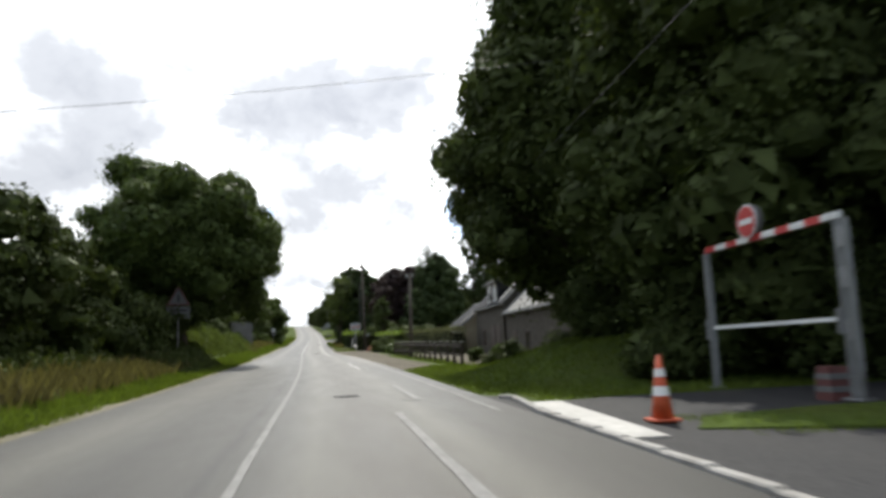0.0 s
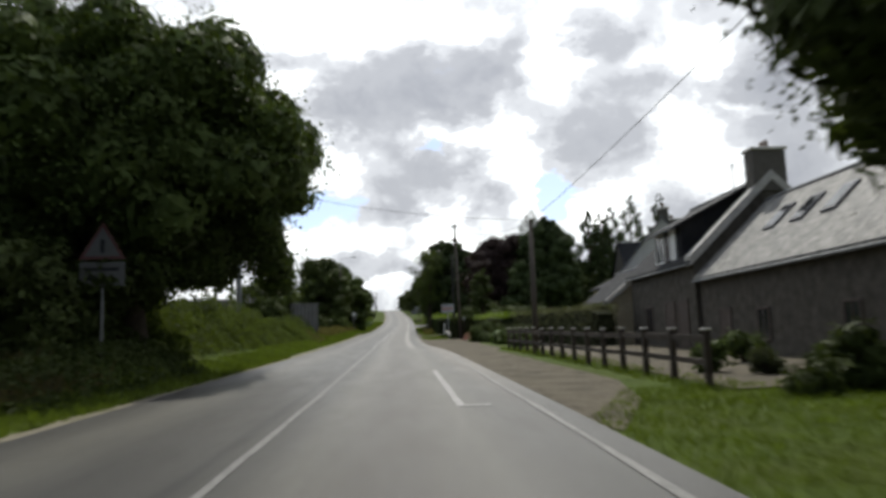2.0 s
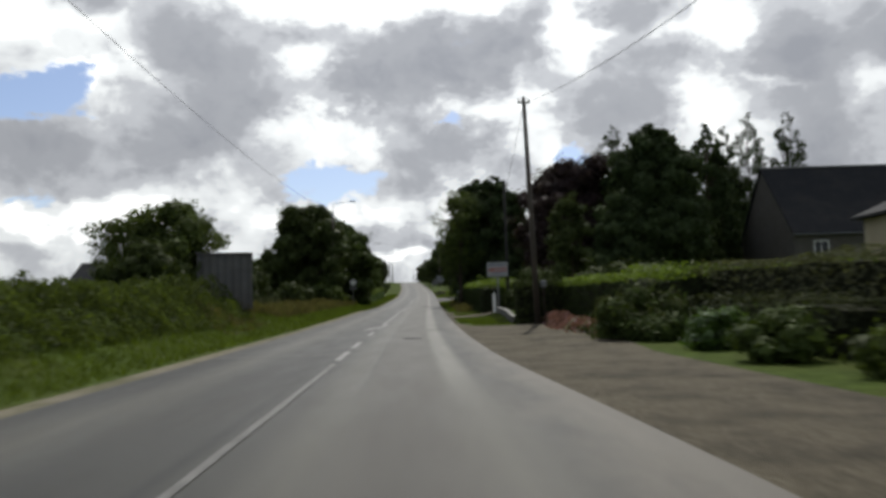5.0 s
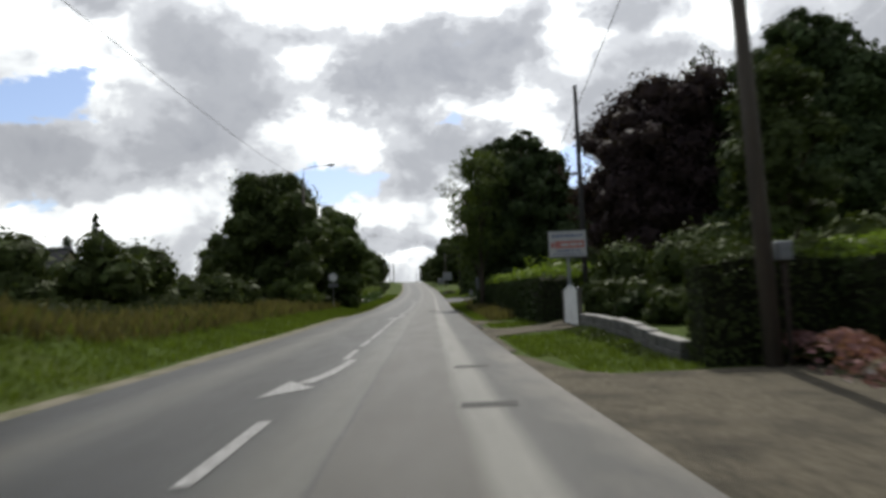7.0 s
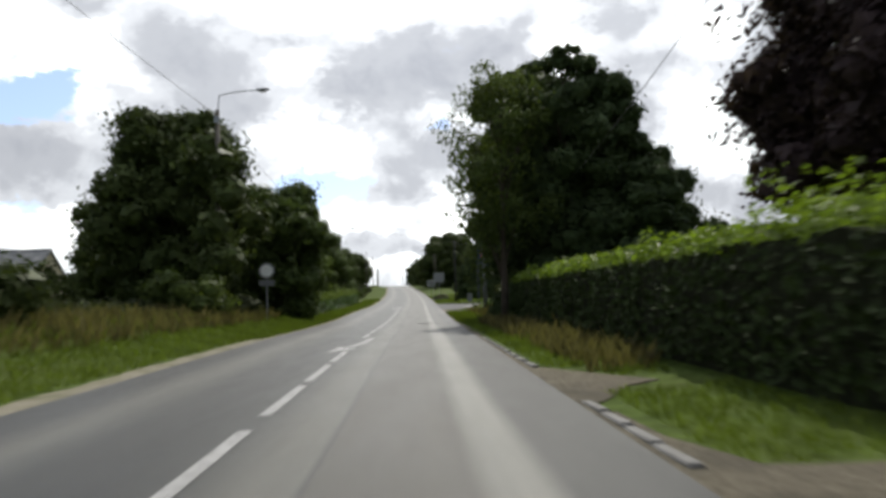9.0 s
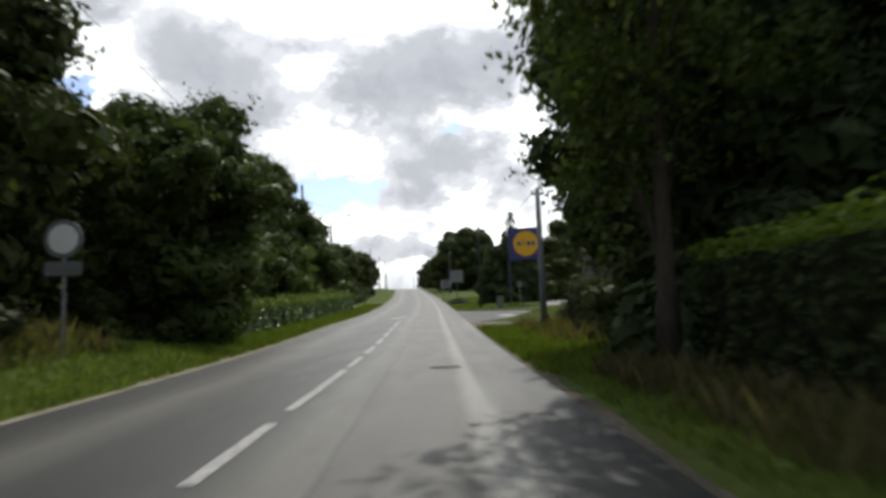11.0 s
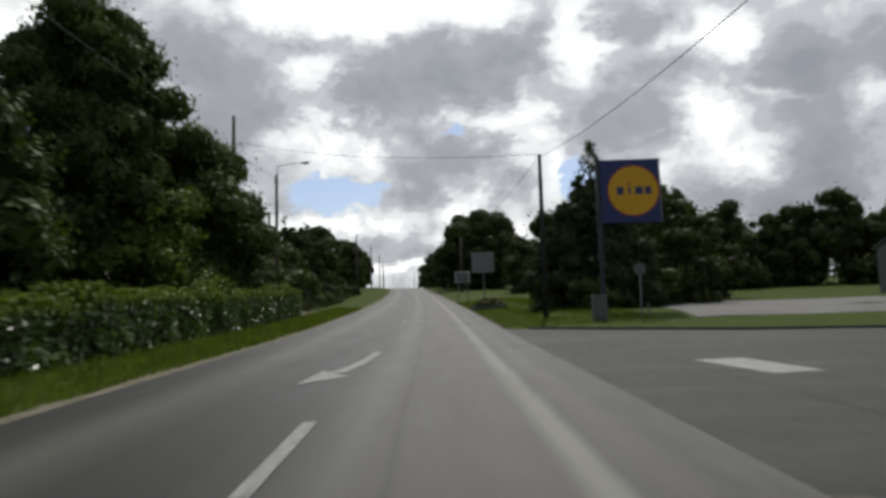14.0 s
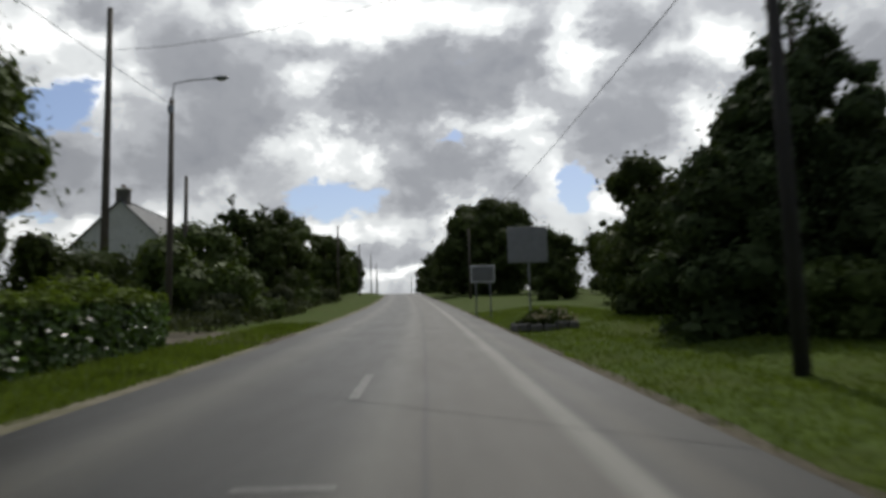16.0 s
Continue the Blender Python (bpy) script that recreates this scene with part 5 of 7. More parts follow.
for k, (x, y, h, r) in enumerate(((12.4, 204.5, 7.2, 3.0), (10.4, 209.0, 6.6, 2.8), (16.0, 205.7, 7.6, 3.4), (19.2, 206.5, 5.0, 3.0), (12.6, 200.5, 4.2, 2.4), (15.4, 199.8, 4.4, 2.6))):
    tree(x, y, h, -0.8, r, r, LEAF_DARK, "dark dense tree behind the spruce", leaves=13000, size=0.22, count=54, seed=195 + k, trunk=0.2, group="trees behind the spruce")
tree(20.7, 222.0, 17.4 - land(20.7, 222.0), 0.0, 3.9, 3.6, LEAF_DARK, "tall dark tree on the slope behind the shop sign", leaves=30000, size=0.26, count=90, seed=198, trunk=0.3, wild=0.16)
bush(9.4, 194.2, 2.6, 2.4, 2.4, LEAF_OAK, "leafy shrub beside the spruce", 192, 2400, 0.16)
bush(13.2, 196.5, 3.2, 3, 2.6, LEAF_OAK, "leafy shrub beside the spruce", 193, 2400, 0.18)
for k in range(12):
    x, y = 24 + 4.6 * k, 236 + 7 * (k * 0.618 % 1)
    tree(x, y, 9.0 + 2.3 * (k * 0.37 % 1), -3.0, 5.4, 4.4, LEAF_DARK, "dark broadleaf tree beyond the car park", leaves=8500, size=0.34, count=46, seed=200 + k, trunk=0.24, group="trees beyond the car park", wild=0.15, bulk=1.25)
for k, (x, y, h, r) in enumerate(((14.5, 226, 6.0, 3.4), (19.0, 233, 7.0, 3.8), (12.5, 246, 6.5, 3.2))):
    tree(x, y, h, -0.8, r, r, LEAF_DARK, "dark broadleaf tree on the slope", leaves=9000, size=0.3, count=46, seed=230 + k, trunk=0.22, group="trees on the slope")
tree(9.6, 285, 14.6, -0.6, 8.8, 6.0, LEAF_DARK, "large rounded dark tree on the rise", leaves=30000, size=0.38, count=130, seed=215, trunk=0.4)
tree(4.6, 300, 10.2, -0.6, 3.8, 4, LEAF_DARK, "dark roadside tree on the rise", leaves=8000, size=0.36, count=44, seed=216, trunk=0.25)
for k, (x, y, h, r) in enumerate(((3.5, 322, 10, 4), (2.5, 344, 9, 4), (1.5, 366, 9, 4), (0, 390, 8, 4), (17, 275, 9, 4.5), (24, 268, 10, 5))):
    tree(x, y, h, -0.6, r, r, LEAF_DARK, "dark roadside tree on the rise", leaves=6000, size=0.4, count=40, seed=220 + k, trunk=0.22, group="far trees")

# ---- houses ----


def gable_house(x0, x1, y0, y1, eave, ridge, axis, wall_mat, label, name="house", over=0.25, roof_mat=SLATE, base=None, turn=0.0):
    """Four walls with gables, a two-sided roof with thickness, fascia boards. axis: the ridge's direction."""
    z = min(land(x0, y0), land(x1, y1), land(x0, y1), land(x1, y0)) - 0.2 if base is None else base
    root = thing(name, pose(x0, y0, z, 0, 0, turn), label, "house")
    w, d = x1 - x0, y1 - y0
    e, r = eave - z, ridge - z
    m = Mesh()
    if axis == "y":
        m.prism([(0, 0), (w, 0), (w, e), (w / 2, r), (0, e)], "y", 0, d)
        half, span = w / 2, d
    else:
        m.prism([(0, 0), (d, 0), (d, e), (d / 2, r), (0, e)], "x", 0, w)
        half, span = d / 2, w
    solid("wall", m, wall_mat, root)
    slope = (r - e) / half
    t = 0.14
    for side in (-1, 1):
        o = Mesh()
        lo_u, lo_z = half + side * (half + over), e - slope * over
        out = [(half, r + 0.03), (lo_u, lo_z + 0.03), (lo_u, lo_z + 0.03 + t), (half, r + 0.03 + t)]
        if side > 0:
            out = out[::-1]
        o.prism(out, axis, -over * 0.6, span + over * 0.6)
        solid("roof", o, roof_mat, root)
        gm = Mesh()
        if axis == "y":
            gm.tube([(lo_u + side * 0.05, -over * 0.6, lo_z), (lo_u + side * 0.05, span + over * 0.6, lo_z)], 0.06, 8)
        else:
            gm.tube([(-over * 0.6, lo_u + side * 0.05, lo_z), (span + over * 0.6, lo_u + side * 0.05, lo_z)], 0.06, 8)
        solid("gutter", gm, ZINC, root)
    rm = Mesh()
    if axis == "y":
        rm.tube([(half, -over * 0.6, r + 0.17), (half, span + over * 0.6, r + 0.17)], 0.09, 8)
    else:
        rm.tube([(-over * 0.6, half, r + 0.17), (span + over * 0.6, half, r + 0.17)], 0.09, 8)
    solid("ridge", rm, ZINC, root)
    return root


def opening(root, face, u, z, w, h, kind="window", mat=SHUTTER, lintel=False, off=0.0):
    """A window or door set into a wall. face: '-x' looks to the road, '-y' towards the coming camera; u runs along the wall."""
    def block(m, a0, a1, z0, z1, d0, d1, c=0.012):
        if face == "-x":
            return m.box((off + d0, a0, z0), (off + d1, a1, z1), c)
        return m.box((a0, off + d0, z0), (a1, off + d1, z1), c)
    fr = Mesh()
    for a0, a1, z0, z1 in ((u, u + 0.09, z, z + h), (u + w - 0.09, u + w, z, z + h), (u + 0.09, u + w - 0.09, z + h - 0.09, z + h), (u + 0.09, u + w - 0.09, z, z + 0.09)):
        block(fr, a0, a1, z0, z1, -0.06, 0.03)
    win = solid(kind, fr, mat, root)
    if kind == "window":
        solid("pane", block(Mesh(), u + 0.085, u + w - 0.085, z + 0.085, z + h - 0.085, -0.02, 0.02, 0), GLASS, win)
        solid("glazing_bar", block(Mesh(), u + w / 2 - 0.03, u + w / 2 + 0.03, z + 0.085, z + h - 0.085, -0.045, 0.0), mat, win)
    else:
        n = max(2, round(w / 0.25))
        for k in range(n):
            a = u + 0.09 + (w - 0.18) * k / n
            solid("board", block(Mesh(), a + 0.006, a + (w - 0.18) / n - 0.006, z + 0.09, z + h - 0.09, -0.04, 0.02), mat, win)
    if lintel:
        solid("lintel", block(Mesh(), u - 0.15, u + w + 0.15, z + h + 0.004, z + h + 0.27, -0.07, 0.05), LINTEL, root, "pale stone lintel")
    return win


def chimney(root, x, y, z0, z1, w, d, mat):
    m = Mesh()
    m.box((x - w / 2, y - d / 2, z0), (x + w / 2, y + d / 2, z1), 0.02)
    ch = solid("chimney", m, mat, root)
    solid("chimney_cap", Mesh().box((x - w / 2 - 0.08, y - d / 2 - 0.08, z1 + 0.003), (x + w / 2 + 0.08, y + d / 2 + 0.08, z1 + 0.13), 0.02), LINTEL, ch)
    for k in (-1, 1):
        solid("chimney_pot", Mesh().tube([(x, y + k * d * 0.24, z1 + 0.13), (x, y + k * d * 0.24, z1 + 0.48)], [0.12, 0.09], 10), BRICK_RED, ch)
    return ch


def dormer(root, x, y, z, w, h, depth, wall_mat):
    """A gabled dormer standing on the road-side wall."""
    solid("dormer_wall", Mesh().prism([(y, z), (y + w, z), (y + w, z + h), (y + w / 2, z + h + w * 0.42), (y, z + h)], "x", x, x + depth), wall_mat, root)
    for s in (-1, 1):
        lo = y + w / 2 + s * (w / 2 + 0.18)
        out = [(y + w / 2, z + h + w * 0.42 + 0.03), (lo, z + h - 0.12), (lo, z + h - 0.02), (y + w / 2, z + h + w * 0.42 + 0.13)]
        solid("dormer_roof", Mesh().prism(out if s > 0 else out[::-1], "x", x - 0.2, x + depth + 0.3), SLATE, root)


# stone farmhouse behind the fence: a tall part and a lower wing
GABLE_Y = 53.1
stone_house = gable_house(15.0, 22.4, GABLE_Y, 62.0, 4.0, 7.5, "y", STONE, "old granite farmhouse with a dark slate roof and wide dormer", roof_mat=SLATE_DARK)
sz = stone_house.location.z
for u in (0.9, 2.5):
    opening(stone_house, "-x", u, 0.25, 1.25, 2.15, "door", SHUTTER)
opening(stone_house, "-x", 5.6, 0.9, 1.0, 1.4, "window", SHUTTER)


def gable_coping(root, w, eave, ridge, y0, y1, mat, up=0.34):
    """A raised stone verge that follows both slopes of a gable."""
    half = w / 2
    for s in (-1, 1):
        lo = half + s * (half + 0.22)
        drop = (ridge - eave) / half * 0.22
        out = [(half, ridge - 0.1), (lo, eave - drop - 0.1), (lo, eave - drop + up), (half, ridge + up)]
        solid("gable_coping", Mesh().prism(out if s < 0 else out[::-1], "y", y0, y1), mat, root, "pale lichen-covered stone coping")


gable_coping(stone_house, 7.4, 4.0 - sz, 7.5 - sz, -0.18, 0.42, COPING)


def shed_dormer(root, x, y0, y1, z0, z1, depth, rise_up):
    """A wide dormer on the road-side wall whose roof runs back to the ridge."""
    tri = [(x, z0), (x + depth, z1 + rise_up - 0.06), (x, z1)]
    for nm, a, b in (("dormer_cheek", y0, y0 + 0.12), ("dormer_cheek", y1 - 0.12, y1)):
        solid(nm, Mesh().prism(tri, "y", a, b), SLATE_DARK, root)
    t = 0.12
    o = 0.32
    s = rise_up / depth
    solid("dormer_roof", Mesh().prism([(x - o, z1 - o * s), (x + depth, z1 + rise_up), (x + depth, z1 + rise_up + t), (x - o, z1 - o * s + t)], "y", y0 - 0.2, y1 + 0.2), SLATE_DARK, root)
    solid("dormer_wall", Mesh().box((x + 0.02, y0 + 0.122, z0 - 0.1), (x + 0.14, y1 - 0.122, z1 + 0.02)), SLATE_DARK, root)
    solid("dormer_gutter", Mesh().tube([(x - o - 0.05, y0 - 0.2, z1 - o * s), (x - o - 0.05, y1 + 0.2, z1 - o * s)], 0.055, 8), ZINC, root)


shed_dormer(stone_house, 0.12, 1.5, 5.0, 4.05 - sz, 5.75 - sz, 3.4, 1.72)
opening(stone_house, "-x", 3.55, 4.2 - sz, 1.3, 1.45, "window", WHITE_PAINT, off=0.1)
for u, w in ((2.05, 0.55), (2.75, 0.06)):
    solid("shutter", Mesh().box((0.02, u, 4.2 - sz), (0.09, u + w, 5.65 - sz), 0.01), WHITE_PAINT, stone_house, "pale painted shutter")
opening(stone_house, "-x", 2.83, 4.2 - sz, 0.7, 1.45, "window", SHUTTER, off=0.1)
chimney(stone_house, 3.7, 0.3, 6.9 - sz, 8.75 - sz, 1.5, 0.8, RENDER_DARK)
for u in (0.0, 0.22):
    aerial = Mesh().tube([(3.5, 3.0 + u, 7.3 - sz), (3.5, 3.0 + u, 8.9 - sz)], 0.02, 6)
    aerial.tube([(3.5, 2.8 + u, 8.8 - sz), (3.5, 3.3 + u, 8.8 - sz)], 0.012, 5)
    solid("service_mast", aerial, METAL_GREY, stone_house)
wing = gable_house(15.15, 21.6, 34.5, GABLE_Y - 0.2, 3.25, 6.3, "y", STONE, "low granite wing with a pale mottled slate roof", roof_mat=SLATE_PALE)
wz = wing.location.z
for u in (3.0, 7.4, 12.6):
    opening(wing, "-x", u, 0.9, 0.9, 1.2, "window", SHUTTER)
opening(wing, "-x", 15.6, 0.2, 1.0, 2.0, "door", SHUTTER)


def roof_window(root, u0, u1, v0, v1, half, e, r):
    """A skylight lying on the road-side slope: a raised frame with a pane."""
    at = lambda f, up: (half * f - up * 0.69, e + (r - e) * f + 0.17 + up * 0.72)
    for nm, a, b, c, d, up, mat in (("skylight_frame", u0, u1, v0, v1, 0.09, NIGHT_METAL), ("skylight_pane", u0 + 0.07, u1 - 0.07, v0 + 0.025, v1 - 0.025, 0.1, GLASS)):
        m = Mesh()
        lo = [at(f, 0.0) for f in (c, d)]
        hi = [at(f, up) for f in (c, d)]
        m.prism([lo[0], lo[1], hi[1], hi[0]], "y", a, b)
        solid(nm, m, mat, root)


for u in (14.4, 12.4, 10.4):
    roof_window(wing, u, u + 0.85, 0.42, 0.72, 3.225, 3.25 - wz, 6.3 - wz)
# low annex at the far gable of the farmhouse
annex = gable_house(13.9, 18.3, 62.6, 68.4, 2.75, 4.5, "y", RENDER_CREAM, "low cream annex with a slate roof beside the farmhouse", roof_mat=SLATE_DARK)
gable_coping(annex, 4.4, 2.75 - annex.location.z, 4.5 - annex.location.z, -0.16, 0.06, COPING, 0.22)

# white house with a cream extension
white_house = gable_house(19.8, 26.4, 79.6, 89.0, 5.9, 9.8, "y", RENDER_WHITE, "white rendered house with a steep slate roof", turn=-24)
hz = white_house.location.z
opening(white_house, "-y", 4.3, 6.6 - hz, 0.8, 1.0, "window", SHUTTER)
chimney(white_house, 3.4, 0.5, 9.2 - hz, 10.6 - hz, 0.75, 0.6, RENDER_DARK)
chimney(white_house, 3.5, 9.3, 9.2 - hz, 10.9 - hz, 1.3, 0.7, RENDER_DARK)


def hip_house(x0, x1, y0, y1, eave, peak, label):
    """A square block under a hipped slate roof with overhanging eaves."""
    z = land(x0, y0) - 0.2
    root = thing("house", pose(x0, y0, z), label, "house")
    w, d, e, p = x1 - x0, y1 - y0, eave - z, peak - z
    solid("wall", Mesh().box((0, 0, 0), (w, d, e)), RENDER_CREAM, root)
    o, t = 0.3, 0.12
    roof = Mesh()
    base = [(-o, -o), (w + o, -o), (w + o, d + o), (-o, d + o)]
    roof.v = [(a, b, e + 0.003) for a, b in base] + [(a, b, e + t) for a, b in base] + [(w / 2 - 0.4, d / 2, p), (w / 2 + 0.4, d / 2, p)]
    roof.f = [(3, 2, 1, 0), (0, 1, 5, 4), (1, 2, 6, 5), (2, 3, 7, 6), (3, 0, 4, 7), (4, 5, 9, 8), (5, 6, 9), (6, 7, 8, 9), (7, 4, 8)]
    solid("roof", roof, SLATE_DARK, root)
    solid("gutter", Mesh().tube([(-o, -o - 0.06, e), (w + o, -o - 0.06, e)], 0.06, 8), ZINC, root)
    return root


extension = hip_house(18.2, 31.0, 75.9, 82.9, 4.45, 7.7, "low cream house with a hipped slate roof")
opening(extension, "-y", 2.6, 1.6, 1.1, 1.2, "window", WHITE_PAINT)
chimney(extension, 7.4, 3.5, 7.3 - extension.location.z, 8.7 - extension.location.z, 0.8, 0.6, RENDER_DARK)
# far house behind the tall hedge
garden_house = gable_house(30.5, 42, 112, 121, 7.0, 12.6, "x", RENDER_DARK, "grey house with a dark slate roof behind the hedge", roof_mat=SLATE_DARK)
opening(garden_house, "-y", 1.5, 3.4, 1.2, 1.3, "window", WHITE_PAINT)
# dark house at the side road
dark_house = gable_house(9.0, 16.5, 146.8, 157.9, 7.4, 11.6, "y", RENDER_DARK, "dark grey rendered house with slate roof and dormers", over=0.35, roof_mat=SLATE_DARK)
dz = dark_house.location.z
for u in (3.0, 5.5, 7.7):
    opening(dark_house, "-x", u, 1.9, 1.05, 1.75, "window", SHUTTER, True)
dormer(dark_house, 0.03, 5.4, 7.2 - dz, 2.0, 1.35, 2.2, RENDER_DARK)
opening(dark_house, "-x", 5.9, 7.35 - dz, 1.0, 1.2, "window", SHUTTER, off=0.02)
dormer(dark_house, 0.03, 1.6, 7.2 - dz, 2.0, 1.35, 2.2, RENDER_DARK)
chimney(dark_house, 3.75, 5.5, 11.2 - dz, 12.9 - dz, 0.8, 1.6, RENDER_DARK)
# far houses on the left
left_house = gable_house(-42.5, -33.5, 168, 176, 7.2, 10.2, "x", RENDER_CREAM, "cream house with a dark roof behind the trees")
rise_house = gable_house(-28.2, -20.7, 240, 251, 13.2, 16.8, "y", RENDER_WHITE, "white gabled house with a slate roof on the rise")
chimney(rise_house, 3.75, 0.6, 16.4 - rise_house.location.z, 17.8 - rise_house.location.z, 1.0, 0.7, RENDER_DARK)
meadow_house = gable_house(-33, -24, 128, 136, 4.8, 7.6, "x", RENDER_CREAM, "cream low house with a dark slate roof behind ferns", roof_mat=SLATE_DARK)
shop = gable_house(33.0, 62, 204, 209, 9.0, 9.8, "x", ZINC, "grey low shop building beyond the car park", name="shop")

# ---- roadside things ----


def steel_shed(x, y, w, d, h):
    z = land(x, y)
    root = thing("steel_shed", pose(x, y, z, 0, 0, 14), "grey corrugated steel shed in the verge", "shed")
    n = 14
    for face, L in (("front", w), ("side", d)):
        prof = []
        for k in range(n * 2 + 1):
            prof.append((L * k / (n * 2), 0.02 if k % 4 in (1, 2) else -0.02))
        m = Mesh()
        for u, o in prof:
            p = (u - w / 2, o, 0) if face == "front" else (w / 2 + o, u, 0)
            m.v += [(p[0], p[1], -0.2), (p[0], p[1], h)]
        m.f += [(2 * k, 2 * k + 2, 2 * k + 3, 2 * k + 1) for k in range(len(prof) - 1)]
        solid("cladding", m, SHED_STEEL, root)
    solid("body", Mesh().box((-w / 2 + 0.03, 0.03, -0.2), (w / 2 - 0.03, d, h - 0.02)), SHED_STEEL, root)
    solid("roof", Mesh().box((-w / 2 - 0.08, -0.1, h), (w / 2 + 0.08, d + 0.1, h + 0.06), 0.015), SHED_STEEL, root)
    solid("corner_post", Mesh().box((w / 2 - 0.02, -0.05, -0.2), (w / 2 + 0.06, 0.03, h - 0.003), 0.01), SHED_STEEL, root)


steel_shed(-7.06, 90.8, 2.4, 2.2, 4.62 - land(-7.06, 90.8))


def pole(x, y, h, label, mat=POLE_WOOD, arms=True, r=0.14, lean=(0, 0), name="utility_pole"):
    z = land(x, y)
    root = thing(name, pose(x, y, z), label, "utility pole", "overhead line poles")
    tip = (lean[0], lean[1], h)
    solid("post", Mesh().tube([(0, 0, -0.5), (lean[0] * 0.5, lean[1] * 0.5, h / 2), tip], [r * 1.15, r * 0.95, r * 0.72], 12), mat, root, smooth=True)
    if arms:
        a = solid("crossarm", Mesh().box((lean[0] - 0.3, lean[1] - 0.06, h - 0.32), (lean[0] + 0.3, lean[1] + 0.06, h - 0.22), 0.01), METAL_GREY, root)
        for k in (-0.25, 0.0, 0.25):
            solid("insulator", Mesh().tube([(lean[0] + k, lean[1], h - 0.22), (lean[0] + k, lean[1], h - 0.15), (lean[0] + k, lean[1], h - 0.07)], [0.03, 0.055, 0.035], 8), LINTEL, a)
    return Vector((x + lean[0], y + lean[1], z + h))


def street_lamp(x, y, h, reach, rise_up, label, r=0.13, mat=POLE_WOOD, ivy=False):
    z = land(x, y)
    root = thing("street_lamp", pose(x, y, z), label, "street lamp", "street lamps")
    solid("post", Mesh().tube([(0, 0, -0.5), (0, 0, h / 2), (0, 0, h)], [r * 1.15, r, r * 0.75], 12), mat, root, smooth=True)
    arm = solid("arm", Mesh().tube([(0, -0.05, h - 0.5), (0.1, -0.05, h + rise_up * 0.75), (reach * 0.45, -0.05, h + rise_up * 0.93), (reach, -0.05, h + rise_up)], [0.035, 0.032, 0.03, 0.028], 8), METAL_GREY, root)
    hd = Mesh()
    ring = [(0, 0.05, 0.04), (0.15, 0.11, 0.08), (0.5, 0.13, 0.09), (0.68, 0.05, 0.03)]
    for u, w, t in ring:
        hd.v += [(reach + u - 0.08, -0.05 + math.cos(a) * w, h + rise_up + 0.02 + 0.03 * u + math.sin(a) * t) for a in np.linspace(0, 2 * math.pi, 9)[:-1]]
    hd.f += [(8 * k + i, 8 * k + (i + 1) % 8, 8 * k + 8 + (i + 1) % 8, 8 * k + 8 + i) for k in range(3) for i in range(8)] + [tuple(range(7, -1, -1)), tuple(range(24, 32))]
    head = solid("lamp_head", hd, METAL_GREY, root, smooth=True)
    solid("lamp_glass", Mesh().box((reach + 0.12, -0.13, h + rise_up - 0.1), (reach + 0.42, 0.03, h + rise_up - 0.055), 0.015), LAMP_GLASS, head)
    solid("bracket", Mesh().box((-r, -r - 0.02, h - 0.7), (r, -r * 0.6, h - 0.35), 0.01), METAL_GREY, root)
    if ivy:
        rng = np.random.default_rng(77)
        p = rng.normal(0, 1, (900, 3)) * np.array([0.26, 0.26, 0.3]) + np.array([0.1, 0, h + 0.05])
        ob = new("ivy", leaf_mesh("ivy", p, rng.uniform(0.08, 0.16, len(p)), LEAF_LIGHT, rng))
        ob.parent = root
    return Vector((x, y, z + h - 0.3))


P58 = pole(8.9, 58.3, 6.5, "weathered wooden pole with cables behind the fence")
P92 = pole(7.5, 91.5, 11.0, "tall weathered pole at the forecourt", POLE_WOOD, lean=(-0.25, 0.0), r=0.135)
pole(7.9, 107.6, 9.1, "dark pole beside the billboard", POLE_DARK, False, 0.1)
P123 = pole(9.4, 136.8, 6.6, "dark wooden pole among the conifers", POLE_DARK, False, 0.1)
P156 = pole(6.75, 155.9, 6.2, "grey pole with cables beside the dark house", POLE_CONCRETE, lean=(-0.05, 0))
P190 = pole(6.35, 190.7, 7.5, "dark wooden pole in the grass beside the shop sign", POLE_DARK, False, 0.115)
P240 = pole(5.6, 262, 8.0, "distant wooden pole beside the road", arms=False)
L68 = street_lamp(-8.2, 69.6, 10.1, 1.35, -0.95, "street lamp on a thick grey pole with ivy at its top", 0.17, POLE_CONCRETE, True)
L137 = street_lamp(-8.0, 137.0, 10.2, 2.0, 0.95, "street lamp on a wooden pole above the trees")
L211 = street_lamp(-10.05, 211.2, 10.1, 1.9, 0.85, "street lamp on a wooden pole at the hedge's end")
pole(-13.85, 213.5, 15.2, "tall dark pole behind the hedge", arms=False, r=0.18)
pole(-13.0, 222, 8.4, "wooden pole beside the verge", arms=False)
for k, (x, y, h) in enumerate(((-10, 268, 9), (-10.5, 300, 8.5), (-11, 330, 8), (-13, 372, 8), (-14.5, 398, 7.5), (-2.5, 372, 6.5), (-4.5, 402, 6))):
    pole(x, y, h, "distant pole along the road's crest", arms=False, r=0.13)


def cable(a, b, sag, n=1, r=0.012):
    root = thing("overhead_cable", Matrix(), "thin black overhead cable between poles", "cable")
    for k in range(n):
        pts = []
        for t in np.linspace(0, 1, 17):
            p = a.lerp(b, t)
            pts.append((p.x + 0.35 * (k - (n - 1) / 2), p.y, p.z - 4 * sag * t * (1 - t) - 0.12 * k))
        solid("strand", Mesh().tube(pts, r, 5), WIRE, root)


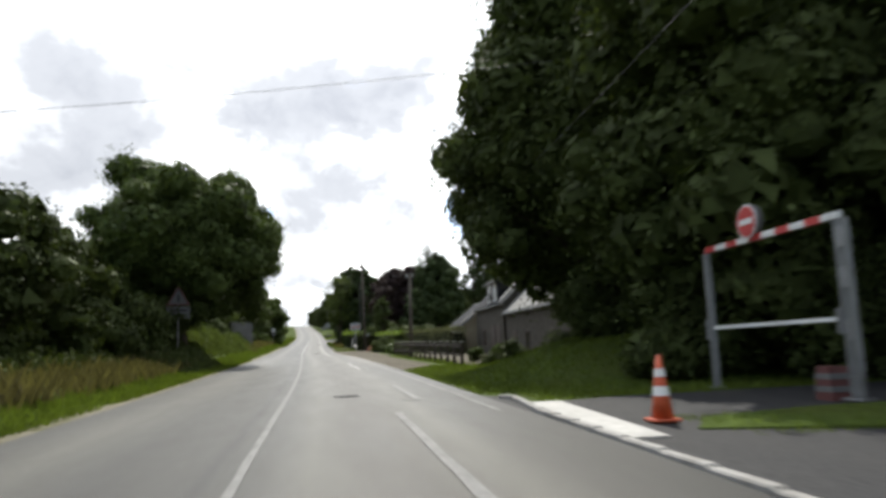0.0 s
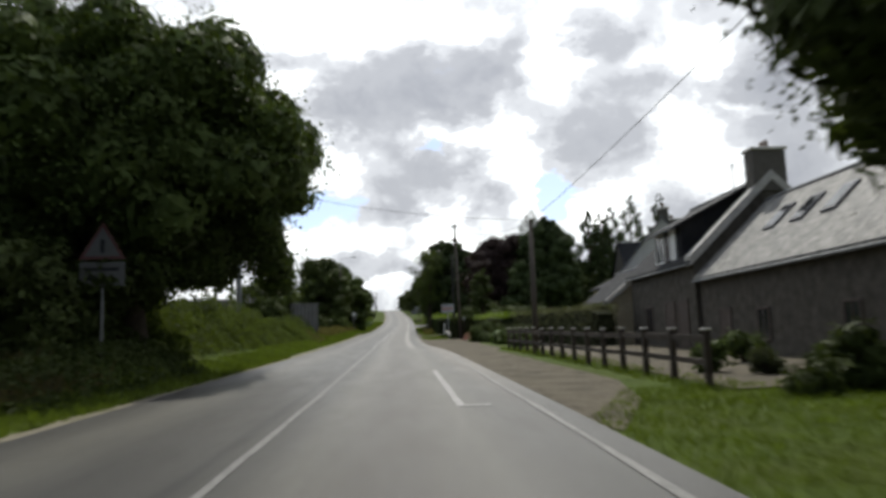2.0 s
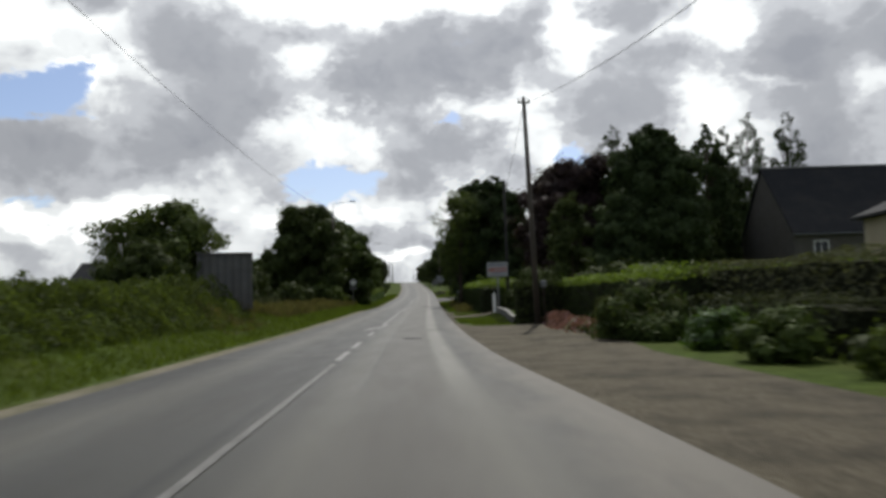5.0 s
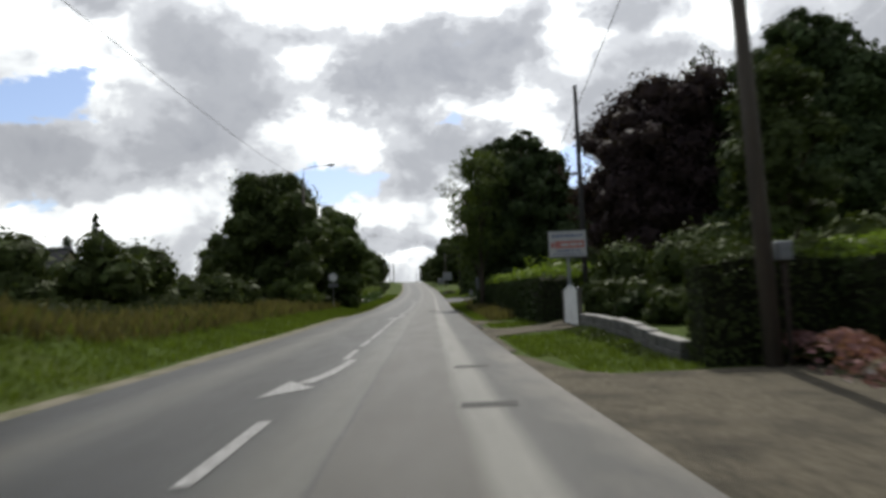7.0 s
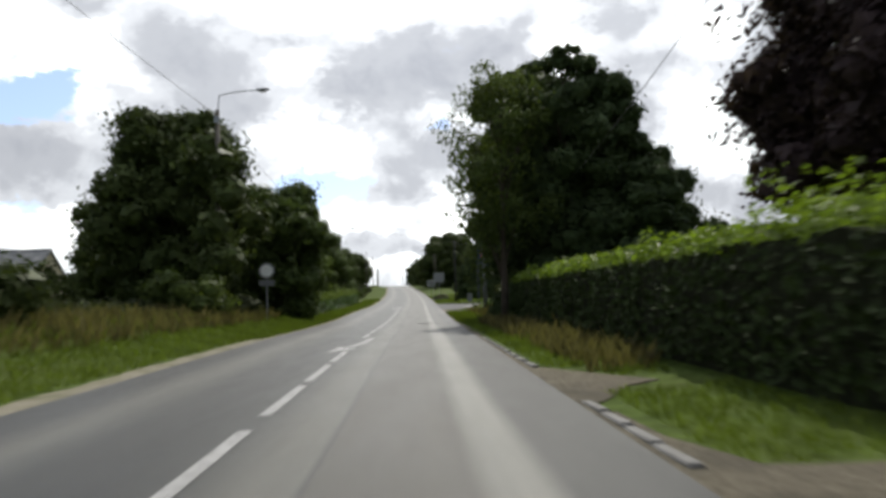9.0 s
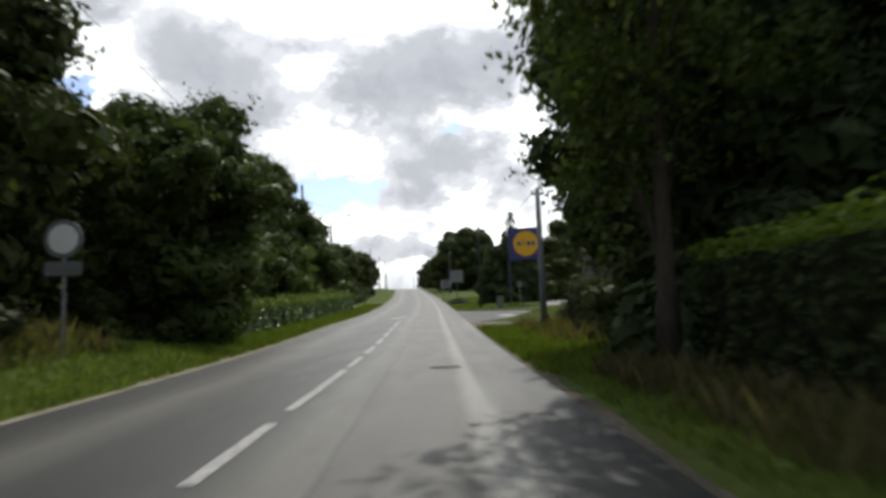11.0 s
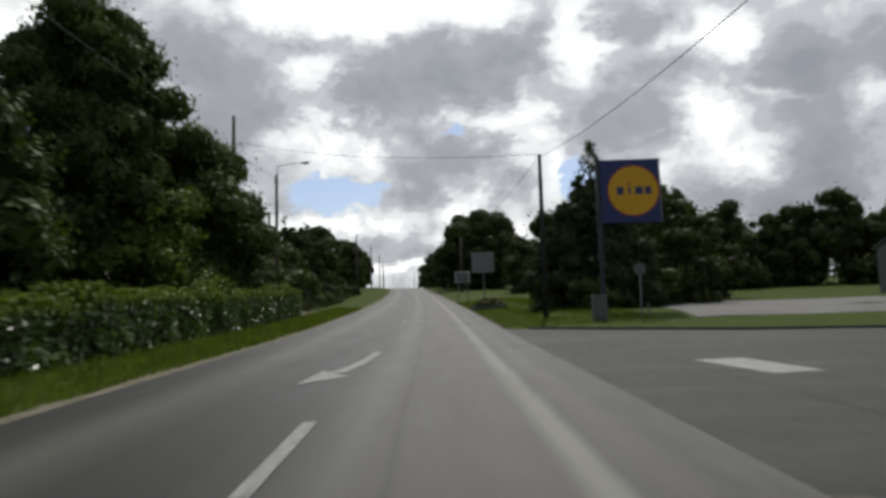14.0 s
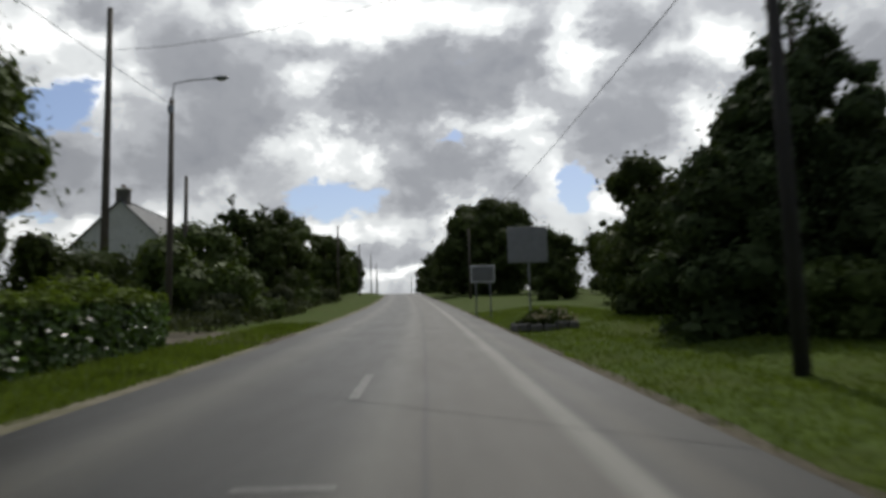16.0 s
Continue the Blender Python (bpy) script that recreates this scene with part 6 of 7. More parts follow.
chain = [Vector((9.5, 2, 8.5)), P58 + Vector((0, 0, -0.05)), P92 + Vector((0, 0, -0.3)), P123, P156, P190 + Vector((0, 0, -0.1)), P240]
for a, b in zip(chain, chain[1:]):
    cable(a, b, 0.7, 1)
cable(P58, L68, 0.5, 1)
cable(Vector((-12, 0, 9)), Vector((-11, 40, 7.5)), 0.6, 1)
cable(Vector((-11, 40, 7.5)), L68, 0.4, 1)
cable(L68, L137, 1.0, 1)
cable(L137, L211, 1.2, 1)
cable(P156, Vector((9.3, 152, 9.2)), 0.2, 1)
cable(P190, Vector((-13.6, 213.5, 19.0)), 0.6, 1)
cable(Vector((-20, 30, 9.0)), Vector((12, 24, 10.5)), 0.4, 1)


def fence():
    root = thing("rail_fence", pose(8.6, 36.8, land(8.6, 36.8)), "low brown wooden post-and-rail fence beside the lay-by", "fence")
    o = root.location
    n = 15
    pts = [(8.6 - 0.55 * k / (n - 1), 36.8 + 25.2 * k / (n - 1)) for k in range(n)]
    for k, (x, y) in enumerate(pts):
        z = land(x, y) - o.z
        m = Mesh().box((x - o.x - 0.07, y - o.y - 0.07, z - 0.15), (x - o.x + 0.07, y - o.y + 0.07, z + 1.12), 0.02)
        post = solid("post", m, FENCE_WOOD, root)
        solid("post_cap", Mesh().box((x - o.x - 0.085, y - o.y - 0.085, z + 1.123), (x - o.x + 0.085, y - o.y + 0.085, z + 1.16), 0.012), LINTEL, post, "pale weathered cap")
    for (xa, ya), (xb, yb) in zip(pts, pts[1:]):
        za, zb = land(xa, ya) - o.z, land(xb, yb) - o.z
        for h, t in ((0.95, 0.07), (0.48, 0.06)):
            a, b = Vector((xa - o.x, ya - o.y + 0.07, za + h)), Vector((xb - o.x, yb - o.y - 0.07, zb + h))
            v = [p + Vector((sx * 0.03, 0, sz * t)) for p in (a, b) for sx, sz in ((-1, -1), (1, -1), (1, 1), (-1, 1))]
            solid("rail", Mesh().add(v, [(0, 1, 5, 4), (1, 2, 6, 5), (2, 3, 7, 6), (3, 0, 4, 7), (3, 2, 1, 0), (4, 5, 6, 7)]), FENCE_WOOD, root)


fence()


def height_barrier(xa, ya, xb, yb):
    """Two steel posts, a striped height bar with a sign, and a lower boom."""
    za = land(xa, ya)
    root = thing("height_barrier", pose(xa, ya, za), "grey steel height-limit frame with a red and white bar", "barrier")
    dx, dy = xb - xa, yb - ya
    L = math.hypot(dx, dy)
    ang = math.degrees(math.atan2(dy, dx))
    turn = pose(0, 0, 0, 0, 0, ang)
    H = 3.1
    for u, w in ((0, 0.11), (L, 0.2)):
        post = Mesh()
        for s in (-1, 1):
            post.box((u + s * w * 0.5 - 0.035, -0.06, -0.1), (u + s * w * 0.5 + 0.035, 0.06, H), 0.01, turn)
        for z in (0.05, 1.0, 1.9, H - 0.5):
            post.box((u - w * 0.5 + 0.036, -0.05, z), (u + w * 0.5 - 0.036, 0.05, z + 0.35), 0.0, turn)
        p = solid("post", post, METAL_GREY, root)
        solid("hinge_box", Mesh().box((u - w - 0.05, -0.09, 1.1), (u - w + 0.04, 0.09, 1.55), 0.01, turn), METAL_GREY, p)
        solid("foot_plate", Mesh().box((u - w - 0.05, -0.16, -0.02), (u + w + 0.05, 0.16, 0.025), 0.005, turn), METAL_GREY, p)
    n = 10
    bar = solid("height_bar", Mesh().box((0, -0.05, H + 0.003), (L, 0.05, H + 0.13), 0.01, turn), WHITE_PAINT, root, "white bar with red stripes")
    for k in range(0, n, 2):
        solid("stripe", Mesh().box((L * k / n + 0.03, -0.056, H), (L * (k + 1) / n, 0.056, H + 0.136), 0.0, turn), RED_PAINT, bar)
    solid("boom", Mesh().box((0.12, -0.035, 1.32), (L - 0.2, 0.035, 1.4), 0.01, turn), WHITE_PAINT, root)
    c = turn @ Vector((L * 0.42, -0.1, H + 0.42))
    look_at = pose(c.x, c.y, c.z, 0, 0, ang)
    disc = Mesh().tube([look_at @ Vector((0, 0.0, 0)), look_at @ Vector((0, -0.025, 0))], 0.33, 28)
    d = solid("no_entry_disc", disc, RED_PAINT, root, "red round no-entry sign")
    solid("white_rim", Mesh().tube([look_at @ Vector((0, 0.004, 0)), look_at @ Vector((0, -0.018, 0))], 0.36, 28), WHITE_PAINT, d)
    solid("white_bar", Mesh().box((-0.24, -0.034, -0.06), (0.24, -0.026, 0.06), 0.0, look_at), WHITE_PAINT, d)
    d2 = look_at @ pose(0, 0.12, 0, 0, 0, 0)
    solid("second_disc", Mesh().tube([d2 @ Vector((0, 0, 0)), d2 @ Vector((0, 0.025, 0))], 0.35, 28), SIGN_BACK, root)


height_barrier(10.7, 17.4, 10.6, 12.8)


def traffic_cone(x, y, s=1.0):
    root = thing("traffic_cone", pose(x, y, max(land(x, y), rise(y)) + 0.03), "orange traffic cone with white bands on the entrance", "traffic cone")
    solid("base", Mesh().box((-0.21 * s, -0.21 * s, 0), (0.21 * s, 0.21 * s, 0.05 * s), 0.015), ORANGE, root)
    b = solid("body", Mesh().tube([(0, 0, 0.05 * s), (0, 0, 0.4 * s), (0, 0, 0.98 * s)], [0.17 * s, 0.115 * s, 0.03 * s], 20), ORANGE, root, smooth=True)
    for z0, z1 in ((0.38, 0.52), (0.66, 0.78)):
        r = lambda z: (0.17 - 0.14 * (z - 0.05) / 0.93) * s + 0.004
        solid("band", Mesh().tube([(0, 0, z0 * s), (0, 0, z1 * s)], [r(z0), r(z1)], 20, False), WHITE_PAINT, b)


traffic_cone(6.45, 11.6, 0.95)


def road_block(x, y):
    root = thing("roadwork_block", pose(x, y, land(x, y) + 0.02), "red and white plastic roadwork block, shade put into its colours", "barrier block")
    solid("body", Mesh().prism([(-0.24, 0), (0.24, 0), (0.2, 0.28), (0.15, 0.6), (-0.15, 0.6), (-0.2, 0.28)], "x", -0.2, 0.2), SHADED_RED, root)
    # white bands drawn grey: their shade is in the colour
    for z in (0.16, 0.38):
        solid("band", Mesh().prism([(-0.245 + z * 0.1, z), (0.245 - z * 0.1, z), (0.235 - z * 0.12, z + 0.1), (-0.235 + z * 0.12, z + 0.1)], "x", -0.205, 0.205), SIGN_BACK, root)


road_block(10.6, 13.4)
road_block(11.0, 12.0)


def triangle_sign(x, y, top):
    z = land(x, y)
    root = thing("warning_sign", pose(x, y, z, 0, 0, 5), "triangular road sign with a panel below, shade painted into its colours", "road sign")
    h = top - z
    solid("post", Mesh().tube([(0, 0, -0.3), (0, 0, h - 0.1)], 0.04, 10), METAL_GREY, root)
    s = 0.62
    tri = lambda k: [(-s * k, h - 1.0 - 0.05 + (1 - k) * 0.34), (s * k, h - 1.0 - 0.05 + (1 - k) * 0.34), (0, h - (1 - k) * 0.66)]
    # plate, field and panel have the shade painted into their colours
    pl = solid("plate", Mesh().prism(tri(1.0), "y", -0.075, -0.045), SHADED_RED, root)
    solid("field", Mesh().prism(tri(0.76), "y", -0.082, -0.0755), SHADED_SIGN, pl)
    solid("symbol", Mesh().box((-0.06, -0.088, h - 0.88), (0.06, -0.0825, h - 0.5)), TAR, pl)
    low = solid("panel", Mesh().box((-0.6, -0.075, h - 1.8), (0.6, -0.045, h - 1.13), 0.01), SHADED_SIGN, root)
    for k in range(2):
        solid("text_bar", Mesh().box((-0.45, -0.082, h - 1.38 - 0.25 * k), (0.45 - 0.15 * k, -0.0755, h - 1.28 - 0.25 * k)), TAR, low)


triangle_sign(-5.7, 42.8, 4.5)


def round_sign(x, y, top):
    z = land(x, y)
    root = thing("speed_sign", pose(x, y, z), "round road sign with a small panel below", "road sign")
    h = top - z
    solid("post", Mesh().tube([(0, 0, -0.3), (0, 0, h - 0.1)], 0.035, 10), METAL_GREY, root)
    d = solid("disc", Mesh().tube([(0, -0.04, h - 0.42), (0, -0.065, h - 0.42)], 0.42, 28), SIGN_BACK, root)
    solid("ring", Mesh().tube([(0, -0.0655, h - 0.42), (0, -0.07, h - 0.42)], 0.32, 28), WHITE_PAINT, d)
    solid("panel", Mesh().box((-0.4, -0.065, h - 1.22), (0.4, -0.04, h - 0.92), 0.01), SIGN_BACK, root)


round_sign(-6.15, 139.5, 5.75)


def billboard(x0, x1, y, z0, z1):
    g = land((x0 + x1) / 2, y)
    cx = (x0 + x1) / 2
    root = thing("billboard", pose(cx, y, g, 0, 0, -4), "white advertising board with blue and red bands on a post", "billboard")
    w, a, b = (x1 - x0), z0 - g, z1 - g
    solid("post", Mesh().box((-0.06, -0.03, -0.3), (0.06, 0.05, a), 0.01), METAL_GREY, root)
    board = solid("board", Mesh().box((-w / 2, -0.05, a + 0.002), (w / 2, 0.03, b), 0.01), SIGN_WHITE, root)
    fr = Mesh()
    for p, q in (((-w / 2 - 0.03, a - 0.03), (w / 2 + 0.03, a)), ((-w / 2 - 0.03, b), (w / 2 + 0.03, b + 0.03)), ((-w / 2 - 0.03, a), (-w / 2, b)), ((w / 2, a), (w / 2 + 0.03, b))):
        fr.box((p[0], -0.06, p[1]), (q[0], 0.04, q[1]))
    solid("frame", fr, SIGN_BACK, board)
    hh = b - a

    def mark(nm, u0, u1, v0, v1, mat, up=0):
        solid(nm, Mesh().box((w * u0, -0.056 - 0.005 * up, a + hh * v0), (w * u1, -0.0505 - 0.005 * up, a + hh * v1)), mat, board)

    r = random.Random(3)
    for v0, v1, u, end, mat in ((0.76, 0.88, -0.42, 0.42, INK), (0.20, 0.27, -0.30, 0.34, INK), (0.07, 0.12, -0.42, 0.42, INK)):
        while u < end:
            k = r.uniform(0.05, 0.16)
            mark("text_bar", u, min(end, u + k), v0, v1, mat)
            u += k + 0.025
    mark("red_band", -0.34, 0.45, 0.33, 0.62, ROSE)
    mark("red_wedge", -0.45, -0.36, 0.36, 0.56, ROSE)
    for u0, u1 in ((-0.18, 0.02), (0.06, 0.24), (0.28, 0.40)):
        mark("white_bar", u0, u1, 0.42, 0.52, SIGN_WHITE, 1)


billboard(6.45, 7.85, 107.0, 3.96, 4.93)


def garden_gate():
    x, y = 6.62, 102.75
    root = thing("garden_gate", pose(x, y, land(x, y), 0, 0, 90), "white boarded two-leaf garden gate with an arched top", "gate")
    for k in range(2):
        u0, w = 0.06 + 1.25 * k, 1.21
        fr = Mesh()
        fr.box((u0, -0.03, 0.04), (u0 + 0.07, 0.03, 1.28), 0.01).box((u0 + w - 0.07, -0.03, 0.04), (u0 + w, 0.03, 1.28), 0.01)
        fr.box((u0 + 0.072, -0.025, 0.06), (u0 + w - 0.072, 0.025, 0.16), 0.01).box((u0 + 0.072, -0.025, 0.86), (u0 + w - 0.072, 0.02, 0.96), 0.01)
        leaf = solid("gate_leaf", fr, WHITE_PAINT, root)
        n = 11
        for i in range(n):
            a = u0 + 0.08 + (w - 0.16) * i / n
            s = (i + 0.5) / n
            top = 1.12 + 0.27 * math.sin(math.pi * (s / 2 if k == 0 else (1 - s) / 2))
            solid("slat", Mesh().box((a + 0.002, 0.026, 0.1), (a + (w - 0.16) / n - 0.004, 0.036, top), 0.003), WHITE_PAINT, leaf)
    for u in (-0.06, 2.58):
        p = solid("post", Mesh().box((u - 0.07, -0.07, -0.1), (u + 0.07, 0.07, 1.2), 0.015), RENDER_DARK, root)
        solid("post_cap", Mesh().box((u - 0.09, -0.09, 1.203), (u + 0.09, 0.09, 1.25), 0.015), RENDER_DARK, p)


garden_gate()


def low_wall(outline, h, label):
    root = thing("low_wall", Matrix(), label, "wall", kind="structure")
    r = random.Random(5)
    for (xa, ya), (xb, yb) in zip(outline, outline[1:]):
        L = math.hypot(xb - xa, yb - ya)
        ang = math.atan2(yb - ya, xb - xa)
        fall = math.atan2(land(xb, yb) - land(xa, ya), L)
        for c in range(2):
            u = -0.25 * c
            while u < L:
                w = r.uniform(0.42, 0.6)
                a, b = max(0, u), min(L, u + w)
                u += w
                if b - a < 0.08:
                    continue
                mx, my = xa + math.cos(ang) * (a + b) / 2, ya + math.sin(ang) * (a + b) / 2
                m = Matrix.Translation((mx, my, land(mx, my) + h * c / 2)) @ Matrix.Rotation(ang, 4, "Z") @ Matrix.Rotation(-fall, 4, "Y")
                t = 0.12 + r.uniform(-0.01, 0.012)
                solid("stone", Mesh().box((-(b - a) / 2 + 0.006, -t, -0.1 if c == 0 else 0.004), ((b - a) / 2 - 0.006, t, h / 2), 0.02, m), BLOCK, root)
        n = max(1, round(L / 1.0))
        for k in range(n):
            mx, my = xa + (xb - xa) * (k + 0.5) / n, ya + (yb - ya) * (k + 0.5) / n
            m = Matrix.Translation((mx, my, land(mx, my) + h)) @ Matrix.Rotation(ang, 4, "Z") @ Matrix.Rotation(-fall, 4, "Y")
            solid("coping", Mesh().box((-L / n / 2 + 0.005, -0.135, 0.004), (L / n / 2 - 0.005, 0.135, 0.04), 0.015, m), KERB, root)


low_wall([(6.6, 93.1), (6.62, 98.0), (6.68, 102.55)], 0.38, "low grey stone garden wall with a pale coping")


def flower_bed():
    rng = np.random.default_rng(7)
    root = thing("flower_bed", pose(8.15, 80, land(8.15, 80)), "long bed of pink-red flowers under the hedge", "flower bed")
    o = root.location
    n = 6500
    t = rng.uniform(0, 1, n)
    x, y = 8.15 + 0.2 * np.sin(t * 9) + rng.normal(0, 0.26, n), 80 + 13.2 * t
    z = np.array([land(a, b) for a, b in zip(x, y)]) + np.clip(0.6 - 1.6 * (x - 8.15) ** 2, 0.05, 1) * np.array([0.85 + 0.5 * noise.noise(Vector((b * 0.8, 1.0, 7.0))) for b in y]) * rng.uniform(0.5, 1.05, n) ** 0.5
    p = np.stack([x - o.x, y - o.y, z - o.z], 1)
    pale = noise_pick = np.array([noise.noise(Vector((b * 0.9, 3.0, 1.0))) for b in y]) > 0.22
    for nm, sel, mt in (("red_bloom_mass", ~pale, FLOWERS), ("pale_bloom_mass", pale, FLOWERS_PALE)):
        ob = new(nm, leaf_mesh(nm, p[sel], rng.uniform(0.07, 0.14, sel.sum()), mt, rng, 0.9))
        ob.parent = root
        ob["kind"] = "stuff"
    g = new("leaves", leaf_mesh("leaves", p[::3] - np.array([0, 0, 0.12]), rng.uniform(0.1, 0.2, len(p[::3])), LEAF_DARK, rng))
    g.parent = root
    g["kind"] = "stuff"


flower_bed()


def shop_sign(x0, x1, y, z0, z1):
    g = land(x0, y)
    root = thing("shop_sign", pose(x0, y, g, 0, 0, -3), "square blue shop sign with a yellow disc on a steel post", "shop sign")
    w, a, b = x1 - x0, z0 - g, z1 - g
    solid("post", Mesh().box((0.02, -0.1, -0.3), (0.22, 0.1, b + 0.08), 0.015), NIGHT_METAL, root)
    box = solid("panel", Mesh().box((0.225, -0.14, a), (w, 0.14, b), 0.02), BLUE_PAINT, root)
    cx, cz, r = (0.225 + w) / 2 + 0.14, (a + b) / 2, (b - a) * 0.395
    solid("red_ring", Mesh().tube([(cx, -0.1405, cz), (cx, -0.146, cz)], r * 1.02, 40), RED_PAINT, box)
    disc = solid("yellow_disc", Mesh().tube([(cx, -0.1465, cz), (cx, -0.153, cz)], r * 0.975, 40), YELLOW_PAINT, box, "plain yellow disc")
    for u, bw, hh in ((-0.52, 0.26, 0.3), (-0.16, 0.1, 0.24), (0.22, 0.3, 0.3), (0.58, 0.24, 0.3)):
        solid("blue_mark", Mesh().box((cx + r * (u - bw / 2), -0.159, cz - r * hh / 2), (cx + r * (u + bw / 2), -0.1535, cz + r * hh / 2)), BLUE_PAINT, disc)
    solid("red_mark", Mesh().box((cx - r * 0.2, -0.159, cz + r * 0.2), (cx - r * 0.1, -0.1535, cz + r * 0.32)), RED_PAINT, disc)
    solid("edge_strip", Mesh().box((w + 0.003, -0.15, a - 0.02), (w + 0.06, 0.15, b + 0.02), 0.01), METAL_GREY, box)


shop_sign(9.15, 12.12, 191.9, 8.95, 11.98)


def board_sign(x0, x1, y, z0, z1, label, mat, legs, name="road_sign"):
    g = land((x0 + x1) / 2, y)
    cx, w = (x0 + x1) / 2, x1 - x0
    root = thing(name, pose(cx, y, g), label, "road sign")
    pl = solid("plate", Mesh().box((-w / 2, -0.05, z0 - g), (w / 2, -0.02, z1 - g), 0.012), mat, root)
    solid("border", Mesh().box((-w / 2 + 0.05, -0.056, z0 - g + 0.05), (w / 2 - 0.05, -0.0505, z1 - g - 0.05)), SIGN_BACK if mat is WHITE_PAINT else mat, pl)
    for s in legs:
        solid("post", Mesh().tube([(s * w, 0.02, -0.3), (s * w, 0.02, z1 - g - 0.05)], 0.04, 10), METAL_GREY, root)


board_sign(4.05, 5.6, 208, 7.9, 9.3, "large grey road sign on a post above the flower bed", SIGN_PALE, (0.02,))
board_sign(3.2, 4.45, 218.3, 7.85, 8.75, "small pale road sign on posts in the grass", WHITE_PAINT, (-0.3, 0.3))


def stone_planter():
    root = thing("roadside_planter", pose(4.9, 205, land(4.9, 205)), "low round roadside bed of shrubs and pale flowers edged with stones", "planter")
    rng = np.random.default_rng(9)
    for k in range(16):
        a = 2 * math.pi * k / 16
        m = pose(math.cos(a) * 1.05, math.sin(a) * 1.05, 0, 0, 0, math.degrees(a))
        h = rng.uniform(0.16, 0.26)
        solid("edging_stone", Mesh().box((-0.12, -0.19, -0.1), (0.12, 0.19, h), 0.05, m), BLOCK, root)
    a, q = rng.uniform(0, 2 * math.pi, 3200), rng.random(3200) ** 0.5
    lumps = np.array([0.5 + 0.5 * noise.noise(Vector((math.cos(u) * v * 1.6, math.sin(u) * v * 1.6, 5.0))) for u, v in zip(a, q)])
    p = np.stack([np.cos(a) * q, np.sin(a) * q, 0.1 + (1.1 - 0.6 * q) * lumps * rng.random(3200) ** 0.5], 1)
    ob = new("shrubbery", leaf_mesh("shrubbery", p, rng.uniform(0.09, 0.18, len(p)), LEAF_DARK, rng))
    ob.parent = root
    ob["kind"] = "stuff"
    pick = p[rng.random(len(p)) < 0.1] + np.array([0.15, -0.1, 0.08])
    ob = new("blooms", leaf_mesh("blooms", pick, rng.uniform(0.07, 0.12, len(pick)), FLOWERS_PALE, rng, 0.9))
    ob.parent = root
    ob["kind"] = "stuff"


stone_planter()


def cabinet(x, y, w, h):
    root = thing("utility_cabinet", pose(x, y, land(x, y)), "small grey utility cabinet in the grass", "cabinet")
    b = solid("body", Mesh().box((-w / 2, -0.2, -0.05), (w / 2, 0.2, h), 0.02), SIGN_BACK, root)
    solid("door", Mesh().box((-w / 2 + 0.05, -0.222, 0.1), (w / 2 - 0.05, -0.2005, h - 0.08), 0.006), SIGN_BACK, b)
    solid("roof", Mesh().box((-w / 2 - 0.03, -0.24, h + 0.002), (w / 2 + 0.03, 0.24, h + 0.06), 0.015), SIGN_BACK, b)


cabinet(7.7, 186.0, 0.52, 0.9)


def marker_post(x, y, h, disc):
    root = thing("sign_post", pose(x, y, max(land(x, y), rise(y))), "thin grey post at the mouth of the side road", "post")
    solid("post", Mesh().tube([(0, 0, -0.3), (0, 0, h)], 0.035, 10), METAL_GREY, root)
    if disc:
        solid("disc", Mesh().tube([(0, -0.036, h - 0.2), (0, -0.056, h - 0.2)], 0.24, 24), SIGN_BACK, root)


marker_post(9.5, 186.6, 2.1, True)
marker_post(9.9, 187.0, 0.55, False)


def meter(x, y):
    root = thing("meter_box", pose(x, y, land(x, y)), "pale grey letter box on a post by the hedge", "letter box")
    solid("post", Mesh().box((-0.04, -0.04, -0.2), (0.04, 0.04, 1.75), 0.008), FENCE_WOOD, root)
    b = solid("box", Mesh().box((-0.13, -0.1, 1.753), (0.13, 0.1, 2.08), 0.02), METAL_GREY, root)
    solid("flap", Mesh().box((-0.1, -0.11, 1.93), (0.1, -0.1005, 1.99), 0.003), METAL_GREY, b)


meter(7.85, 91.65)

# ---- grass and undergrowth ----
grass_field("grass_left", [(-5.4, -3.75, 6, 60)], 300, 0.15, 0.011, GRASS, "short green verge grass", 301, patchy=0.5)
grass_field("grass_left", [(-6.2, -4.2, 60, 128), (-6.2, -3.8, 128, 145), (-6.1, -3.8, 145, 215)], 190, 0.15, 0.013, GRASS, "short green verge grass", 302, patchy=0.5)
grass_field("dry_grass_left", [(-8.5, -5.0, 8, 40)], 120, 0.4, 0.011, GRASS_DRY, "tall reddish dry grass on the verge", 303, 0.4)
grass_field("dry_grass_left", [(-8.8, -5.9, 92, 142)], 80, 0.46, 0.012, GRASS_DRY, "tall straw-coloured grass on the verge", 304, 0.35)
grass_field("tall_grass_left", [(-9.0, -6.2, 84, 142)], 60, 0.3, 0.013, GRASS, "tall green grass on the verge", 305, 0.35)
grass_field("grass_right", [(4.3, 9.0, 18.2, 37), (5.2, 9.0, 16, 18.2), (9.0, 14.5, 17, 37)], 210, 0.10, 0.011, GRASS, "mown green grass bank", 306, patchy=0.3)
grass_field("grass_right", [(6.0, 13, 9.9, 12.3)], 200, 0.1, 0.012, GRASS, "mown green grass beside the entrance", 307, patchy=0.4)
grass_field("grass_right", [(4.5, 6.5, 91.6, 95.0), (4.05, 6.5, 95.0, 102.3), (4.3, 6.1, 107.1, 111.4), (4.1, 5.9, 114.6, 137), (4.9, 5.9, 113.0, 114.6)], 260, 0.11, 0.012, GRASS, "mown green verge grass before the hedge", 308, patchy=0.3)
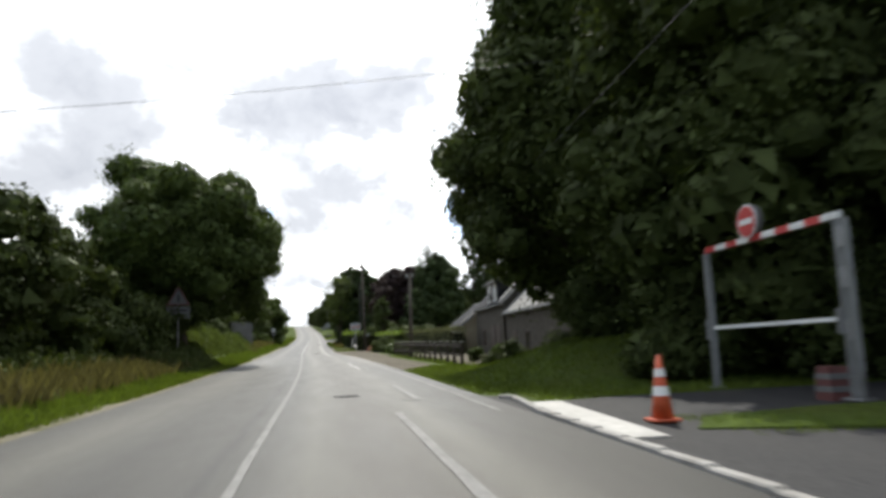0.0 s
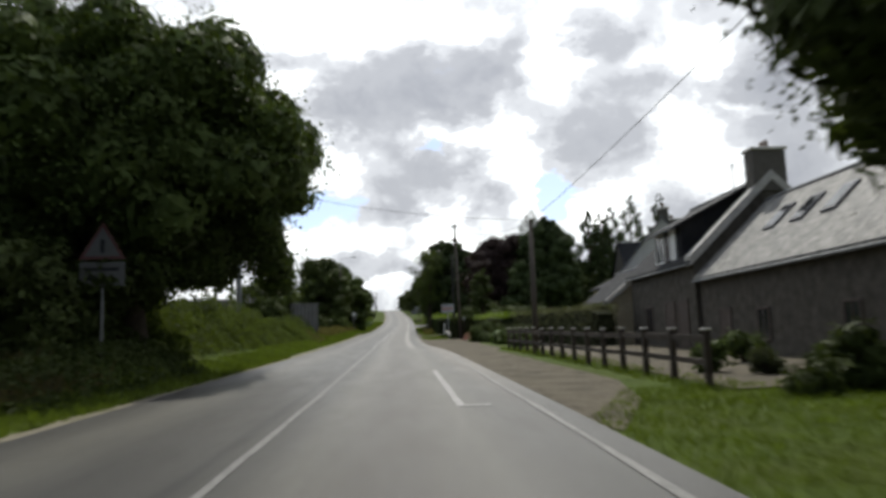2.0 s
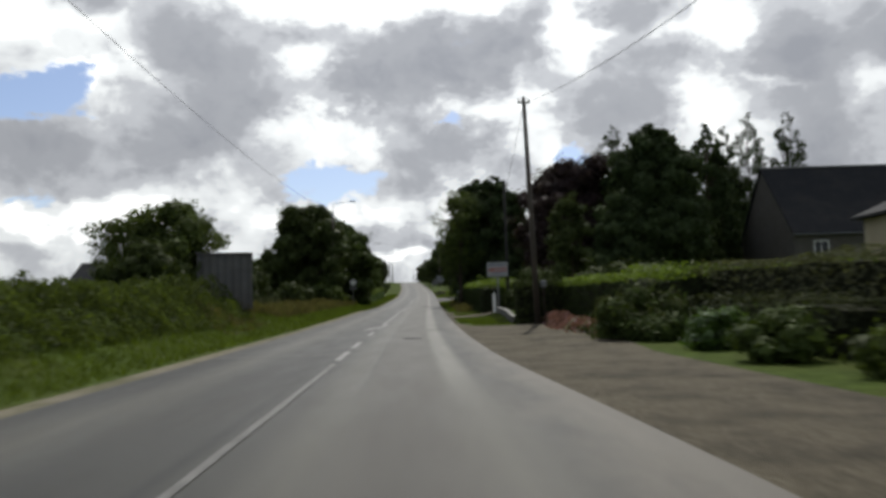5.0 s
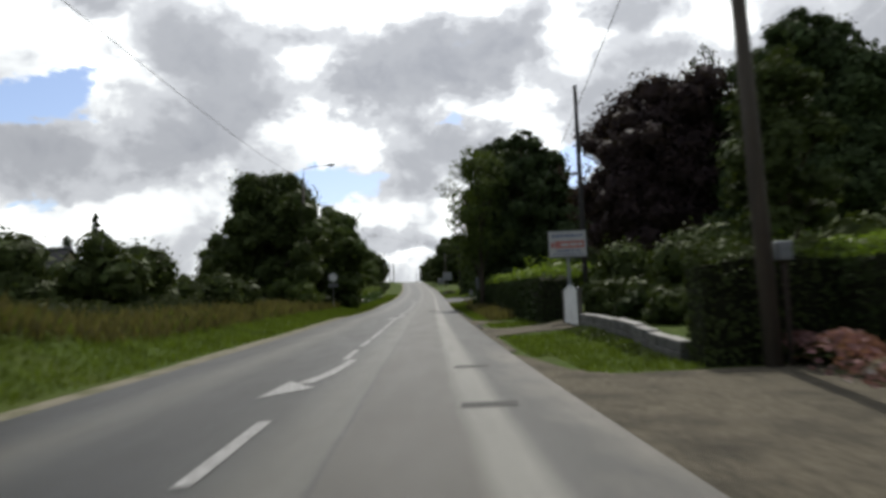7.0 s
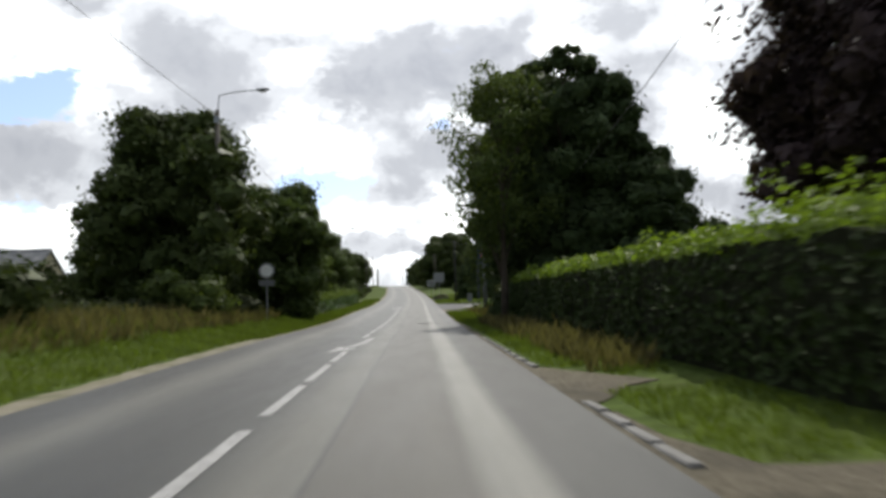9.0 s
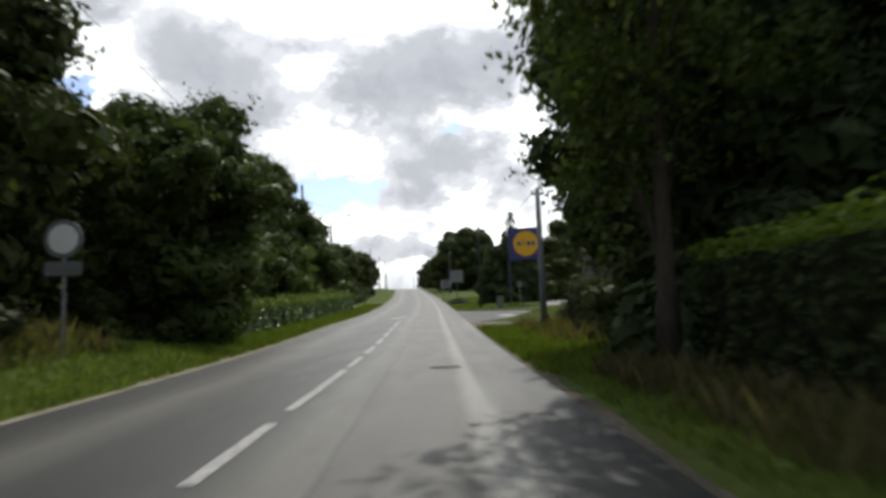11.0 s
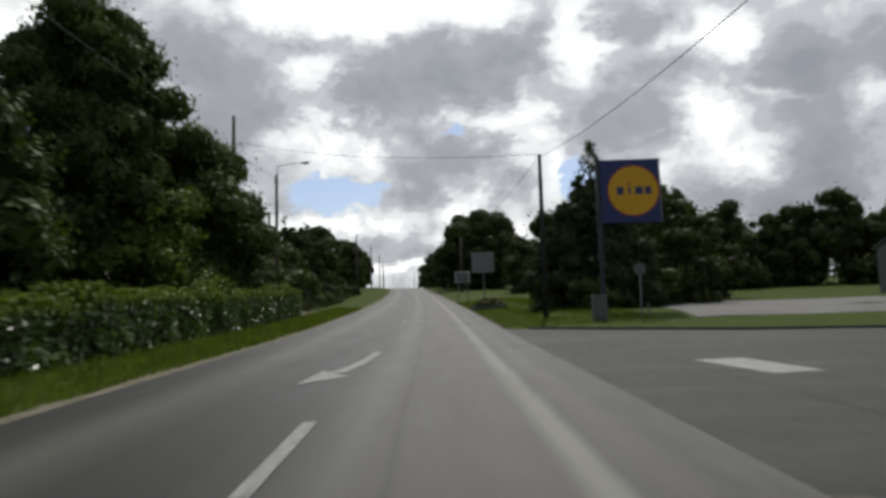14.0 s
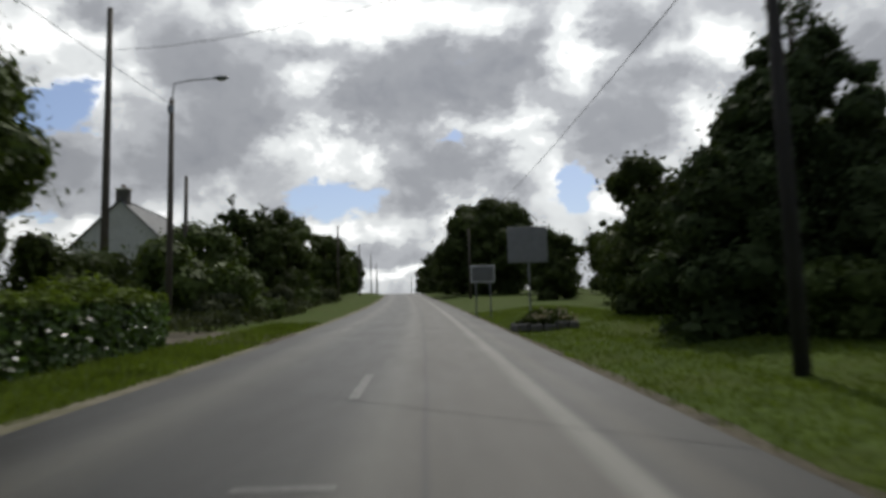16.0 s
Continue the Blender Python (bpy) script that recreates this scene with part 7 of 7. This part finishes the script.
grass_field("dry_grass_right", [(4.7, 6.0, 113.6, 137)], 150, 0.36, 0.013, GRASS_DRY, "straw-coloured tall grass before the hedge", 309, 0.4)
grass_field("grass_right", [(3.82, 7.4, 137, 156)], 230, 0.2, 0.013, GRASS, "long green verge grass", 310, patchy=0.5)
grass_field("dry_grass_right", [(5.4, 7.6, 144, 156)], 80, 0.42, 0.013, GRASS_DRY, "straw-coloured tall grass by the house", 311, 0.4)
grass_field("grass_right", [(5.2, 14, 161.6, 163.2), (6.3, 14, 163.2, 164.6), (7.4, 14, 164.6, 166.0), (8.6, 14, 166.0, 167.4)], 230, 0.08, 0.012, GRASS, "mown green grass on the mound by the side road", 312, patchy=0.2)
grass_field("grass_right", [(3.82, 10, 184.6, 225)], 150, 0.09, 0.014, GRASS, "mown green grass beyond the side road", 314, patchy=0.2)
grass_field("fence_grass", [(7.2, 8.6, 36, 63)], 170, 0.12, 0.012, GRASS, "thin grass along the fence", 313)
undergrowth("fern_bank", [(-11.0, -6.8, 46, 72)], 260, 2.0, 0.19, FERN, "tall ferns and brambles heaped on the roadside bank", 320)
undergrowth("fern_bank", [(-12.5, -5.6, 47, 90)], 210, 1.15, 0.19, FERN, "ferns and brambles on the roadside bank", 321)
undergrowth("brambles", [(-8.2, -4.5, 35, 47)], 120, 0.75, 0.17, LEAF_DARK, "dark brambles in the shade under the oak", 328)
undergrowth("brambles", [(-12, -7.0, 12, 44)], 50, 1.0, 0.26, LEAF_DARK, "dark brambles under the roadside trees", 322)
undergrowth("dry_weeds", [(-8.0, -5.0, 84, 91.2)], 60, 0.55, 0.15, GRASS_DRY, "brown-grey dry weeds at the foot of the shed", 327)
undergrowth("brambles", [(-16, -8.2, 90, 145)], 36, 0.9, 0.28, LEAF_GREY, "grey-green weeds and brambles behind the verge", 323)
undergrowth("brambles", [(-11, -7.0, 205, 260)], 26, 0.9, 0.28, LEAF_GREY, "weeds and brambles behind the verge", 324)
undergrowth("hedge_foot", [(-9.5, -7.2, 145, 203)], 40, 1.0, 0.28, LEAF_OAK, "undergrowth behind the laurel hedge", 325)
undergrowth("wall_foot_plants", [(5.95, 6.6, 93.2, 102.0)], 230, 0.42, 0.11, LEAF_DARK, "low dark plants along the foot of the wall", 326)
